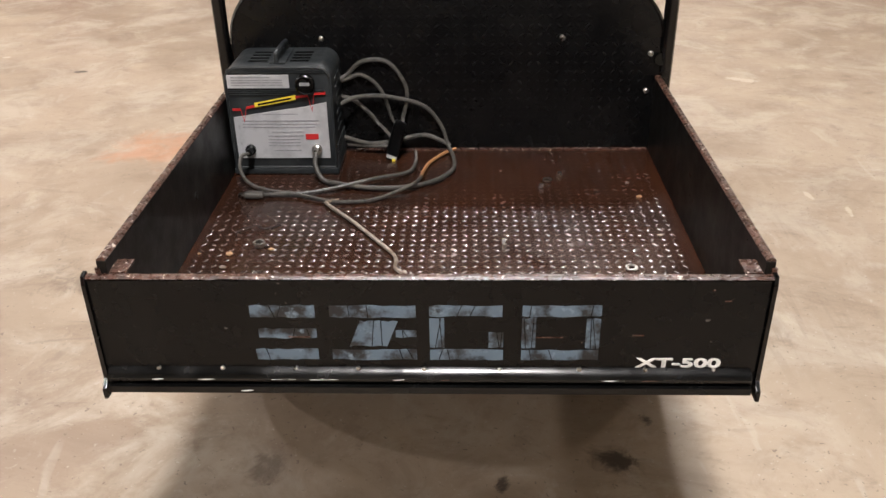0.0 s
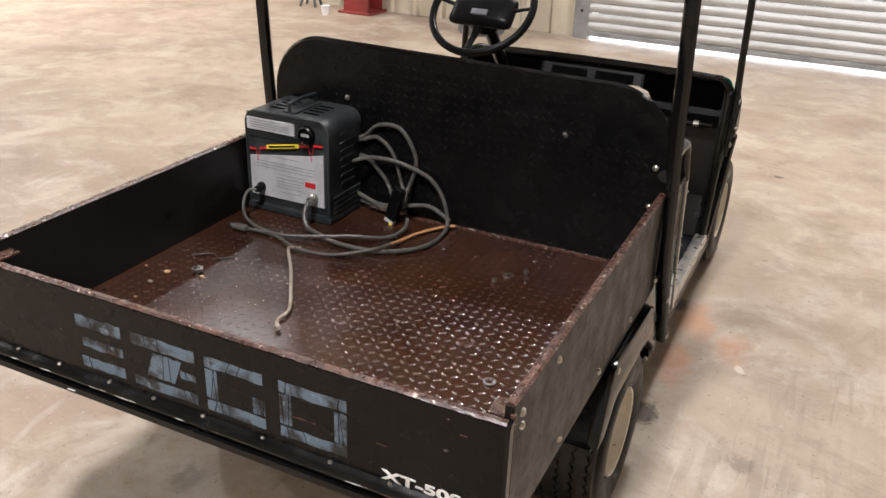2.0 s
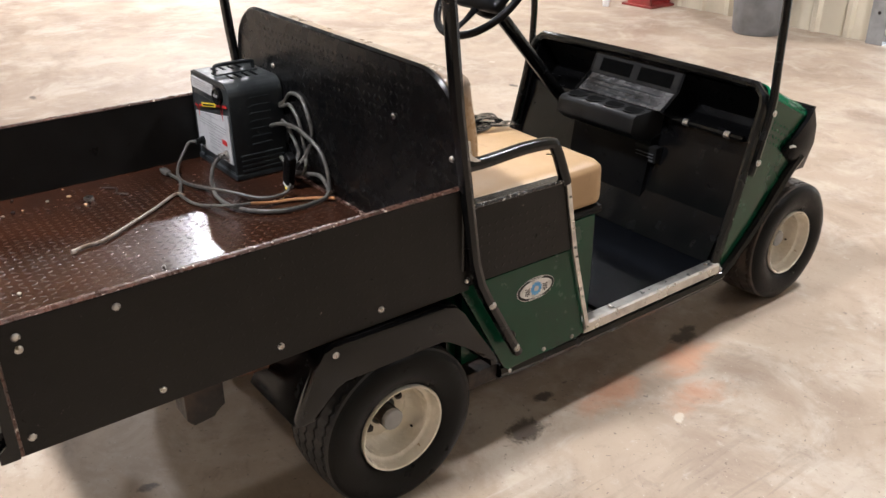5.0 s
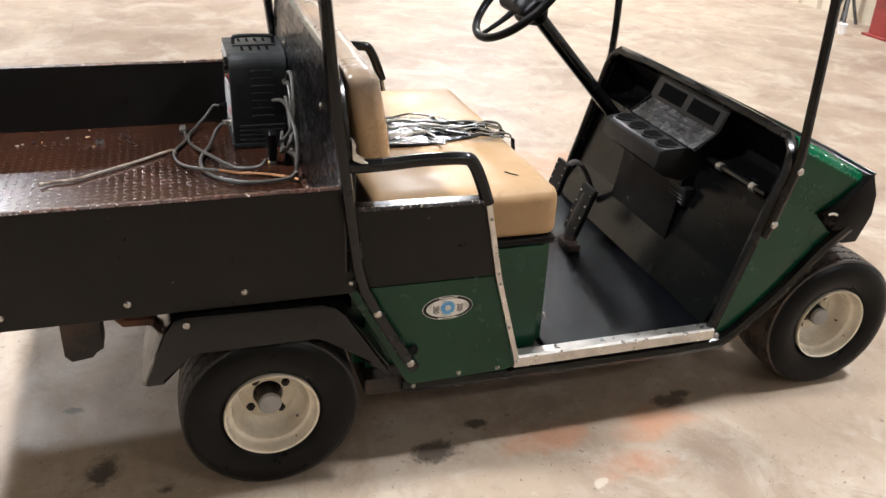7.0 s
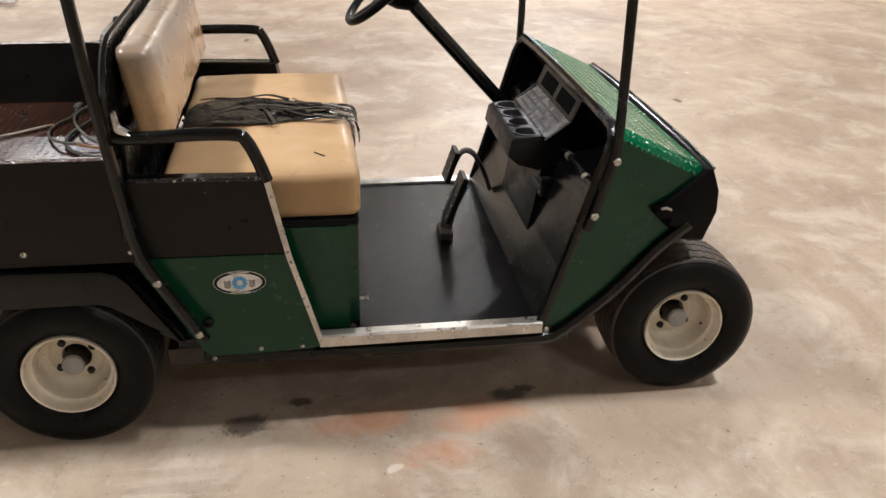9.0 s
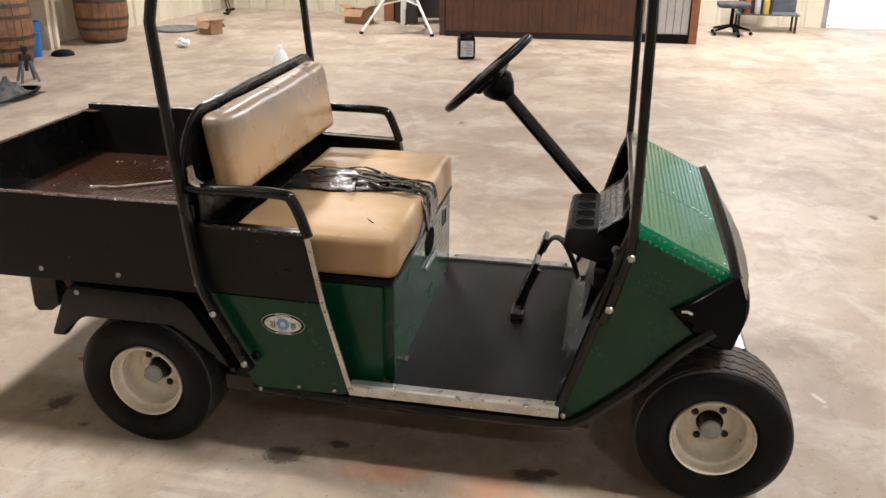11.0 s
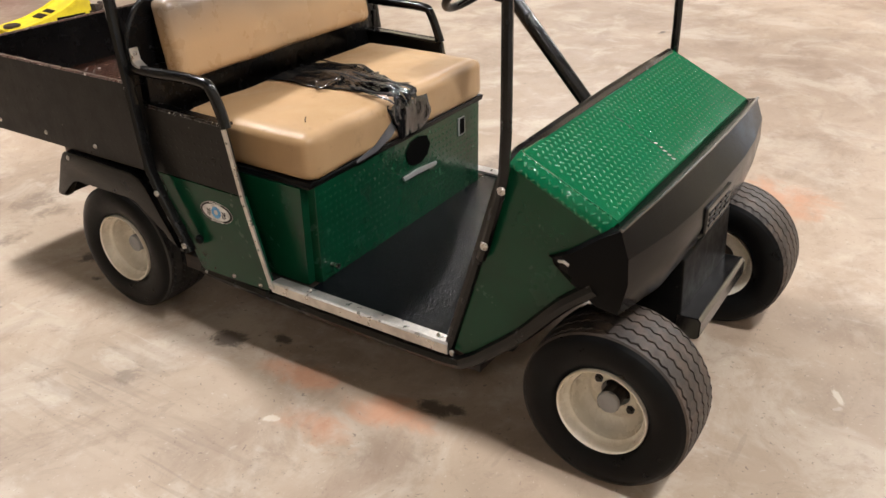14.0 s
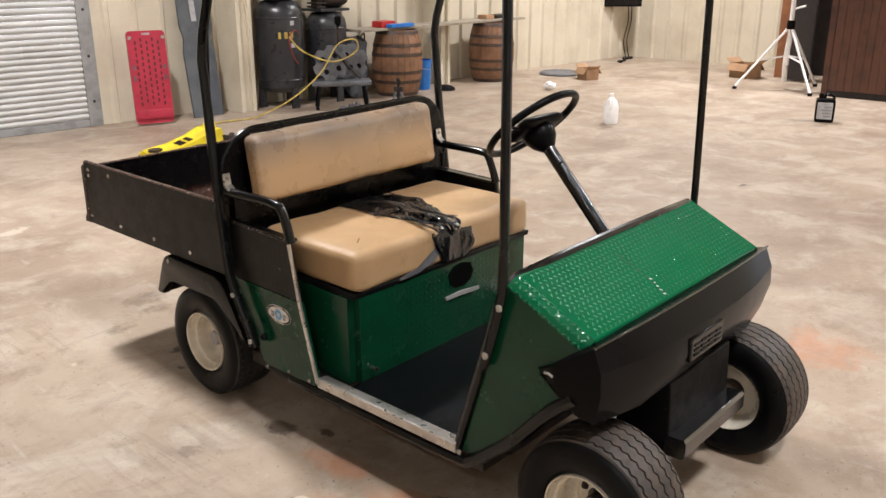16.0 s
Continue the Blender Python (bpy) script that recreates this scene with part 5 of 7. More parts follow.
        bm = bmesh.new()
        box(bm, x - 0.03, x + 0.03, 0.05, 1.2, 0.5, 0.584, 0.004)
        part("frame_rail", bm, dark_metal, cart)
    bm = bmesh.new()
    prism(bm, [(0.36, 0.54), (0.455, 0.54), (0.452, 0.37), (0.43, 0.362), (0.425, 0.348), (0.375, 0.342), (0.36, 0.36)], "x", 0.35, 0.42, 0.003)
    part("bracket", bm, dark_metal, cart)
    bm = bmesh.new()
    sweep(bm, [(0.4, 0.47, 0.52), (0.4, 0.49, 0.455), (0.4, 0.505, 0.43), (0.4, 0.6, 0.425)], 0.017, 6)
    part("shackle", bm, rust, cart)
    bm = bmesh.new()
    box(bm, -0.46, 0.46, 1.1, 1.58, 0.2, 0.26, 0.01)
    part("battery_tray", bm, dark_metal, cart)
    bm = bmesh.new()
    prism(bm, [(2.16, 0.24), (2.3, 0.28), (2.42, 0.45), (2.44, 0.6), (2.43, 0.66), (2.38, 0.64), (2.27, 0.6), (2.19, 0.4)], "x", -0.51, 0.51)
    part("wheel_well", bm, black_plastic, cart).location.y = -0.02
    # oval sticker on the body side
    def oval(bm, x, rx, rz, depth, centre=(1.29, 0.457)):
        prism(bm, [(centre[0] + rx * math.cos(a), centre[1] + rz * math.sin(a)) for a in (2 * math.pi * k / 28 for k in range(28))], "x", x, x + depth)
    bm = bmesh.new()
    oval(bm, 0.563, 0.0675, 0.0345, 0.0013)
    sticker = part("sticker", bm, mark_white, cart, "oval white sticker with a blue gear in its middle")
    bm = bmesh.new()
    oval(bm, 0.563, 0.066, 0.033, 0.0018)
    part("border", bm, rubber, sticker)
    bm = bmesh.new()
    oval(bm, 0.563, 0.0575, 0.0265, 0.0024)
    part("field", bm, mark_white, sticker)
    bm = bmesh.new()
    prism(bm, [(1.29 + (0.021 if k % 2 else 0.0175) * math.cos(2 * math.pi * k / 24), 0.457 + (0.021 if k % 2 else 0.0175) * math.sin(2 * math.pi * k / 24)) for k in range(24)], "x", 0.563, 0.566)
    part("gear", bm, label_blue, sticker)
    bm = bmesh.new()
    oval(bm, 0.563, 0.008, 0.008, 0.0035)
    part("gear_middle", bm, mark_white, sticker)
    for s in (-1, 1):
        for j in range(4):
            bm = bmesh.new()
            for i in range(3):
                y, z = 1.29 + s * (0.026 + 0.0055 * i), 0.463 - 0.0055 * j - (0.0028 if i % 2 else 0)
                box(bm, 0.563, 0.5662, y - 0.0024, y + 0.0024, z - 0.0014, z + 0.0014)
            part("check", bm, rubber, sticker)
        bm = bmesh.new()
        box(bm, 0.563, 0.5655, 1.265, 1.315, 0.457 + s * 0.0292 - 0.0012, 0.457 + s * 0.0292 + 0.0012)
        part("print_bar", bm, mark_white, sticker)


cart_front()


# ---- things in the cargo bed ----
def battery_charger():
    root = thing("battery_charger", (-0.42, 0.91, 0.606), "dusty black battery charger with a white printed front label", "battery charger")
    bm = bmesh.new()
    prism(bm, round_plate(-0.553, -0.292, 0.618, 0.88, 0.034, 5), "y", 0.827, 0.998, 0.003)
    body = part("body", bm, charger_black, root, smooth=True)
    bm = bmesh.new()
    rim_line = round_plate(-0.55, -0.295, 0.624, 0.877, 0.034, 5)
    sweep(bm, [(x, 0.8275, z) for x, z in rim_line], 0.004, 6, ring=True)
    part("front_lip", bm, charger_black, body, smooth=True)
    for k in range(8):
        bm = bmesh.new()
        x0, x1, y = (-0.497, -0.452, 0.868 + 0.026 * k) if k < 4 else (-0.395, -0.35, 0.868 + 0.026 * (k - 4))
        box(bm, x0, x1, y, y + 0.008, 0.8795, 0.8815)
        part("vent_slot", bm, hole_shade, body)
    bm = bmesh.new()
    box(bm, -0.556, -0.289, 0.822, 0.99, 0.606, 0.622, 0.004)
    part("base_plate", bm, charger_black, root)
    for k in range(7):
        bm = bmesh.new()
        z = 0.7 + 0.022 * k
        prism(bm, [(0.885, z), (0.955, z), (0.95, z + 0.005), (0.89, z + 0.005)], "x", -0.2935, -0.2905, 0.001)
        part("louvre", bm, charger_black, body)
    for k in range(4):
        bm = bmesh.new()
        box(bm, -0.294, -0.289, 0.845, 0.985, 0.628 + 0.014 * k, 0.634 + 0.014 * k, 0.001)
        part("louvre", bm, charger_black, body)
    bm = bmesh.new()
    sweep(bm, glide([(-0.425, 0.85, 0.878), (-0.425, 0.851, 0.897), (-0.425, 0.858, 0.904), (-0.423, 0.91, 0.906), (-0.421, 0.966, 0.904), (-0.421, 0.973, 0.897), (-0.421, 0.974, 0.876)], 4), 0.0058, 8)
    part("carry_handle", bm, charger_black, root, "black carrying handle", smooth=True)
    bm = bmesh.new()
    box(bm, -0.443, -0.403, 0.845, 0.98, 0.879, 0.884, 0.002)
    part("handle_plate", bm, charger_black, root)
    # front label with bars for its small print
    bm = bmesh.new()
    prism(bm, [(-0.54, 0.649), (-0.308, 0.649), (-0.308, 0.792), (-0.36, 0.781), (-0.44, 0.77), (-0.54, 0.755)], "y", 0.8235, 0.828)
    label = part("front_label", bm, paper_white, root, "white printed label")
    bm = bmesh.new()
    zig = [(-0.54, 0.772), (-0.52, 0.772), (-0.514, 0.742), (-0.506, 0.776), (-0.4, 0.8), (-0.352, 0.806), (-0.344, 0.768), (-0.336, 0.81), (-0.308, 0.812)]
    prism(bm, zig + [(x, z + 0.006) for x, z in zig[::-1]], "y", 0.8225, 0.8236)
    part("red_band", bm, label_red, label)
    bm = bmesh.new()
    prism(bm, [(-0.484, 0.781), (-0.382, 0.8), (-0.382, 0.811), (-0.484, 0.792)], "y", 0.8215, 0.8226)
    part("yellow_band", bm, label_yellow, label)
    bm = bmesh.new()
    prism(bm, [(-0.476, 0.7855), (-0.392, 0.801), (-0.392, 0.8055), (-0.476, 0.79)], "y", 0.8208, 0.8216)
    part("print_bar", bm, rubber, label)
    for x0, x1, z in ((-0.47, -0.38, 0.762), (-0.52, -0.33, 0.745), (-0.52, -0.335, 0.737), (-0.52, -0.34, 0.729), (-0.45, -0.37, 0.716), (-0.46, -0.37, 0.706), (-0.46, -0.38, 0.697), (-0.46, -0.38, 0.689), (-0.46, -0.38, 0.681), (-0.45, -0.38, 0.668)):
        bm = bmesh.new()
        box(bm, x0, x1, 0.8226, 0.8236, z, z + 0.0022)
        part("print_bar", bm, print_grey, label)
    bm = bmesh.new()
    box(bm, -0.366, -0.334, 0.8222, 0.8236, 0.698, 0.712)
    part("red_field", bm, label_red, label)
    bm = bmesh.new()
    box(bm, -0.545, -0.395, 0.8235, 0.828, 0.828, 0.86)
    plate = part("upper_label", bm, paper_white, root, "white notice strip")
    for z in (0.834, 0.84, 0.846, 0.853):
        bm = bmesh.new()
        box(bm, -0.535, -0.41 - (0.03 if z > 0.85 else 0), 0.8226, 0.8236, z, z + 0.003)
        part("print_bar", bm, print_grey, plate)
    bm = bmesh.new()
    lathe(bm, [(0.024, 0.829), (0.024, 0.815), (0.02, 0.811), (0.019, 0.815)], (-0.356, 0, 0.838), "y", 24)
    dial = part("ammeter", bm, black_gloss, root, "round black ammeter", smooth=True)
    bm = bmesh.new()
    box(bm, -0.368, -0.344, 0.8135, 0.8145, 0.836, 0.844)
    part("scale", bm, print_grey, dial)
    for k in range(6):
        bm = bmesh.new()
        box(bm, -0.545, -0.31, 0.824, 0.828, 0.796 + 0.0048 * k if k > 2 else 0.864 + 0.004 * k, 0.798 + 0.0048 * k if k > 2 else 0.866 + 0.004 * k)
        part("vent_rib", bm, charger_black, root)
    # cords
    for x, z in ((-0.512, 0.672), (-0.335, 0.672)):
        bm = bmesh.new()
        lathe(bm, [(0.014, 0.828), (0.014, 0.816), (0.009, 0.812), (0.009, 0.796)], (x, 0, z), "y", 12)
        part("cord_clamp", bm, steel if x > -0.4 else rubber, root)
    bm = bmesh.new()
    sweep(bm, glide([(-0.335, 0.8, 0.672), (-0.335, 0.775, 0.65), (-0.315, 0.755, 0.62), (-0.274, 0.742, 0.615), (-0.183, 0.717, 0.614), (-0.079, 0.719, 0.614), (0.009, 0.759, 0.614), (0.06, 0.833, 0.614), (0.06, 0.92, 0.614), (0.045, 0.97, 0.622),
                     (0.024, 0.983, 0.672), (-0.014, 0.985, 0.718), (-0.066, 0.982, 0.742), (-0.162, 0.98, 0.758), (-0.24, 0.97, 0.757), (-0.285, 0.95, 0.745)], 6), 0.006, 8)
    part("output_cord", bm, cord_grey, root, "dusty grey rubber cord", smooth=True)
    bm = bmesh.new()
    sweep(bm, glide([(-0.512, 0.8, 0.672), (-0.53, 0.78, 0.668), (-0.528, 0.755, 0.64), (-0.49, 0.72, 0.618), (-0.405, 0.689, 0.613), (-0.32, 0.697, 0.613), (-0.18, 0.748, 0.624), (-0.096, 0.81, 0.616), (-0.077, 0.876, 0.62), (-0.08, 0.9, 0.64)], 6), 0.0047, 8)
    part("mains_cord", bm, cord_grey, root, "thin grey mains cord", smooth=True)
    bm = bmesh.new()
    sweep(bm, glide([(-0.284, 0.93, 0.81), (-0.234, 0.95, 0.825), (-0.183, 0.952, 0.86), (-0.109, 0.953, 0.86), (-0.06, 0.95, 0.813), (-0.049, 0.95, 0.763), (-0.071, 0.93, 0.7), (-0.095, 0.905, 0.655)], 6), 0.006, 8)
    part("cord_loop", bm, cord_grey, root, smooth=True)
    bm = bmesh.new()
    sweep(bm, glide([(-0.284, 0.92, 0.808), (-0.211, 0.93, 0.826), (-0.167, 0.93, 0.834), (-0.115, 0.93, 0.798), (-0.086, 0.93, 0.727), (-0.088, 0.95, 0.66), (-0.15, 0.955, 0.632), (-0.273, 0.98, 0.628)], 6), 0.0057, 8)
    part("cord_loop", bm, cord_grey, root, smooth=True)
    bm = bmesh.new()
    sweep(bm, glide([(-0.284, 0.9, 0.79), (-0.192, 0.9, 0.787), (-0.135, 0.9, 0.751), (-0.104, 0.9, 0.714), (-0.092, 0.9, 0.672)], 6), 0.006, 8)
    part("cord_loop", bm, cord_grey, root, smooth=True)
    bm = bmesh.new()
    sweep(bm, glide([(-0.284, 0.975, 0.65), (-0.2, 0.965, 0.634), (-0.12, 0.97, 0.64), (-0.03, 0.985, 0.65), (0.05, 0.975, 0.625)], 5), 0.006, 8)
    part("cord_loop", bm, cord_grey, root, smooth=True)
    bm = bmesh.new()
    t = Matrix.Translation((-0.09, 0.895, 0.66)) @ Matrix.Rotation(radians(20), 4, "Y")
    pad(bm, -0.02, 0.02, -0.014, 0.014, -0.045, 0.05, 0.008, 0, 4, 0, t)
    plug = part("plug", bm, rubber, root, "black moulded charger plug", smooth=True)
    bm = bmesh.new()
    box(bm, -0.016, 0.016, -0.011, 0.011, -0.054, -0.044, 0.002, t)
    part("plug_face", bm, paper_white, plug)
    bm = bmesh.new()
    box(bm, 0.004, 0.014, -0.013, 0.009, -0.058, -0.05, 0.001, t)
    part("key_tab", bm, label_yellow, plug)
    # loops and plug are slid back along the camera's line of sight, to fit its view
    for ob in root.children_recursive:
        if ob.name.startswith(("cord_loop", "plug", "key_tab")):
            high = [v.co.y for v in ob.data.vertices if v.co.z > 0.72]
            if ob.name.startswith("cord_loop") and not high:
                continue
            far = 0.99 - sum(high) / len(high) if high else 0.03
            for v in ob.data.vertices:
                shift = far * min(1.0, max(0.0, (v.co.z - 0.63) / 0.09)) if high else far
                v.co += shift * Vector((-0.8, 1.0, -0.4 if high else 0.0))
    # the coil is narrowed towards the case to fit the camera's view
    for ob in root.children_recursive:
        if ob.name.startswith(("cord_loop", "output_cord", "plug", "key_tab")):
            for v in ob.data.vertices:
                v.co.x = min(v.co.x, -0.3 + (v.co.x + 0.3) * 0.9)
    for ob in root.children:
        if not ob.name.startswith(("cord_loop", "output_cord", "plug", "mains_cord", "cord_clamp")):
            ob.data.transform(Matrix.Translation((-0.423, 0, 0)) @ Matrix.Diagonal((1.06, 1, 1, 1)) @ Matrix.Translation((0.423, 0, 0)))
            for piece in ob.children:
                piece.data.transform(Matrix.Translation((-0.423, 0, 0)) @ Matrix.Diagonal((1.06, 1, 1, 1)) @ Matrix.Translation((0.423, 0, 0)))
    return root


charger = battery_charger()
charger.location += Vector((-0.018, 0.02, 0))
charger.scale.z = 1.08


def extension_cord():
    root = thing("extension_cord", (-0.2, 0.7, 0.606), "worn grey cord with a dull orange stretch, lying loose", "cord")
    bm = bmesh.new()
    sweep(bm, glide([(-0.46, 0.683, 0.613), (-0.377, 0.685, 0.613), (-0.3, 0.655, 0.612), (-0.255, 0.644, 0.612), (-0.17, 0.658, 0.612), (-0.082, 0.71, 0.626), (-0.057, 0.765, 0.626)], 6), 0.0047, 8)
    part("cord", bm, cord_grey, root, smooth=True)
    bm = bmesh.new()
    sweep(bm, glide([(-0.057, 0.765, 0.626), (-0.056, 0.82, 0.614), (-0.04, 0.89, 0.612), (0.0, 0.96, 0.612), (0.03, 0.985, 0.614)], 6), 0.0047, 8)
    part("orange_stretch", bm, cord_orange, root, smooth=True)
    bm = bmesh.new()
    pad(bm, -0.505, -0.455, 0.668, 0.692, 0.607, 0.622, 0.006, 0, 4)
    end = part("plug", bm, cord_grey, root, smooth=True)
    for y in (0.674, 0.684):
        bm = bmesh.new()
        box(bm, -0.52, -0.504, y, y + 0.004, 0.613, 0.617)
        part("prong", bm, steel, end)
    return root


extension_cord().location += Vector((-0.018, 0.015, 0))

rod = thing("hooked_rod", (-0.18, 0.47, 0.606), "bent pale metal rod with hooked ends on the bed floor", "rod")
bm = bmesh.new()
sweep(bm, glide([(-0.262, 0.652, 0.614), (-0.285, 0.647, 0.612), (-0.288, 0.633, 0.612), (-0.221, 0.548, 0.612), (-0.16, 0.462, 0.612), (-0.108, 0.385, 0.612), (-0.096, 0.35, 0.612), (-0.095, 0.319, 0.612), (-0.076, 0.29, 0.614)], 5), 0.0043, 8)
part("bar", bm, rod_metal, rod, smooth=True)
bm = bmesh.new()
lathe(bm, [(0.0065, -0.006), (0.0065, 0.006)], (-0.075, 0.289, 0.614), "y", 8)
part("end_nut", bm, rod_metal, rod)
rod.location += Vector((-0.015, 0.012, 0))


def bed_litter():
    rnd = random.Random(11)

    def washer(x, y, r, square=False):
        bm = bmesh.new()
        if square:
            lathe(bm, [(r, 0.6065), (r, 0.616), (r * 0.62, 0.616), (r * 0.62, 0.6065)], (x, y, 0), "z", 6, close=False)
        else:
            lathe(bm, [(r, 0.6065), (r, 0.609), (r * 0.5, 0.609), (r * 0.5, 0.6065)], (x, y, 0), "z", 14, close=False)
        tagged(part("nut" if square else "washer", bm, steel), "loose steel hex nut on the bed floor" if square else "loose steel washer on the bed floor", "nut" if square else "washer", "loose hardware")

    for x, y, r, q in ((0.255, 0.8, 0.013, False), (0.235, 0.755, 0.007, True), (0.29, 0.83, 0.006, True), (-0.43, 0.44, 0.015, True), (0.4, 0.34, 0.014, False), (0.46, 0.78, 0.006, False), (0.13, 0.45, 0.005, True)):
        washer(x, y, r, q)
    for k in range(15):
        x, y = (rnd.uniform(-0.565, -0.4), rnd.uniform(0.12, 0.62)) if k < 11 else (rnd.uniform(0.0, 0.53), rnd.uniform(0.12, 0.9))
        s = rnd.uniform(0.004, 0.011)
        bm = bmesh.new()
        n = rnd.randint(4, 6)
        prism(bm, [(x + s * rnd.uniform(0.6, 1.2) * math.cos(2 * math.pi * i / n), y + s * rnd.uniform(0.4, 1.0) * math.sin(2 * math.pi * i / n)) for i in range(n)], "z", 0.6063, 0.6065 + s * 0.28)
        tagged(part("chip", bm, (cardboard, dark_metal, rod_metal)[k % 3]), "small chip of dry debris on the bed floor", "debris", "bed litter")
    bm = bmesh.new()
    sweep(bm, glide([(-0.5, 0.5, 0.609), (-0.46, 0.53, 0.612), (-0.43, 0.52, 0.609), (-0.4, 0.545, 0.609)], 4), 0.0022, 5)
    tagged(part("twig", bm, dark_metal), "thin dark twig on the bed floor", "twig")
    # crumpled clear wrap caught on the inner side panel
    bm = bmesh.new()
    rows = []
    for i in range(8):
        rows.append([bm.verts.new((0.562 - 0.006 * abs(noise.noise((i, j, 0))), 0.72 + 0.012 * j + 0.008 * noise.noise((i * 0.9, j, 3)), 0.80 - 0.018 * i)) for j in range(4)])
    for a, b in zip(rows, rows[1:]):
        for k in range(3):
            bm.faces.new((a[k], a[k + 1], b[k + 1], b[k]))
    ob = part("plastic_scrap", bm, sheet_silver, smooth=True)
    ob.modifiers.new("thickness", "SOLIDIFY").thickness = 0.001
    tagged(ob, "crumpled strip of clear plastic hanging on the bed side", "plastic scrap")


bed_litter()


# ---- things round the hall ----
def settle(root, x, y, size=1.0, turn=0.0):
    """Stands a finished thing on the floor, placed and sized to fit the camera's view."""
    root.matrix_basis = pose(x, y, root.location.z * size, 0, 0, turn) @ Matrix.Scale(size, 4)
    return root


def barrel(x, y, turn):
    root = thing("barrel", (x, y, 0), "old oak barrel with dark iron hoops, standing by the wall", "barrel", "oak barrels")
    n, tall = 26, 0.9

    def radius(z):
        return 0.355 - 0.075 * ((z / tall - 0.5) * 2) ** 2
    for k in range(n):
        a0, a1 = 2 * math.pi * (k + 0.03) / n + turn, 2 * math.pi * (k + 0.97) / n + turn
        bm = bmesh.new()
        rows = []
        for i in range(7):
            z = tall * i / 6
            r = radius(z) + 0.002 * ((k * 7) % 3)
            rows.append([bm.verts.new((x + q * math.cos(a), y + q * math.sin(a), z)) for q, a in ((r, a0), (r, a1), (r - 0.025, a1), (r - 0.025, a0))])
        for a, b in zip(rows, rows[1:]):
            for j in range(4):
                bm.faces.new((a[j], a[(j + 1) % 4], b[(j + 1) % 4], b[j]))
        bm.faces.new(rows[0]), bm.faces.new(rows[-1])
        part("stave", bm, barrel_oak, root)
    for z in (0.03, 0.2, 0.33, 0.57, 0.7, 0.87):
        bm = bmesh.new()
        lathe(bm, [(radius(z - 0.022) + 0.001, z - 0.022), (radius(z - 0.022) + 0.007, z - 0.022), (radius(z + 0.022) + 0.007, z + 0.022), (radius(z + 0.022) + 0.001, z + 0.022)], (x, y, 0), "z", 40, close=False)
        part("hoop", bm, hoop_iron, root)
    bm = bmesh.new()
    lathe(bm, [(0.27, 0.86), (0.27, 0.88)], (x, y, 0), "z", 26)
    part("lid", bm, barrel_oak, root)
    return root


settle(barrel(-7.15, -5.42, 0.1), -5.55, -4.13, 0.88)
settle(barrel(-9.6, -5.55, 0.23), -7.33, -4.05, 0.88)
shelf = thing("plank_shelf", (-8.3, -5.5, 0.9), "grey plank laid across two barrels", "plank")
bm = bmesh.new()
prism(bm, [(-10.1, -5.8), (-6.55, -5.75), (-6.55, -5.35), (-10.1, -5.4)], "z", 0.902, 0.935, 0.004)
part("board", bm, plank_grey, shelf)
settle(shelf, -6.42, -4.12, 0.88, -2)
for name, mat, spec, label in (("tool_case", label_red, (-7.25, -6.98, -5.7, -5.5, 0.936, 1.02), "small red plastic case on the plank"), ("tool_tray", bucket_blue, (-7.5, -7.05, -5.49, -5.38, 0.936, 0.985), "blue plastic tray on the plank"),
                               ("magazine_stack", dark_metal, (-9.85, -9.5, -5.72, -5.5, 0.936, 0.99), "dark loose papers on the plank"), ("cardboard_tray", cardboard, (-9.45, -9.25, -5.68, -5.5, 0.936, 1.0), "small brown carton on the plank")):
    root = thing(name, (spec[0], spec[2], spec[4]), label, name.replace("_", " "))
    bm = bmesh.new()
    box(bm, *spec, 0.01)
    part("body", bm, mat, root)
    settle(root, -6.42 + 0.88 * (spec[0] + 8.3), -4.12 + 0.88 * (spec[2] + 5.5) + 0.03, 0.88)
    bm = bmesh.new()
    box(bm, spec[0] + 0.02, spec[1] - 0.02, spec[2] + 0.02, spec[3] - 0.02, spec[5], spec[5] + 0.012, 0.004)
    part("lid", bm, mat, root)

bucket = thing("bucket", (-7.72, -5.62, 0), "tall blue plastic bucket beside a barrel", "bucket")
bm = bmesh.new()
lathe(bm, [(0.0, 0.0), (0.125, 0.0), (0.148, 0.42), (0.158, 0.425), (0.158, 0.445), (0.143, 0.445), (0.12, 0.02), (0.0, 0.02)], (-7.72, -5.62, 0), "z", 24, close=False)
part("pail", bm, bucket_blue, bucket, smooth=True)
bm = bmesh.new()
sweep(bm, glide([(-7.88, -5.62, 0.4), (-7.86, -5.5, 0.34), (-7.72, -5.45, 0.31), (-7.58, -5.5, 0.34), (-7.56, -5.62, 0.4)], 4), 0.004, 6)
part("bail", bm, steel, bucket)
settle(bucket, -6.05, -4.18, 0.85)


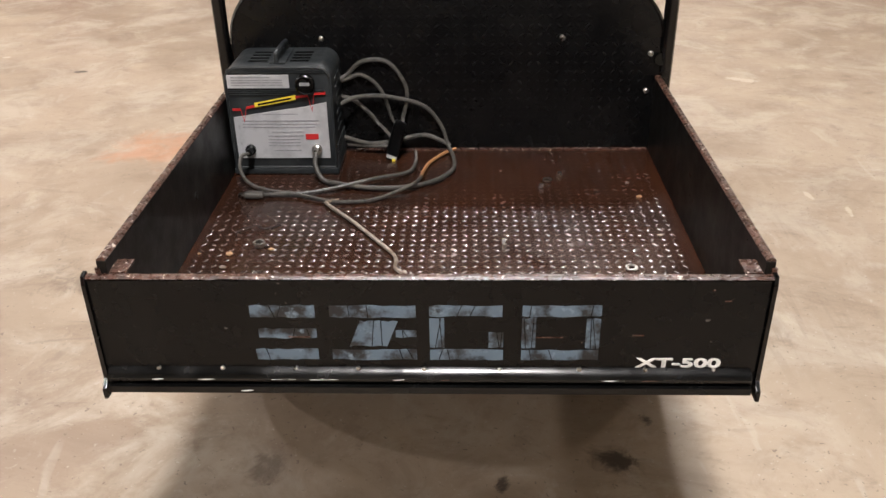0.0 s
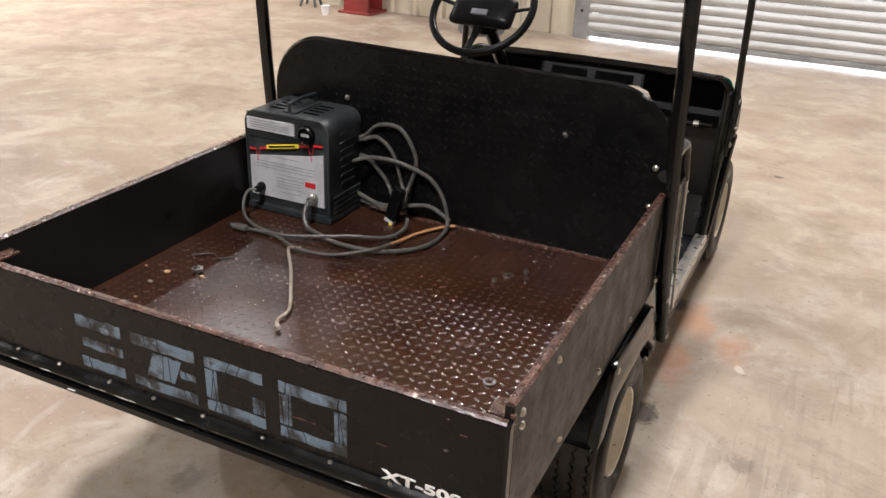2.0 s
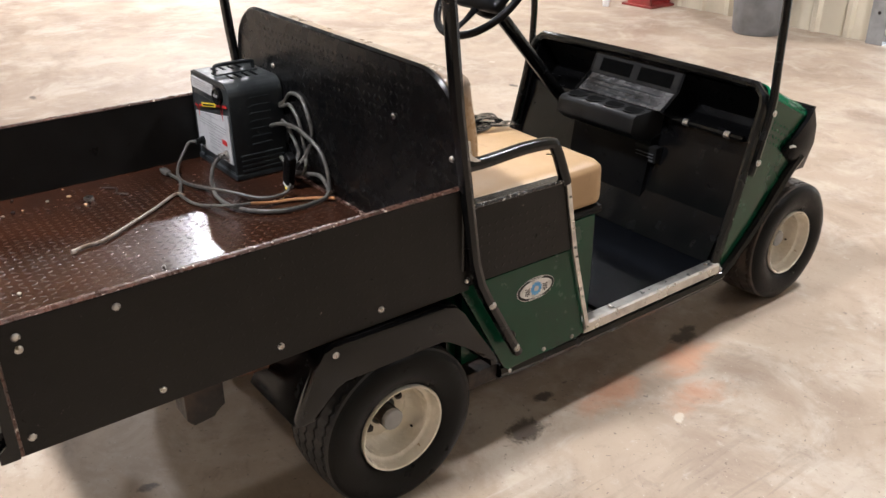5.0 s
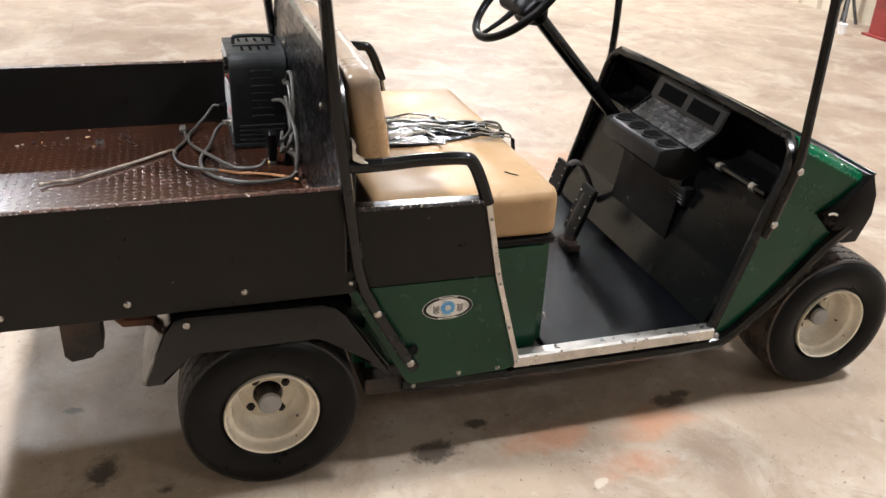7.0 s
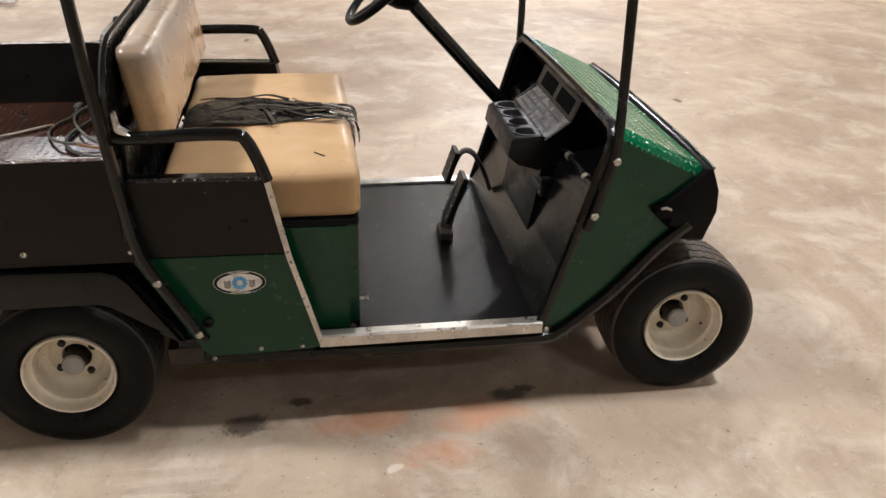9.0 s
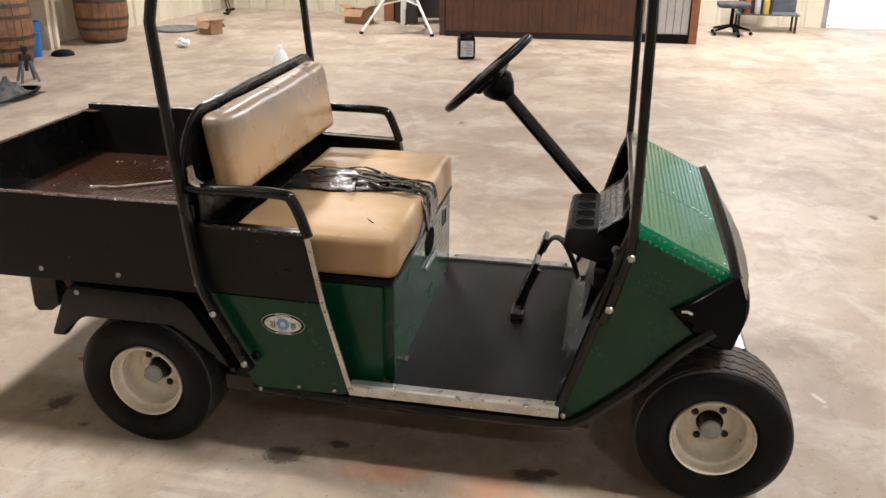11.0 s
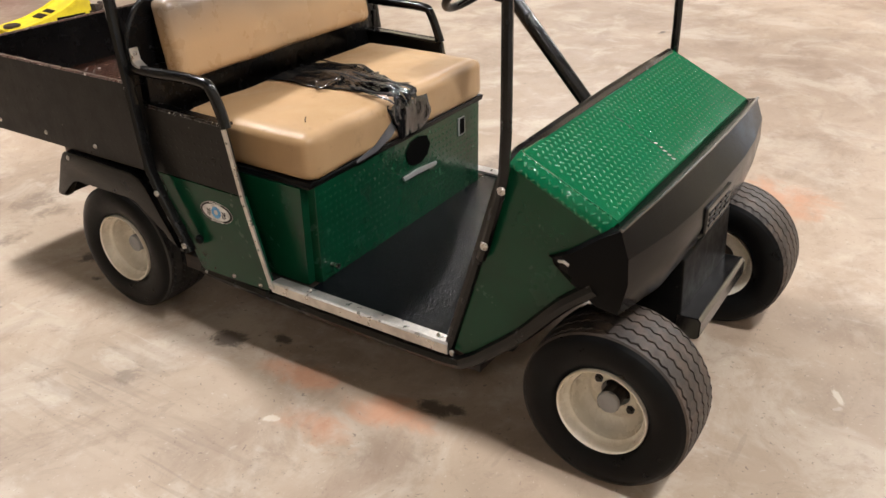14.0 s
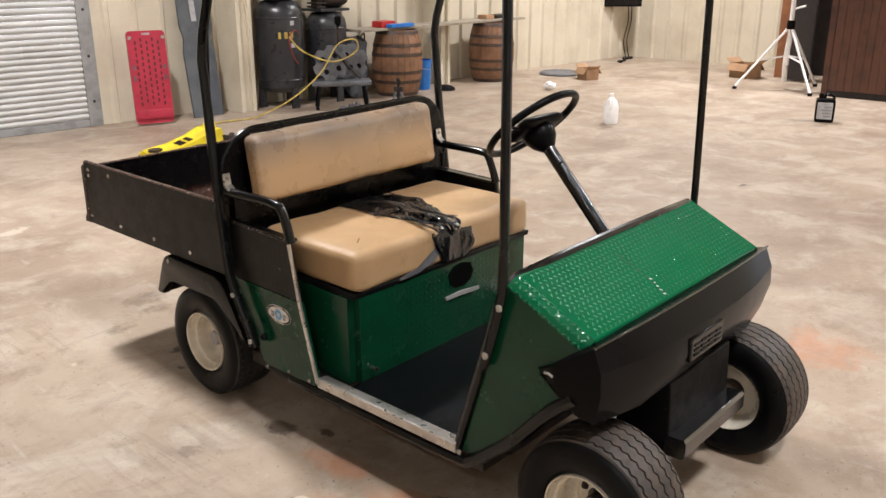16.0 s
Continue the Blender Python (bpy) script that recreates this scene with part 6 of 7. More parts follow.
def creeper():
    """A mechanic's creeper on its end by the wall, leaned, turned and sized to fit the camera's view."""
    root = thing("mechanic_creeper", (-2.4, -4.5, 0), "red moulded plastic mechanic creeper leaning on the wall", "creeper")
    m = pose(-2.38, -4.5, 0.02, 5, 0, -18) @ Matrix.Diagonal((0.75, 0.85, 0.83, 1))
    outline = []
    for cx, cz, a0 in ((0.2, 0.05, -90), (0.2, 1.06, 0), (-0.2, 1.06, 90), (-0.2, 0.05, 180)):
        for k in range(5):
            a = radians(a0 + 22.5 * k)
            outline.append((cx + 0.05 * math.cos(a), cz + 0.05 * math.sin(a)))
    bm = bmesh.new()
    prism(bm, outline, "y", -0.02, 0.03)
    bmesh.ops.transform(bm, matrix=m, verts=bm.verts)
    deck = part("deck", bm, creeper_red, root)
    bm = bmesh.new()
    prism(bm, [(-0.235, 0.06), (0.235, 0.06), (0.235, 0.16), (0.2, 0.17), (-0.2, 0.17), (-0.235, 0.16)], "y", 0.03, 0.06, 0.01)
    bmesh.ops.transform(bm, matrix=m, verts=bm.verts)
    part("headrest", bm, creeper_red, root, smooth=True)
    for i in range(11):
        for j in range(5):
            bm = bmesh.new()
            x, z = -0.15 + 0.075 * j, 0.24 + 0.073 * i + (0.036 if j % 2 else 0)
            box(bm, x - 0.012, x + 0.012, 0.0285, 0.0315, z - 0.022, z + 0.022, 0.001)
            bmesh.ops.transform(bm, matrix=m, verts=bm.verts)
            part("slot", bm, creeper_slot_shade, deck)
    for s in (-1, 1):
        for z in (0.1, 1.03):
            bm = bmesh.new()
            box(bm, s * 0.215 - 0.022, s * 0.215 + 0.022, 0.03, 0.045, z - 0.022, z + 0.022, 0.006)
            bmesh.ops.transform(bm, matrix=m, verts=bm.verts)
            part("caster_plate", bm, steel, root)
        for z in (0.55, 0.68):
            bm = bmesh.new()
            box(bm, s * 0.2 - 0.015, s * 0.2 + 0.015, 0.029, 0.036, z - 0.03, z + 0.03, 0.003)
            bmesh.ops.transform(bm, matrix=m, verts=bm.verts)
            part("tool_pocket", bm, machine_grey, root)
    bm = bmesh.new()
    box(bm, -0.05, 0.05, 0.03, 0.034, 1.06, 1.085)
    bmesh.ops.transform(bm, matrix=m, verts=bm.verts)
    part("label_plate", bm, paper_white, root)


creeper()

board = thing("leaning_board", (-3.03, -4.55, 0), "tall dark slate plastic board leaning upright on the wall", "board")
m = pose(-3.03, -4.52, 0.0, 8, 0, -4) @ Matrix.Scale(0.87, 4)
bm = bmesh.new()
prism(bm, [(-0.2, 0), (0.2, 0), (0.21, 0.8), (0.17, 0.95), (0.21, 1.1), (0.2, 1.7), (-0.2, 1.7), (-0.22, 1.1), (-0.17, 0.95), (-0.21, 0.8)], "y", -0.02, 0.02, 0.006)
bmesh.ops.transform(bm, matrix=m, verts=bm.verts)
part("panel", bm, board_slate, board)
for spec, mat in (((-0.13, 0.05, 0.02, 0.035, 0.1, 0.8), board_slate), ((-0.02, 0.05, 0.02, 0.026, 1.15, 1.4), paper_white)):
    bm = bmesh.new()
    box(bm, *spec, 0.004)
    bmesh.ops.transform(bm, matrix=m, verts=bm.verts)
    part("raised_rib" if mat is board_slate else "label_strip", bm, mat, board)

# steel wall columns
for x, y, wide, name in ((-3.5, -4.62, 0.2, "trim_column_south"), (-6.6, -4.45, 0.18, "trim_column_far")):
    bm = bmesh.new()
    prism(bm, [(x - wide / 2, y - 0.2), (x + wide / 2, y - 0.2), (x + wide / 2, y + 0.2), (x + wide / 4, y + 0.2), (x + wide / 4, y + 0.16), (x - wide / 4, y + 0.16), (x - wide / 4, y + 0.2), (x - wide / 2, y + 0.2)], "z", 0, ROOF)
    tagged(part(name, bm, wall_cream), kind="structure")


def compressor(x, y, r, tall, label, red=True):
    root = thing("air_compressor", (x, y, 0), label, "compressor")
    bm = bmesh.new()
    lathe(bm, [(0.05, 0.16), (r * 0.7, 0.18), (r * 0.95, 0.24), (r, 0.32), (r, tall - 0.18), (r * 0.95, tall - 0.1), (r * 0.7, tall - 0.03), (0.05, tall)], (x, y, 0), "z", 30)
    tank = part("tank", bm, tank_black, root, smooth=True)
    for z in (0.32, tall - 0.2):
        bm = bmesh.new()
        lathe(bm, [(r + 0.001, z - 0.008), (r + 0.006, z), (r + 0.001, z + 0.008)], (x, y, 0), "z", 30, close=False)
        part("weld_seam", bm, tank_black, tank)
    for k in range(3):
        a = radians(90 + 120 * k)
        bm = bmesh.new()
        px, py = x + r * 0.86 * math.cos(a), y + r * 0.86 * math.sin(a)
        prism(bm, [(px - 0.05, 0), (px + 0.05, 0), (px + 0.035, 0.34), (px - 0.035, 0.34)], "y", py - 0.012, py + 0.012)
        part("leg", bm, tank_black, root)
    bm = bmesh.new()
    box(bm, x - 0.22, x + 0.22, y - 0.18, y + 0.18, tall - 0.01, tall + 0.02, 0.005)
    part("deck", bm, tank_black, root)
    bm = bmesh.new()
    lathe(bm, [(0.1, -0.18), (0.13, -0.1), (0.13, 0.1), (0.1, 0.18)], (x - 0.1, y, tall + 0.15), "x", 16)
    part("motor", bm, dark_metal, root, smooth=True)
    bm = bmesh.new()
    for i in range(6):
        box(bm, x + 0.06, x + 0.2, y - 0.09, y + 0.09, tall + 0.03 + 0.04 * i, tall + 0.05 + 0.04 * i, 0.004)
    box(bm, x + 0.09, x + 0.17, y - 0.05, y + 0.05, tall + 0.02, tall + 0.28)
    part("pump_head", bm, dark_metal, root)
    if red:
        for k, (dx, z) in enumerate(((-0.02, 0.92), (-0.02, 0.68))):
            bm = bmesh.new()
            box(bm, x + dx + 0.02, x + dx + 0.07, y + r - 0.01, y + r + 0.004, z, z + 0.05, 0.003)
            part("tag", bm, paper_white, root)
        bm = bmesh.new()
        sweep(bm, glide([(x - 0.05, y + r + 0.01, 0.83), (x + 0.02, y + r + 0.04, 0.87), (x + 0.09, y + r + 0.02, 0.8), (x + 0.07, y + r + 0.03, 0.62), (x - 0.02, y + r + 0.02, 0.5)], 5), 0.007, 6)
        part("pressure_hose", bm, post_red, root, smooth=True)
        for k in range(3):
            bm = bmesh.new()
            u = x + 0.16 - 0.06 * k
            box(bm, u - 0.022, u + 0.022, y + math.sqrt(max(0.01, r * r - (u - x) ** 2)) - 0.004, y + math.sqrt(max(0.01, r * r - (u - x) ** 2)) + 0.006, 0.78, 0.85)
            part("painted_bar", bm, hose_yellow, tank)
    return root


compressor(-4.0, -4.46, 0.265, 1.2, "black upright air compressor tank with a red hose")
compressor(-4.66, -4.42, 0.24, 1.05, "black upright tank with a dark pump on top", False)


def drill_stand():
    """A grey machine of two notched disc plates on a padded table with thin black legs."""
    root = thing("grey_machine", (-5.4, -4.95, 0), "grey metal machine with round notched plates on black legs", "machine")
    x, y = -5.4, -4.95
    m = pose(x, y, 0, 0, 0, -38)

    def add(name, bm, mat, parent=root, smooth=False):
        bmesh.ops.transform(bm, matrix=m, verts=bm.verts)
        return part(name, bm, mat, parent, smooth=smooth)
    bm = bmesh.new()
    pad(bm, -0.4, 0.4, -0.16, 0.16, 0.3, 0.38, 0.03, 0, 6)
    add("table", bm, machine_grey, smooth=True)
    for s in (-1, 1):
        for q in (-1, 1):
            bm = bmesh.new()
            sweep(bm, [(s * 0.3, q * 0.1, 0.31), (s * 0.34, q * 0.18, 0.0)], 0.022, 8)
            add("leg", bm, black_plastic)
    for q, cx in ((-0.09, -0.14), (0.09, 0.14), (0.02, -0.02)):
        out = []
        for k in range(36):
            a = 2 * math.pi * k / 36
            r = 0.24 - (0.05 if k % 6 in (0, 1) else 0)
            out.append((cx + r * math.cos(a), 0.6 + r * math.sin(a)))
        bm = bmesh.new()
        prism(bm, out, "y", q - 0.012, q + 0.012, 0.004)
        plate = add("notched_plate", bm, machine_grey)
        # black discs stand in for the dark of the plate's open holes
        for k in range(4):
            a = math.pi / 2 * k + 0.5
            bm = bmesh.new()
            lathe(bm, [(0.035, q - 0.014), (0.035, q + 0.014)], (cx + 0.12 * math.cos(a), 0, 0.6 + 0.12 * math.sin(a)), "y", 12)
            add("hole_cap", bm, rubber, plate)
    bm = bmesh.new()
    sweep(bm, [(0.02, 0, 0.35), (0.02, 0, 1.0), (0.02, 0, 1.12)], 0.02, 8)
    add("spindle", bm, dark_metal)
    bm = bmesh.new()
    lathe(bm, [(0.02, 1.08), (0.05, 1.12), (0.05, 1.2), (0.02, 1.22)], (0.02, 0, 0), "z", 10)
    add("knob", bm, black_plastic, smooth=True)
    bm = bmesh.new()
    sweep(bm, [(-0.25, 0.1, 0.4), (0.1, 0.12, 0.78)], 0.016, 6)
    add("brace", bm, dark_metal)
    return root


settle(drill_stand(), -4.38, -3.87, 0.84)

sack = thing("blue_bag", (-6.45, -5.55, 0), "slate blue fabric bag slumped against the wall", "bag")
bm = bmesh.new()
pad(bm, -6.65, -6.28, -5.78, -5.5, 0.0, 0.85, 0.1, 0, 8, 0.05)
part("body", bm, board_slate, sack, smooth=True)
bm = bmesh.new()
sweep(bm, glide([(-6.55, -5.5, 0.8), (-6.5, -5.46, 0.92), (-6.4, -5.48, 0.8)], 4), 0.012, 6)
part("strap", bm, cloth_dark, sack)
settle(sack, -5.02, -4.28, 0.84)

hose = thing("air_hose", (-4.0, -5.0, 0), "yellow rubber air hose running from the compressor across the floor", "hose")
bm = bmesh.new()
sweep(bm, glide([(-4.75, -5.2, 1.0), (-4.9, -5.1, 0.8), (-5.2, -4.85, 0.66), (-5.5, -4.7, 0.78), (-5.45, -4.65, 0.95), (-5.15, -4.68, 0.9), (-4.9, -4.75, 0.55), (-4.5, -4.85, 0.25), (-4.05, -5.06, 0.03), (-3.7, -5.14, 0.013), (-3.4, -5.2, 0.013)], 6), 0.0105, 8)
part("tube", bm, hose_yellow, hose, smooth=True)
bm = bmesh.new()
sweep(bm, [(-3.41, -5.198, 0.014), (-3.36, -5.208, 0.014), (-3.355, -5.209, 0.014), (-3.32, -5.216, 0.014)], [0.014, 0.014, 0.008, 0.008], 8)
part("coupling", bm, steel, hose, "bright brass-coloured hose coupling", smooth=True)
settle(hose, -3.25, -3.95, 0.81)


def floor_jack():
    root = thing("floor_jack", (-2.5, -3.85, 0), "yellow trolley jack with a black upright handle", "floor jack")
    m = pose(-2.5, -3.86, 0, 0, 0, 28)

    def add(name, bm, mat, parent=root, label="", smooth=False):
        bmesh.ops.transform(bm, matrix=m, verts=bm.verts)
        return part(name, bm, mat, parent, label, smooth)
    for s in (-1, 1):
        bm = bmesh.new()
        prism(bm, [(-0.34, 0.035), (-0.365, 0.075), (-0.31, 0.105), (-0.1, 0.125), (0.08, 0.175), (0.2, 0.235), (0.3, 0.245), (0.36, 0.1), (0.33, 0.04)], "y", s * 0.12 - 0.01, s * 0.12 + 0.01, 0.004)
        side = add("side_plate", bm, sack_yellow)
        bm = bmesh.new()
        box(bm, 0.02, 0.26, s * 0.131 - 0.002, s * 0.131 + 0.002, 0.1, 0.13)
        add("print_bar", bm, rubber, side)
        for x, r in ((-0.3, 0.045), (0.3, 0.05)):
            bm = bmesh.new()
            lathe(bm, [(r, s * 0.15 - 0.018), (r, s * 0.15 + 0.018)], (x, 0, r), "y", 16)
            add("caster", bm, dark_metal)
    bm = bmesh.new()
    prism(bm, [(-0.33, 0.085), (-0.31, 0.1), (-0.1, 0.12), (0.08, 0.17), (0.2, 0.23), (0.3, 0.24), (0.3, 0.225), (0.1, 0.15), (-0.32, 0.07)], "y", -0.11, 0.11)
    add("cover", bm, sack_yellow)
    for a, b in ((-0.07, -0.01), (0.02, 0.06)):
        bm = bmesh.new()
        prism(bm, [(a, 0.124 + (a + 0.1) * 0.278), (b, 0.124 + (b + 0.1) * 0.278), (b, 0.127 + (b + 0.1) * 0.278), (a, 0.127 + (a + 0.1) * 0.278)], "y", -0.06, 0.06)
        add("cover_decal", bm, rubber)
    bm = bmesh.new()
    lathe(bm, [(0.06, 0.1), (0.06, 0.118), (0.05, 0.122)], (-0.27, 0, 0), "z", 16)
    add("saddle", bm, dark_metal)
    bm = bmesh.new()
    lathe(bm, [(0.05, 0.2), (0.055, 0.27), (0.035, 0.3)], (0.26, 0, 0), "z", 12)
    add("handle_socket", bm, sack_yellow)
    bm = bmesh.new()
    sweep(bm, [(0.26, 0, 0.28), (0.31, 0, 1.1)], 0.02, 8)
    add("handle", bm, black_plastic, label="black padded jack handle", smooth=True)
    return root


settle(floor_jack(), -1.72, -2.93, 0.98, 148)


def jack_stand(x, y, tall, turn):
    root = thing("jack_stand", (x, y, 0), "dark steel jack stand with a ratchet post", "jack stand", "jack stands")
    m = pose(x, y, 0, 0, 0, turn)
    for k in range(4):
        a = radians(45 + 90 * k)
        bm = bmesh.new()
        c, s = math.cos(a), math.sin(a)
        foot = 0.05 + 0.18 * tall
        sweep(bm, [(foot * c, foot * s, 0.0), (0.03 * c, 0.03 * s, tall * 0.72)], 0.015, 4)
        bmesh.ops.transform(bm, matrix=m, verts=bm.verts)
        part("leg", bm, machine_grey, root)
    bm = bmesh.new()
    box(bm, -0.045, 0.045, -0.045, 0.045, tall * 0.6, tall * 0.76, 0.006, m)
    part("collar", bm, dark_metal, root)
    bm = bmesh.new()
    box(bm, -0.02, 0.02, -0.014, 0.014, tall * 0.3, tall * 0.95, 0.003, m)
    part("ratchet_post", bm, dark_metal, root)
    bm = bmesh.new()
    prism(bm, [(-0.06, tall), (-0.045, tall), (-0.02, tall - 0.025), (0.02, tall - 0.025), (0.045, tall), (0.06, tall), (0.05, tall - 0.05), (-0.05, tall - 0.05)], "y", -0.02, 0.02)
    bmesh.ops.transform(bm, matrix=m, verts=bm.verts)
    part("saddle", bm, dark_metal, root)


jack_stand(-1.95, -2.6, 0.22, 20)
jack_stand(-4.72, -3.3, 0.34, 50)
jack_stand(-4.33, 6.72, 0.38, 10)

# a heap of dark cloth and cable
heap = thing("cloth_heap", (-4.75, -3.9, 0), "crumpled dark grey cloth heap on the floor", "cloth")
bm = bmesh.new()
rows = []
for i in range(49):
    row = []
    for j in range(33):
        u, v = i / 24 - 1, j / 16 - 1
        fall = max(0.0, 1 - (u * u + v * v))
        x = -4.75 + 0.58 * u + 0.06 * noise.noise((u * 2, v * 2, 1))
        y = -3.95 + 0.3 * v + 0.05 * noise.noise((u * 2, v * 2, 5))
        z = fall * (0.12 + 0.16 * abs(noise.noise((u * 2.6, v * 2.6, 3))) + 0.12 * abs(noise.noise((u * 6, v * 6, 9))) + 0.05 * abs(noise.noise((u * 14, v * 14, 2)))) + 0.004
        row.append(bm.verts.new((x, y, z)))
    rows.append(row)
for a, b in zip(rows, rows[1:]):
    for k in range(32):
        bm.faces.new((a[k], a[k + 1], b[k + 1], b[k]))
part("cloth", bm, cloth_dark, heap, smooth=True)
for k in range(3):
    bm = bmesh.new()
    sweep(bm, glide([(-5.35 + 0.04 * k, -3.95, 0.02 + 0.02 * k), (-5.25, -3.75 + 0.03 * k, 0.03 + 0.02 * k), (-4.9, -3.68 + 0.02 * k, 0.04), (-4.5, -3.7, 0.03)], 5), 0.013, 6)
    part("cable", bm, black_plastic, heap, smooth=True)
settle(heap, -3.85, -3.02, 0.8)


def jug(x, y, mat, kind, label, category, tall, half, deep, turn):
    root = thing(kind, (x, y, 0), label, category)
    m = pose(x, y, 0, 0, 0, turn)
    bm = bmesh.new()
    if category == "jug":
        lathe(bm, [(half * 0.9, 0.0), (half, 0.02), (half, tall * 0.55), (half * 0.75, tall * 0.75), (half * 0.3, tall * 0.88), (half * 0.3, tall * 0.93)], (0, 0, 0), "z", 20)
    else:
        pad(bm, -half, half, -deep, deep, 0, tall * 0.84, 0.02, 0, 6)
    bmesh.ops.transform(bm, matrix=m, verts=bm.verts)
    part("body", bm, mat, root, smooth=True)
    bm = bmesh.new()
    lathe(bm, [(0.024, tall * 0.84), (0.024, tall)], (half * 0.5 if category != "jug" else 0, 0, 0), "z", 12)
    bmesh.ops.transform(bm, matrix=m, verts=bm.verts)
    part("cap", bm, mat if category == "jug" else black_plastic, root)
    bm = bmesh.new()
    if category == "jug":
        sweep(bm, glide([(half * 0.5, 0, tall * 0.85), (half * 1.05, 0, tall * 0.8), (half * 1.15, 0, tall * 0.62), (half * 0.95, 0, tall * 0.5)], 4), 0.012, 8)
    else:
        sweep(bm, glide([(half * 0.2, 0, tall * 0.82), (0, 0, tall * 0.97), (-half * 0.6, 0, tall * 0.97), (-half * 0.85, 0, tall * 0.8)], 4), 0.013, 8)
    bmesh.ops.transform(bm, matrix=m, verts=bm.verts)
    part("handle", bm, mat, root, smooth=True)
    if category != "jug":
        bm = bmesh.new()
        box(bm, -half * 0.75, half * 0.8, deep - 0.002, deep + 0.003, tall * 0.12, tall * 0.72, 0.001, m)
        lab = part("label_sheet", bm, paper_white, root, "white paper label")
        for k in range(4):
            bm = bmesh.new()
            box(bm, -half * 0.6, half * (0.1 + 0.15 * (k % 3)), deep + 0.0031, deep + 0.004, tall * (0.2 + 0.11 * k), tall * (0.25 + 0.11 * k), 0, m)
            part("print_bar", bm, print_grey, lab)


jug(-5.56, -1.05, milk_white, "plastic_jug", "white plastic gallon jug standing on the floor", "jug", 0.31, 0.078, 0.078, 20)
jug(-7.13, 0.57, black_plastic, "oil_can", "black plastic oil can with a white paper label", "can", 0.29, 0.095, 0.065, -70)


def carton(x, y, w, d, tall, turn, label):
    root = thing("cardboard_box", (x, y, 0), label, "box", "cardboard boxes")
    m = pose(x, y, 0, 0, 0, turn)
    for spec in ((-w, w, -d, -d + 0.008, 0.004, tall), (-w, w, d - 0.008, d, 0.004, tall), (-w, -w + 0.008, -d + 0.009, d - 0.009, 0.004, tall), (w - 0.008, w, -d + 0.009, d - 0.009, 0.004, tall), (-w, w, -d, d, 0, 0.004)):
        bm = bmesh.new()
        box(bm, *spec, 0, m)
        part("panel", bm, cardboard, root)
    for s in (-1, 1):
        bm = bmesh.new()
        t = m @ Matrix.Translation((0, s * d, tall)) @ Matrix.Rotation(radians(-s * 145), 4, "X")
        box(bm, -w, w, -0.003, 0.003, -0.0, d * 0.9, 0, t)
        part("flap", bm, cardboard, root)
        bm = bmesh.new()
        t = m @ Matrix.Translation((s * w, 0, tall)) @ Matrix.Rotation(radians(s * 60), 4, "Y")
        box(bm, -0.003, 0.003, -d + 0.01, d - 0.01, 0.0, w * 0.7, 0, t)
        part("flap", bm, cardboard, root)


carton(-8.3, -3.08, 0.12, 0.1, 0.155, 65, "small open brown cardboard box")
carton(-9.95, -1.5, 0.17, 0.13, 0.2, 70, "open brown cardboard box with raised flaps")
carton(-6.08, 6.87, 0.12, 0.09, 0.14, -2, "small brown cardboard box by the ribbed wall")

ring = thing("drain_cover", (-11.4, -5.45, 0), "flat grey round lid lying on the floor", "lid")
bm = bmesh.new()
lathe(bm, [(0.42, 0.0), (0.43, 0.03), (0.4, 0.05), (0.36, 0.035), (0.05, 0.04)], (-11.4, -5.45, 0), "z", 30)
part("disc", bm, machine_grey, ring, smooth=True)
settle(ring, -8.5, -3.68, 0.72)
cap = thing("black_cap", (-8.06, -5.45, 0), "small black cap lying on the floor", "cap")
bm = bmesh.new()
lathe(bm, [(0.16, 0.0), (0.15, 0.035), (0.11, 0.065), (0.04, 0.08), (0.01, 0.082)], (-8.06, -5.45, 0), "z", 16)
part("crown", bm, black_matte, cap, smooth=True)
settle(cap, -6.2, -3.9, 0.8)
paper = thing("crumpled_paper", (-9.25, -4.25, 0), "crumpled white paper on the floor", "paper")
bm = bmesh.new()
bmesh.ops.create_icosphere(bm, subdivisions=3, radius=0.11)
for v in bm.verts:
    v.co = Vector((-9.25, -4.25, 0.075)) + Vector((v.co.x, v.co.y, v.co.z * 0.65)) * (0.8 + 0.45 * noise.noise(v.co * 14))
part("ball", bm, milk_white, paper)
settle(paper, -7.08, -2.88, 0.8)


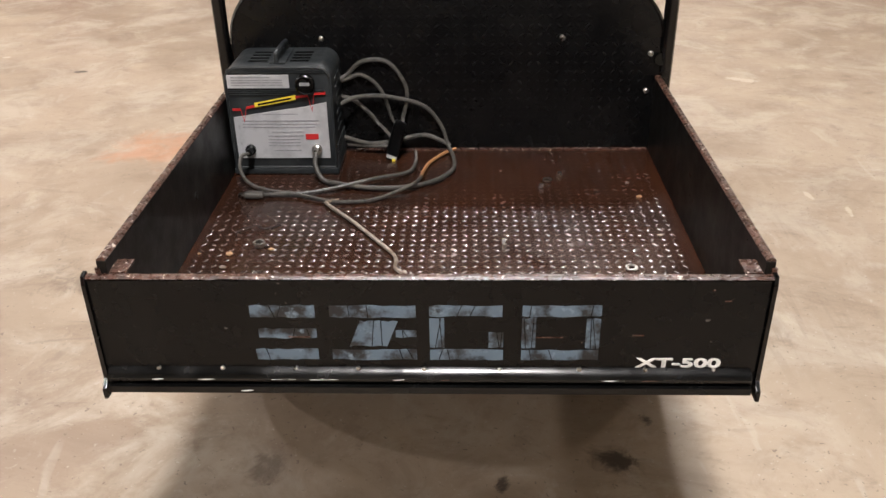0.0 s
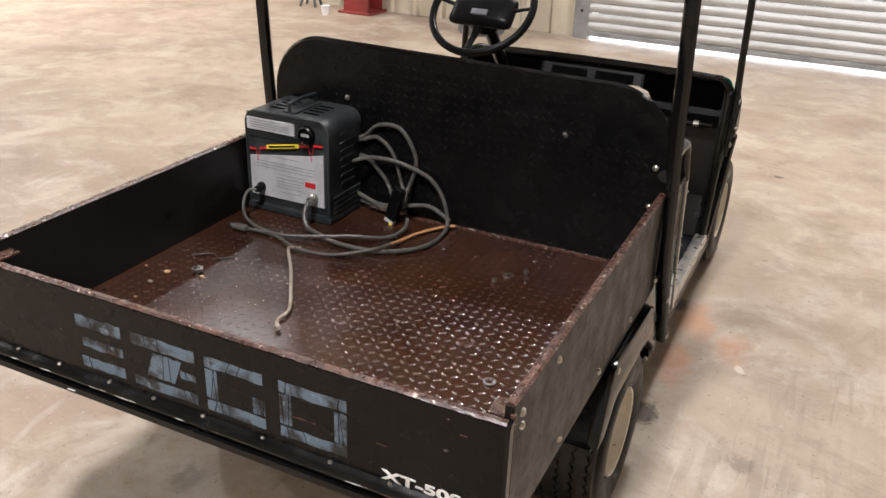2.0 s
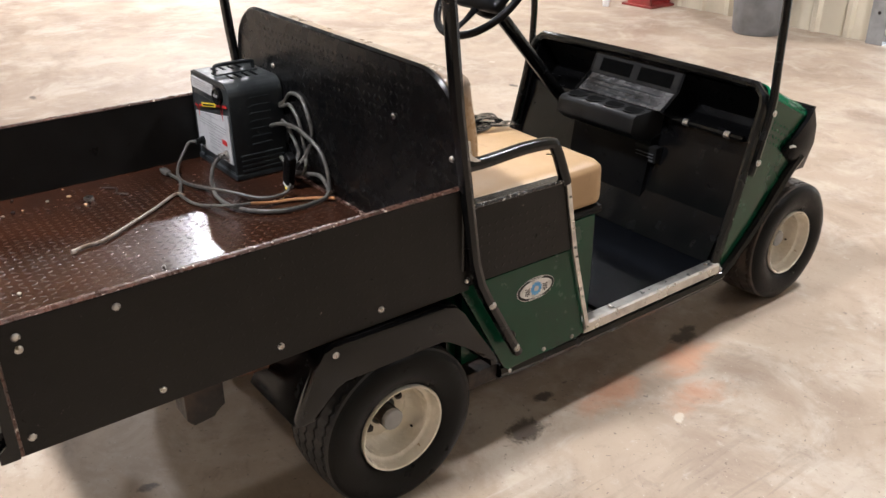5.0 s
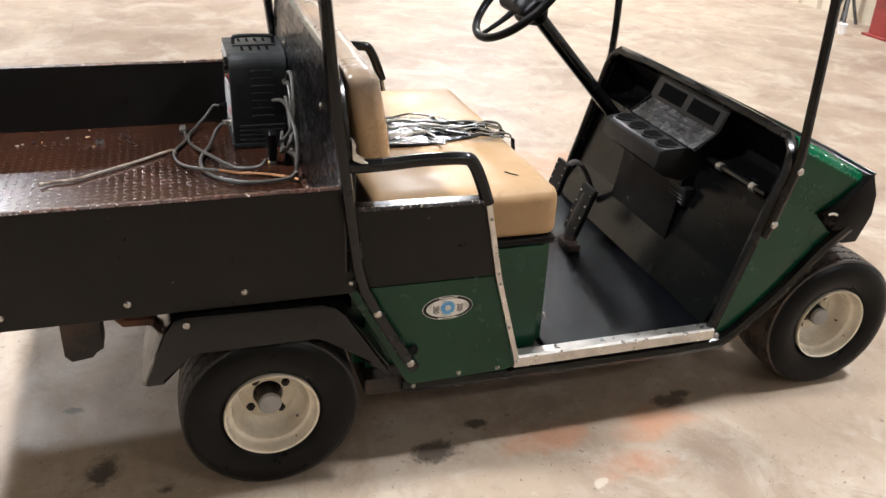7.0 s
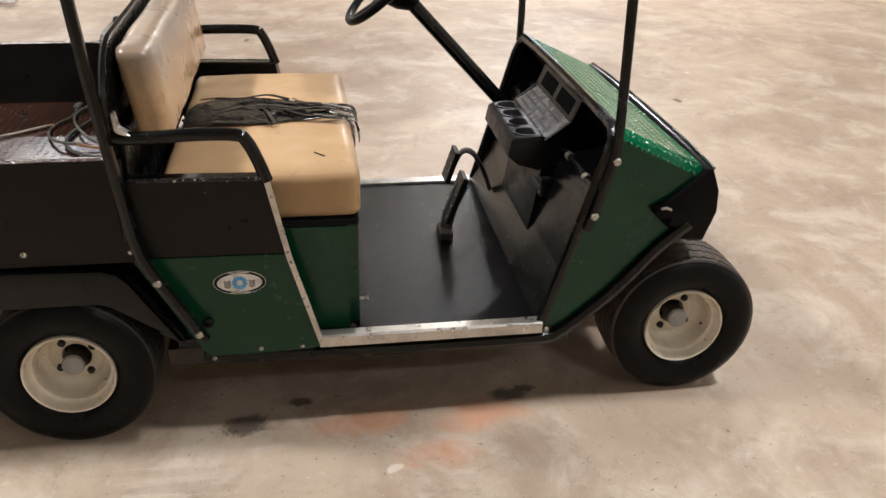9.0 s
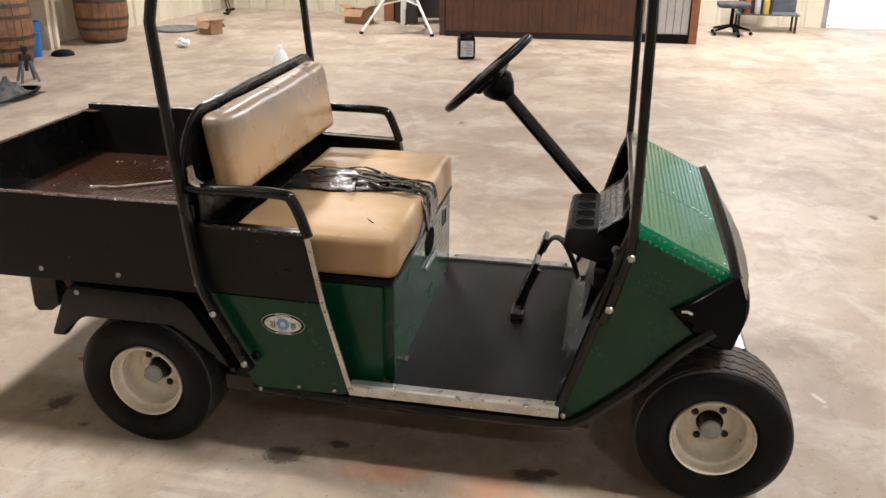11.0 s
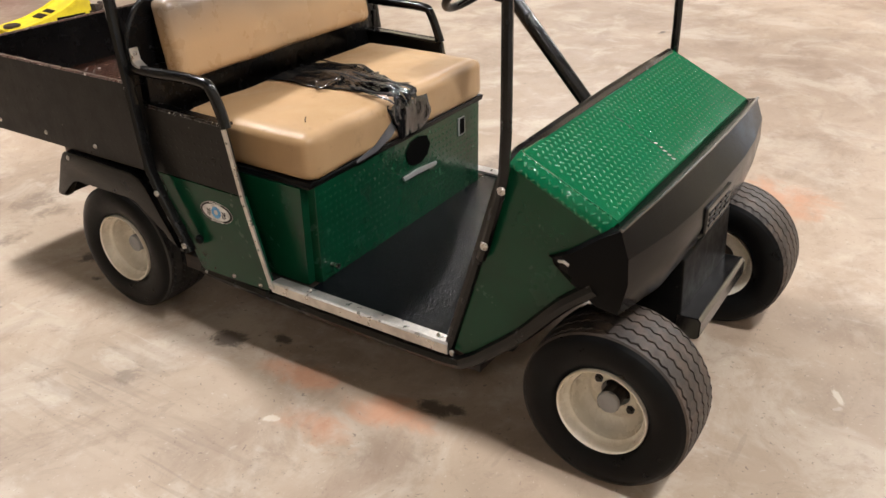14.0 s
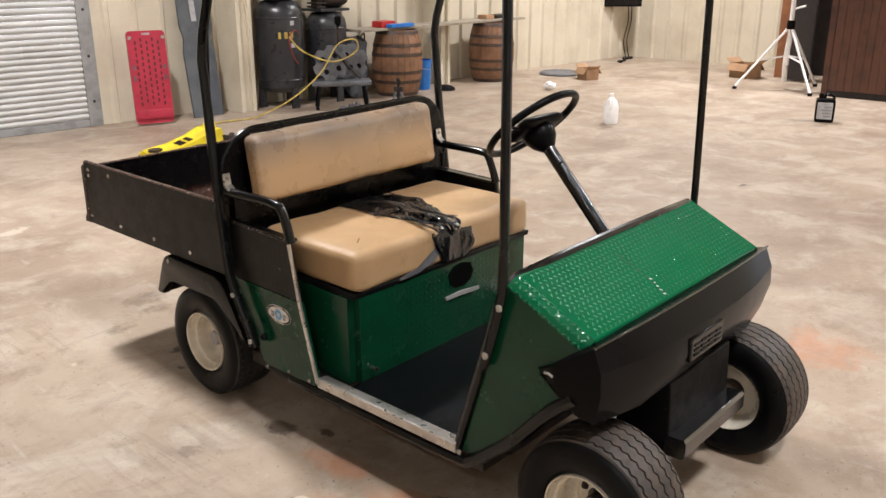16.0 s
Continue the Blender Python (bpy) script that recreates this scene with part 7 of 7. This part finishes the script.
def tripod():
    root = thing("light_tripod", (-9.05, -0.6, 0), "white folding tripod stand with splayed legs", "tripod")
    hub = Vector((-9.05, -0.6, 0.82))
    feet = [Vector((-8.78, -1.14, 0.02)), Vector((-8.78, -0.16, 0.02)), Vector((-9.7, -0.42, 0.02))]
    for f in feet:
        bm = bmesh.new()
        sweep(bm, [hub, f], 0.016, 8)
        leg = part("leg", bm, milk_white, root)
        bm = bmesh.new()
        sweep(bm, [f + (hub - f) * 0.02, f - Vector((0, 0, 0.02))], 0.028, 8)
        part("foot", bm, rubber, leg)
        bm = bmesh.new()
        sweep(bm, [hub - Vector((0, 0, 0.38)), f + (hub - f) * 0.45], 0.012, 6)
        part("spreader", bm, milk_white, root)
    bm = bmesh.new()
    sweep(bm, [hub - Vector((0, 0, 0.5)), hub + Vector((0, 0, 1.3))], 0.028, 10)
    part("mast", bm, milk_white, root)
    bm = bmesh.new()
    sweep(bm, [hub - Vector((0, 0, 0.05)), hub + Vector((0, 0, 0.06))], 0.05, 10)
    part("collar", bm, black_plastic, root)
    bm = bmesh.new()
    sweep(bm, [hub + Vector((0, 0.03, 0.2)), hub + Vector((0.02, 0.16, 0.24))], 0.014, 6)
    part("lever", bm, milk_white, root)
    bm = bmesh.new()
    sweep(bm, glide([hub + Vector((-0.02, 0, -0.1)), hub + Vector((-0.05, -0.03, -0.45)), hub + Vector((-0.16, -0.06, -0.72))], 4), 0.034, 6)
    part("hanging_cloth", bm, milk_white, root, smooth=True)


tripod()


def panel_bar():
    """A brown boarded counter front with a short silver sheet end between orange posts."""
    root = thing("boarded_counter", (-9.0, 1.3, 0), "tall brown boarded counter with a silver sheet end", "counter")
    y = 0.0
    while y < 2.44:
        bm = bmesh.new()
        x = -8.9 - 0.055 * y
        box(bm, x - 0.05, x, y, y + 0.089, 0.08, 2.3, 0.003)
        part("board", bm, brown_panel, root)
        y += 0.091
    bm = bmesh.new()
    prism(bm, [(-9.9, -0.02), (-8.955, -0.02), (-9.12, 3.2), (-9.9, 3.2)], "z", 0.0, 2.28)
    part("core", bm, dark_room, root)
    bm = bmesh.new()
    prism(bm, [(-8.99, -0.02), (-8.93, -0.02), (-9.075, 2.54), (-9.13, 2.54)], "z", 0.0, 0.078)
    part("base_strip", bm, dark_room, root)
    for k in range(6):
        bm = bmesh.new()
        y0 = 2.575 + 0.0955 * k
        box(bm, -9.1, -9.05, y0, y0 + 0.09, 0.11, 2.3, 0.008)
        part("sheet_rib", bm, sheet_silver, root)
    bm = bmesh.new()
    box(bm, -9.1, -9.02, 2.56, 3.15, 0, 0.108, 0.005)
    part("base_strip", bm, rubber, root)
    bm = bmesh.new()
    box(bm, -9.1, -9.02, 2.505, 2.568, 0.11, 2.3, 0.006)
    part("corner_post", bm, wood_orange, root)
    bm = bmesh.new()
    box(bm, -9.1, -9.0, 3.16, 3.26, 0, 2.3, 0.008)
    part("corner_post", bm, wood_orange, root)
    bm = bmesh.new()
    box(bm, -9.9, -8.96, -0.1, -0.025, 0, 2.3, 0.006)
    part("end_panel", bm, brown_panel, root)


panel_bar()

# near-black boards paint the darkness of the doorway between post and counter
doorway = thing("dark_cabinet", (-10.4, -0.6, 0), "dark doorway beside an orange wooden post, its shade painted on near-black boards", "cabinet")
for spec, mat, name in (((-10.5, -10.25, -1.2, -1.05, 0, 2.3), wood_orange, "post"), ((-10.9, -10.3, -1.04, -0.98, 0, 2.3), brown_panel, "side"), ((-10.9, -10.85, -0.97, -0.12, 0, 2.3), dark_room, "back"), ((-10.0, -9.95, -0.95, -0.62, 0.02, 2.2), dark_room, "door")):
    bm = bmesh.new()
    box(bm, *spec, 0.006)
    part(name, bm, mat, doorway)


def office_chair(x, y):
    root = thing("office_chair", (x, y, 0), "black office chair on a base with five wheeled arms", "chair")
    for k in range(5):
        a = 2 * math.pi * k / 5 + 0.3
        c, s = math.cos(a), math.sin(a)
        bm = bmesh.new()
        sweep(bm, [(x, y, 0.15), (x + 0.3 * c, y + 0.3 * s, 0.08)], [0.03, 0.018], 6)
        arm = part("arm", bm, black_plastic, root)
        bm = bmesh.new()
        lathe(bm, [(0.028, -0.025), (0.028, 0.025)], (x + 0.31 * c, y + 0.31 * s, 0.029), "x", 10)
        part("caster", bm, rubber, arm)
    bm = bmesh.new()
    sweep(bm, [(x, y, 0.12), (x, y, 0.42)], 0.028, 8)
    part("gas_lift", bm, black_plastic, root)
    bm = bmesh.new()
    pad(bm, x - 0.24, x + 0.24, y - 0.24, y + 0.24, 0.42, 0.5, 0.03, 0.01, 6)
    part("seat", bm, cloth_dark, root, smooth=True)
    return root


settle(office_chair(-12.9, 4.1), -10.1, 3.8, 0.88)
cart2 = thing("supply_shelf", (-13.6, 4.6, 0), "low dark shelf with bottles and tubs on it", "shelf")
for spec, mat, name in (((-13.85, -13.4, 4.2, 5.2, 0.28, 0.31), machine_grey, "shelf_board"), ((-13.85, -13.4, 4.25, 4.75, 0.31, 1.3), dark_room, "case"), ((-13.85, -13.82, 4.8, 5.2, 0.31, 1.0), board_slate, "back")):
    bm = bmesh.new()
    box(bm, *spec, 0.006)
    part(name, bm, mat, cart2)
for y in (4.24, 5.16):
    for x in (-13.8, -13.45):
        bm = bmesh.new()
        sweep(bm, [(x, y, 0), (x, y, 0.29)], 0.022, 6)
        part("leg", bm, dark_metal, cart2)
settle(cart2, -10.62, 4.25, 0.84)
for y, mat in ((4.34, wood_orange), (4.5, paper_white), (4.64, hose_yellow)):
    tub = thing("spray_bottle", (-13.36, y, 0.31), "small coloured bottle standing on the low shelf", "bottle", "shelf bottles")
    bm = bmesh.new()
    lathe(bm, [(0.045, 0.31), (0.05, 0.33), (0.05, 0.52), (0.03, 0.58), (0.018, 0.6), (0.018, 0.66)], (-13.36, y, 0), "z", 12)
    part("body", bm, mat, tub, smooth=True)
    bm = bmesh.new()
    lathe(bm, [(0.022, 0.66), (0.022, 0.7)], (-13.36, y, 0), "z", 10)
    part("cap", bm, black_plastic, tub)
    settle(tub, -10.62 + 0.84 * 0.24, 4.25 + 0.84 * (y - 4.6), 0.84)

screen = thing("television", (-10.9, -3.95, 1.2), "black flat television on the corner wall with hanging cables", "television")
m = pose(-10.72, -4.08, 1.15, 0, 0, -48) @ Matrix.Scale(0.8, 4)
bm = bmesh.new()
box(bm, -0.47, 0.47, -0.03, 0.03, -0.37, 0.37, 0.01, m)
part("cabinet", bm, black_plastic, screen)
bm = bmesh.new()
box(bm, -0.45, 0.45, 0.0305, 0.033, -0.34, 0.34, 0, m)
part("panel", bm, black_gloss, screen)
bm = bmesh.new()
box(bm, -0.1, 0.1, -0.42, -0.031, -0.1, 0.1, 0.01, m)
part("wall_bracket", bm, dark_metal, screen)
for dx in (0.0, 0.1):
    bm = bmesh.new()
    sweep(bm, glide([(-11.0 + dx, -4.0, 0.95), (-11.05 + dx, -4.02, 0.6), (-11.0 + dx, -4.05, 0.3), (-10.98 + dx, -3.98, 0.02)], 4), 0.008, 6)
    part("cable", bm, black_plastic, screen, smooth=True)
strip = thing("power_strip", (-10.9, -3.9, 0), "black power strip with cable tangle on the floor", "power strip")
bm = bmesh.new()
box(bm, -11.0, -10.75, -3.97, -3.91, 0, 0.035, 0.01)
part("body", bm, black_plastic, strip)
bm = bmesh.new()
sweep(bm, glide([(-10.76, -3.93, 0.02), (-10.55, -3.8, 0.015), (-10.4, -3.84, 0.015), (-10.3, -3.72, 0.015)], 4), 0.014, 6)
part("cable", bm, black_plastic, strip)

# west door and its frame
west_door = thing("door_3", (WEST, 5.9, 0), "white side door standing open to the daylight", "door", kind="structure")
for spec in ((WEST - 0.1, WEST + 0.04, 5.23, 5.3, 0, 2.34), (WEST - 0.1, WEST + 0.04, 6.55, 6.62, 0, 2.34), (WEST - 0.1, WEST + 0.04, 5.3, 6.55, 2.3, 2.36)):
    bm = bmesh.new()
    box(bm, *spec, 0.005)
    part("frame", bm, frame_grey, west_door)
# white strip paints the bright line of daylight at the doorway's foot
bm = bmesh.new()
box(bm, WEST - 0.1, WEST + 0.02, 5.31, 6.54, 0.0, 0.025, 0.005)
part("threshold", bm, milk_white, west_door)

# ---- along the north wall ----
dustbin = thing("dustbin", (-2.28, 6.48, 0), "dented grey plastic dustbin beside the roller door", "dustbin")
bm = bmesh.new()
lathe(bm, [(0.0, 0.0), (0.2, 0.0), (0.215, 0.02), (0.27, 0.86), (0.285, 0.865), (0.285, 0.9), (0.262, 0.9), (0.2, 0.03), (0.0, 0.03)], (-2.28, 6.48, 0), "z", 28, close=False)
part("tub", bm, bin_grey, dustbin, smooth=True)
for s in (-1, 1):
    bm = bmesh.new()
    sweep(bm, glide([(-2.28 + s * 0.27, 6.4, 0.8), (-2.28 + s * 0.32, 6.43, 0.76), (-2.28 + s * 0.32, 6.53, 0.76), (-2.28 + s * 0.27, 6.56, 0.8)], 3), 0.014, 6)
    part("grip", bm, bin_grey, dustbin)

column = thing("steel_column", (-3.71, 6.6, 0), "dark red painted steel building column", "column", kind="structure")
for spec in ((-3.85, -3.57, 6.45, 6.48, 0, ROOF), (-3.85, -3.57, 6.72, 6.75, 0, ROOF), (-3.725, -3.695, 6.48, 6.72, 0, ROOF), (-3.9, -3.52, 6.42, 6.78, 0, 0.02)):
    bm = bmesh.new()
    box(bm, *spec, 0.003)
    part("flange", bm, post_red, column)
column.location.y += 0.14

ball = thing("white_cup", (-3.92, 6.36, 0), "small white paper cup on the floor", "cup")
bm = bmesh.new()
lathe(bm, [(0.03, 0), (0.042, 0.09), (0.045, 0.092), (0.04, 0.088)], (-3.92, 6.36, 0), "z", 14)
part("cup", bm, milk_white, ball, smooth=True)
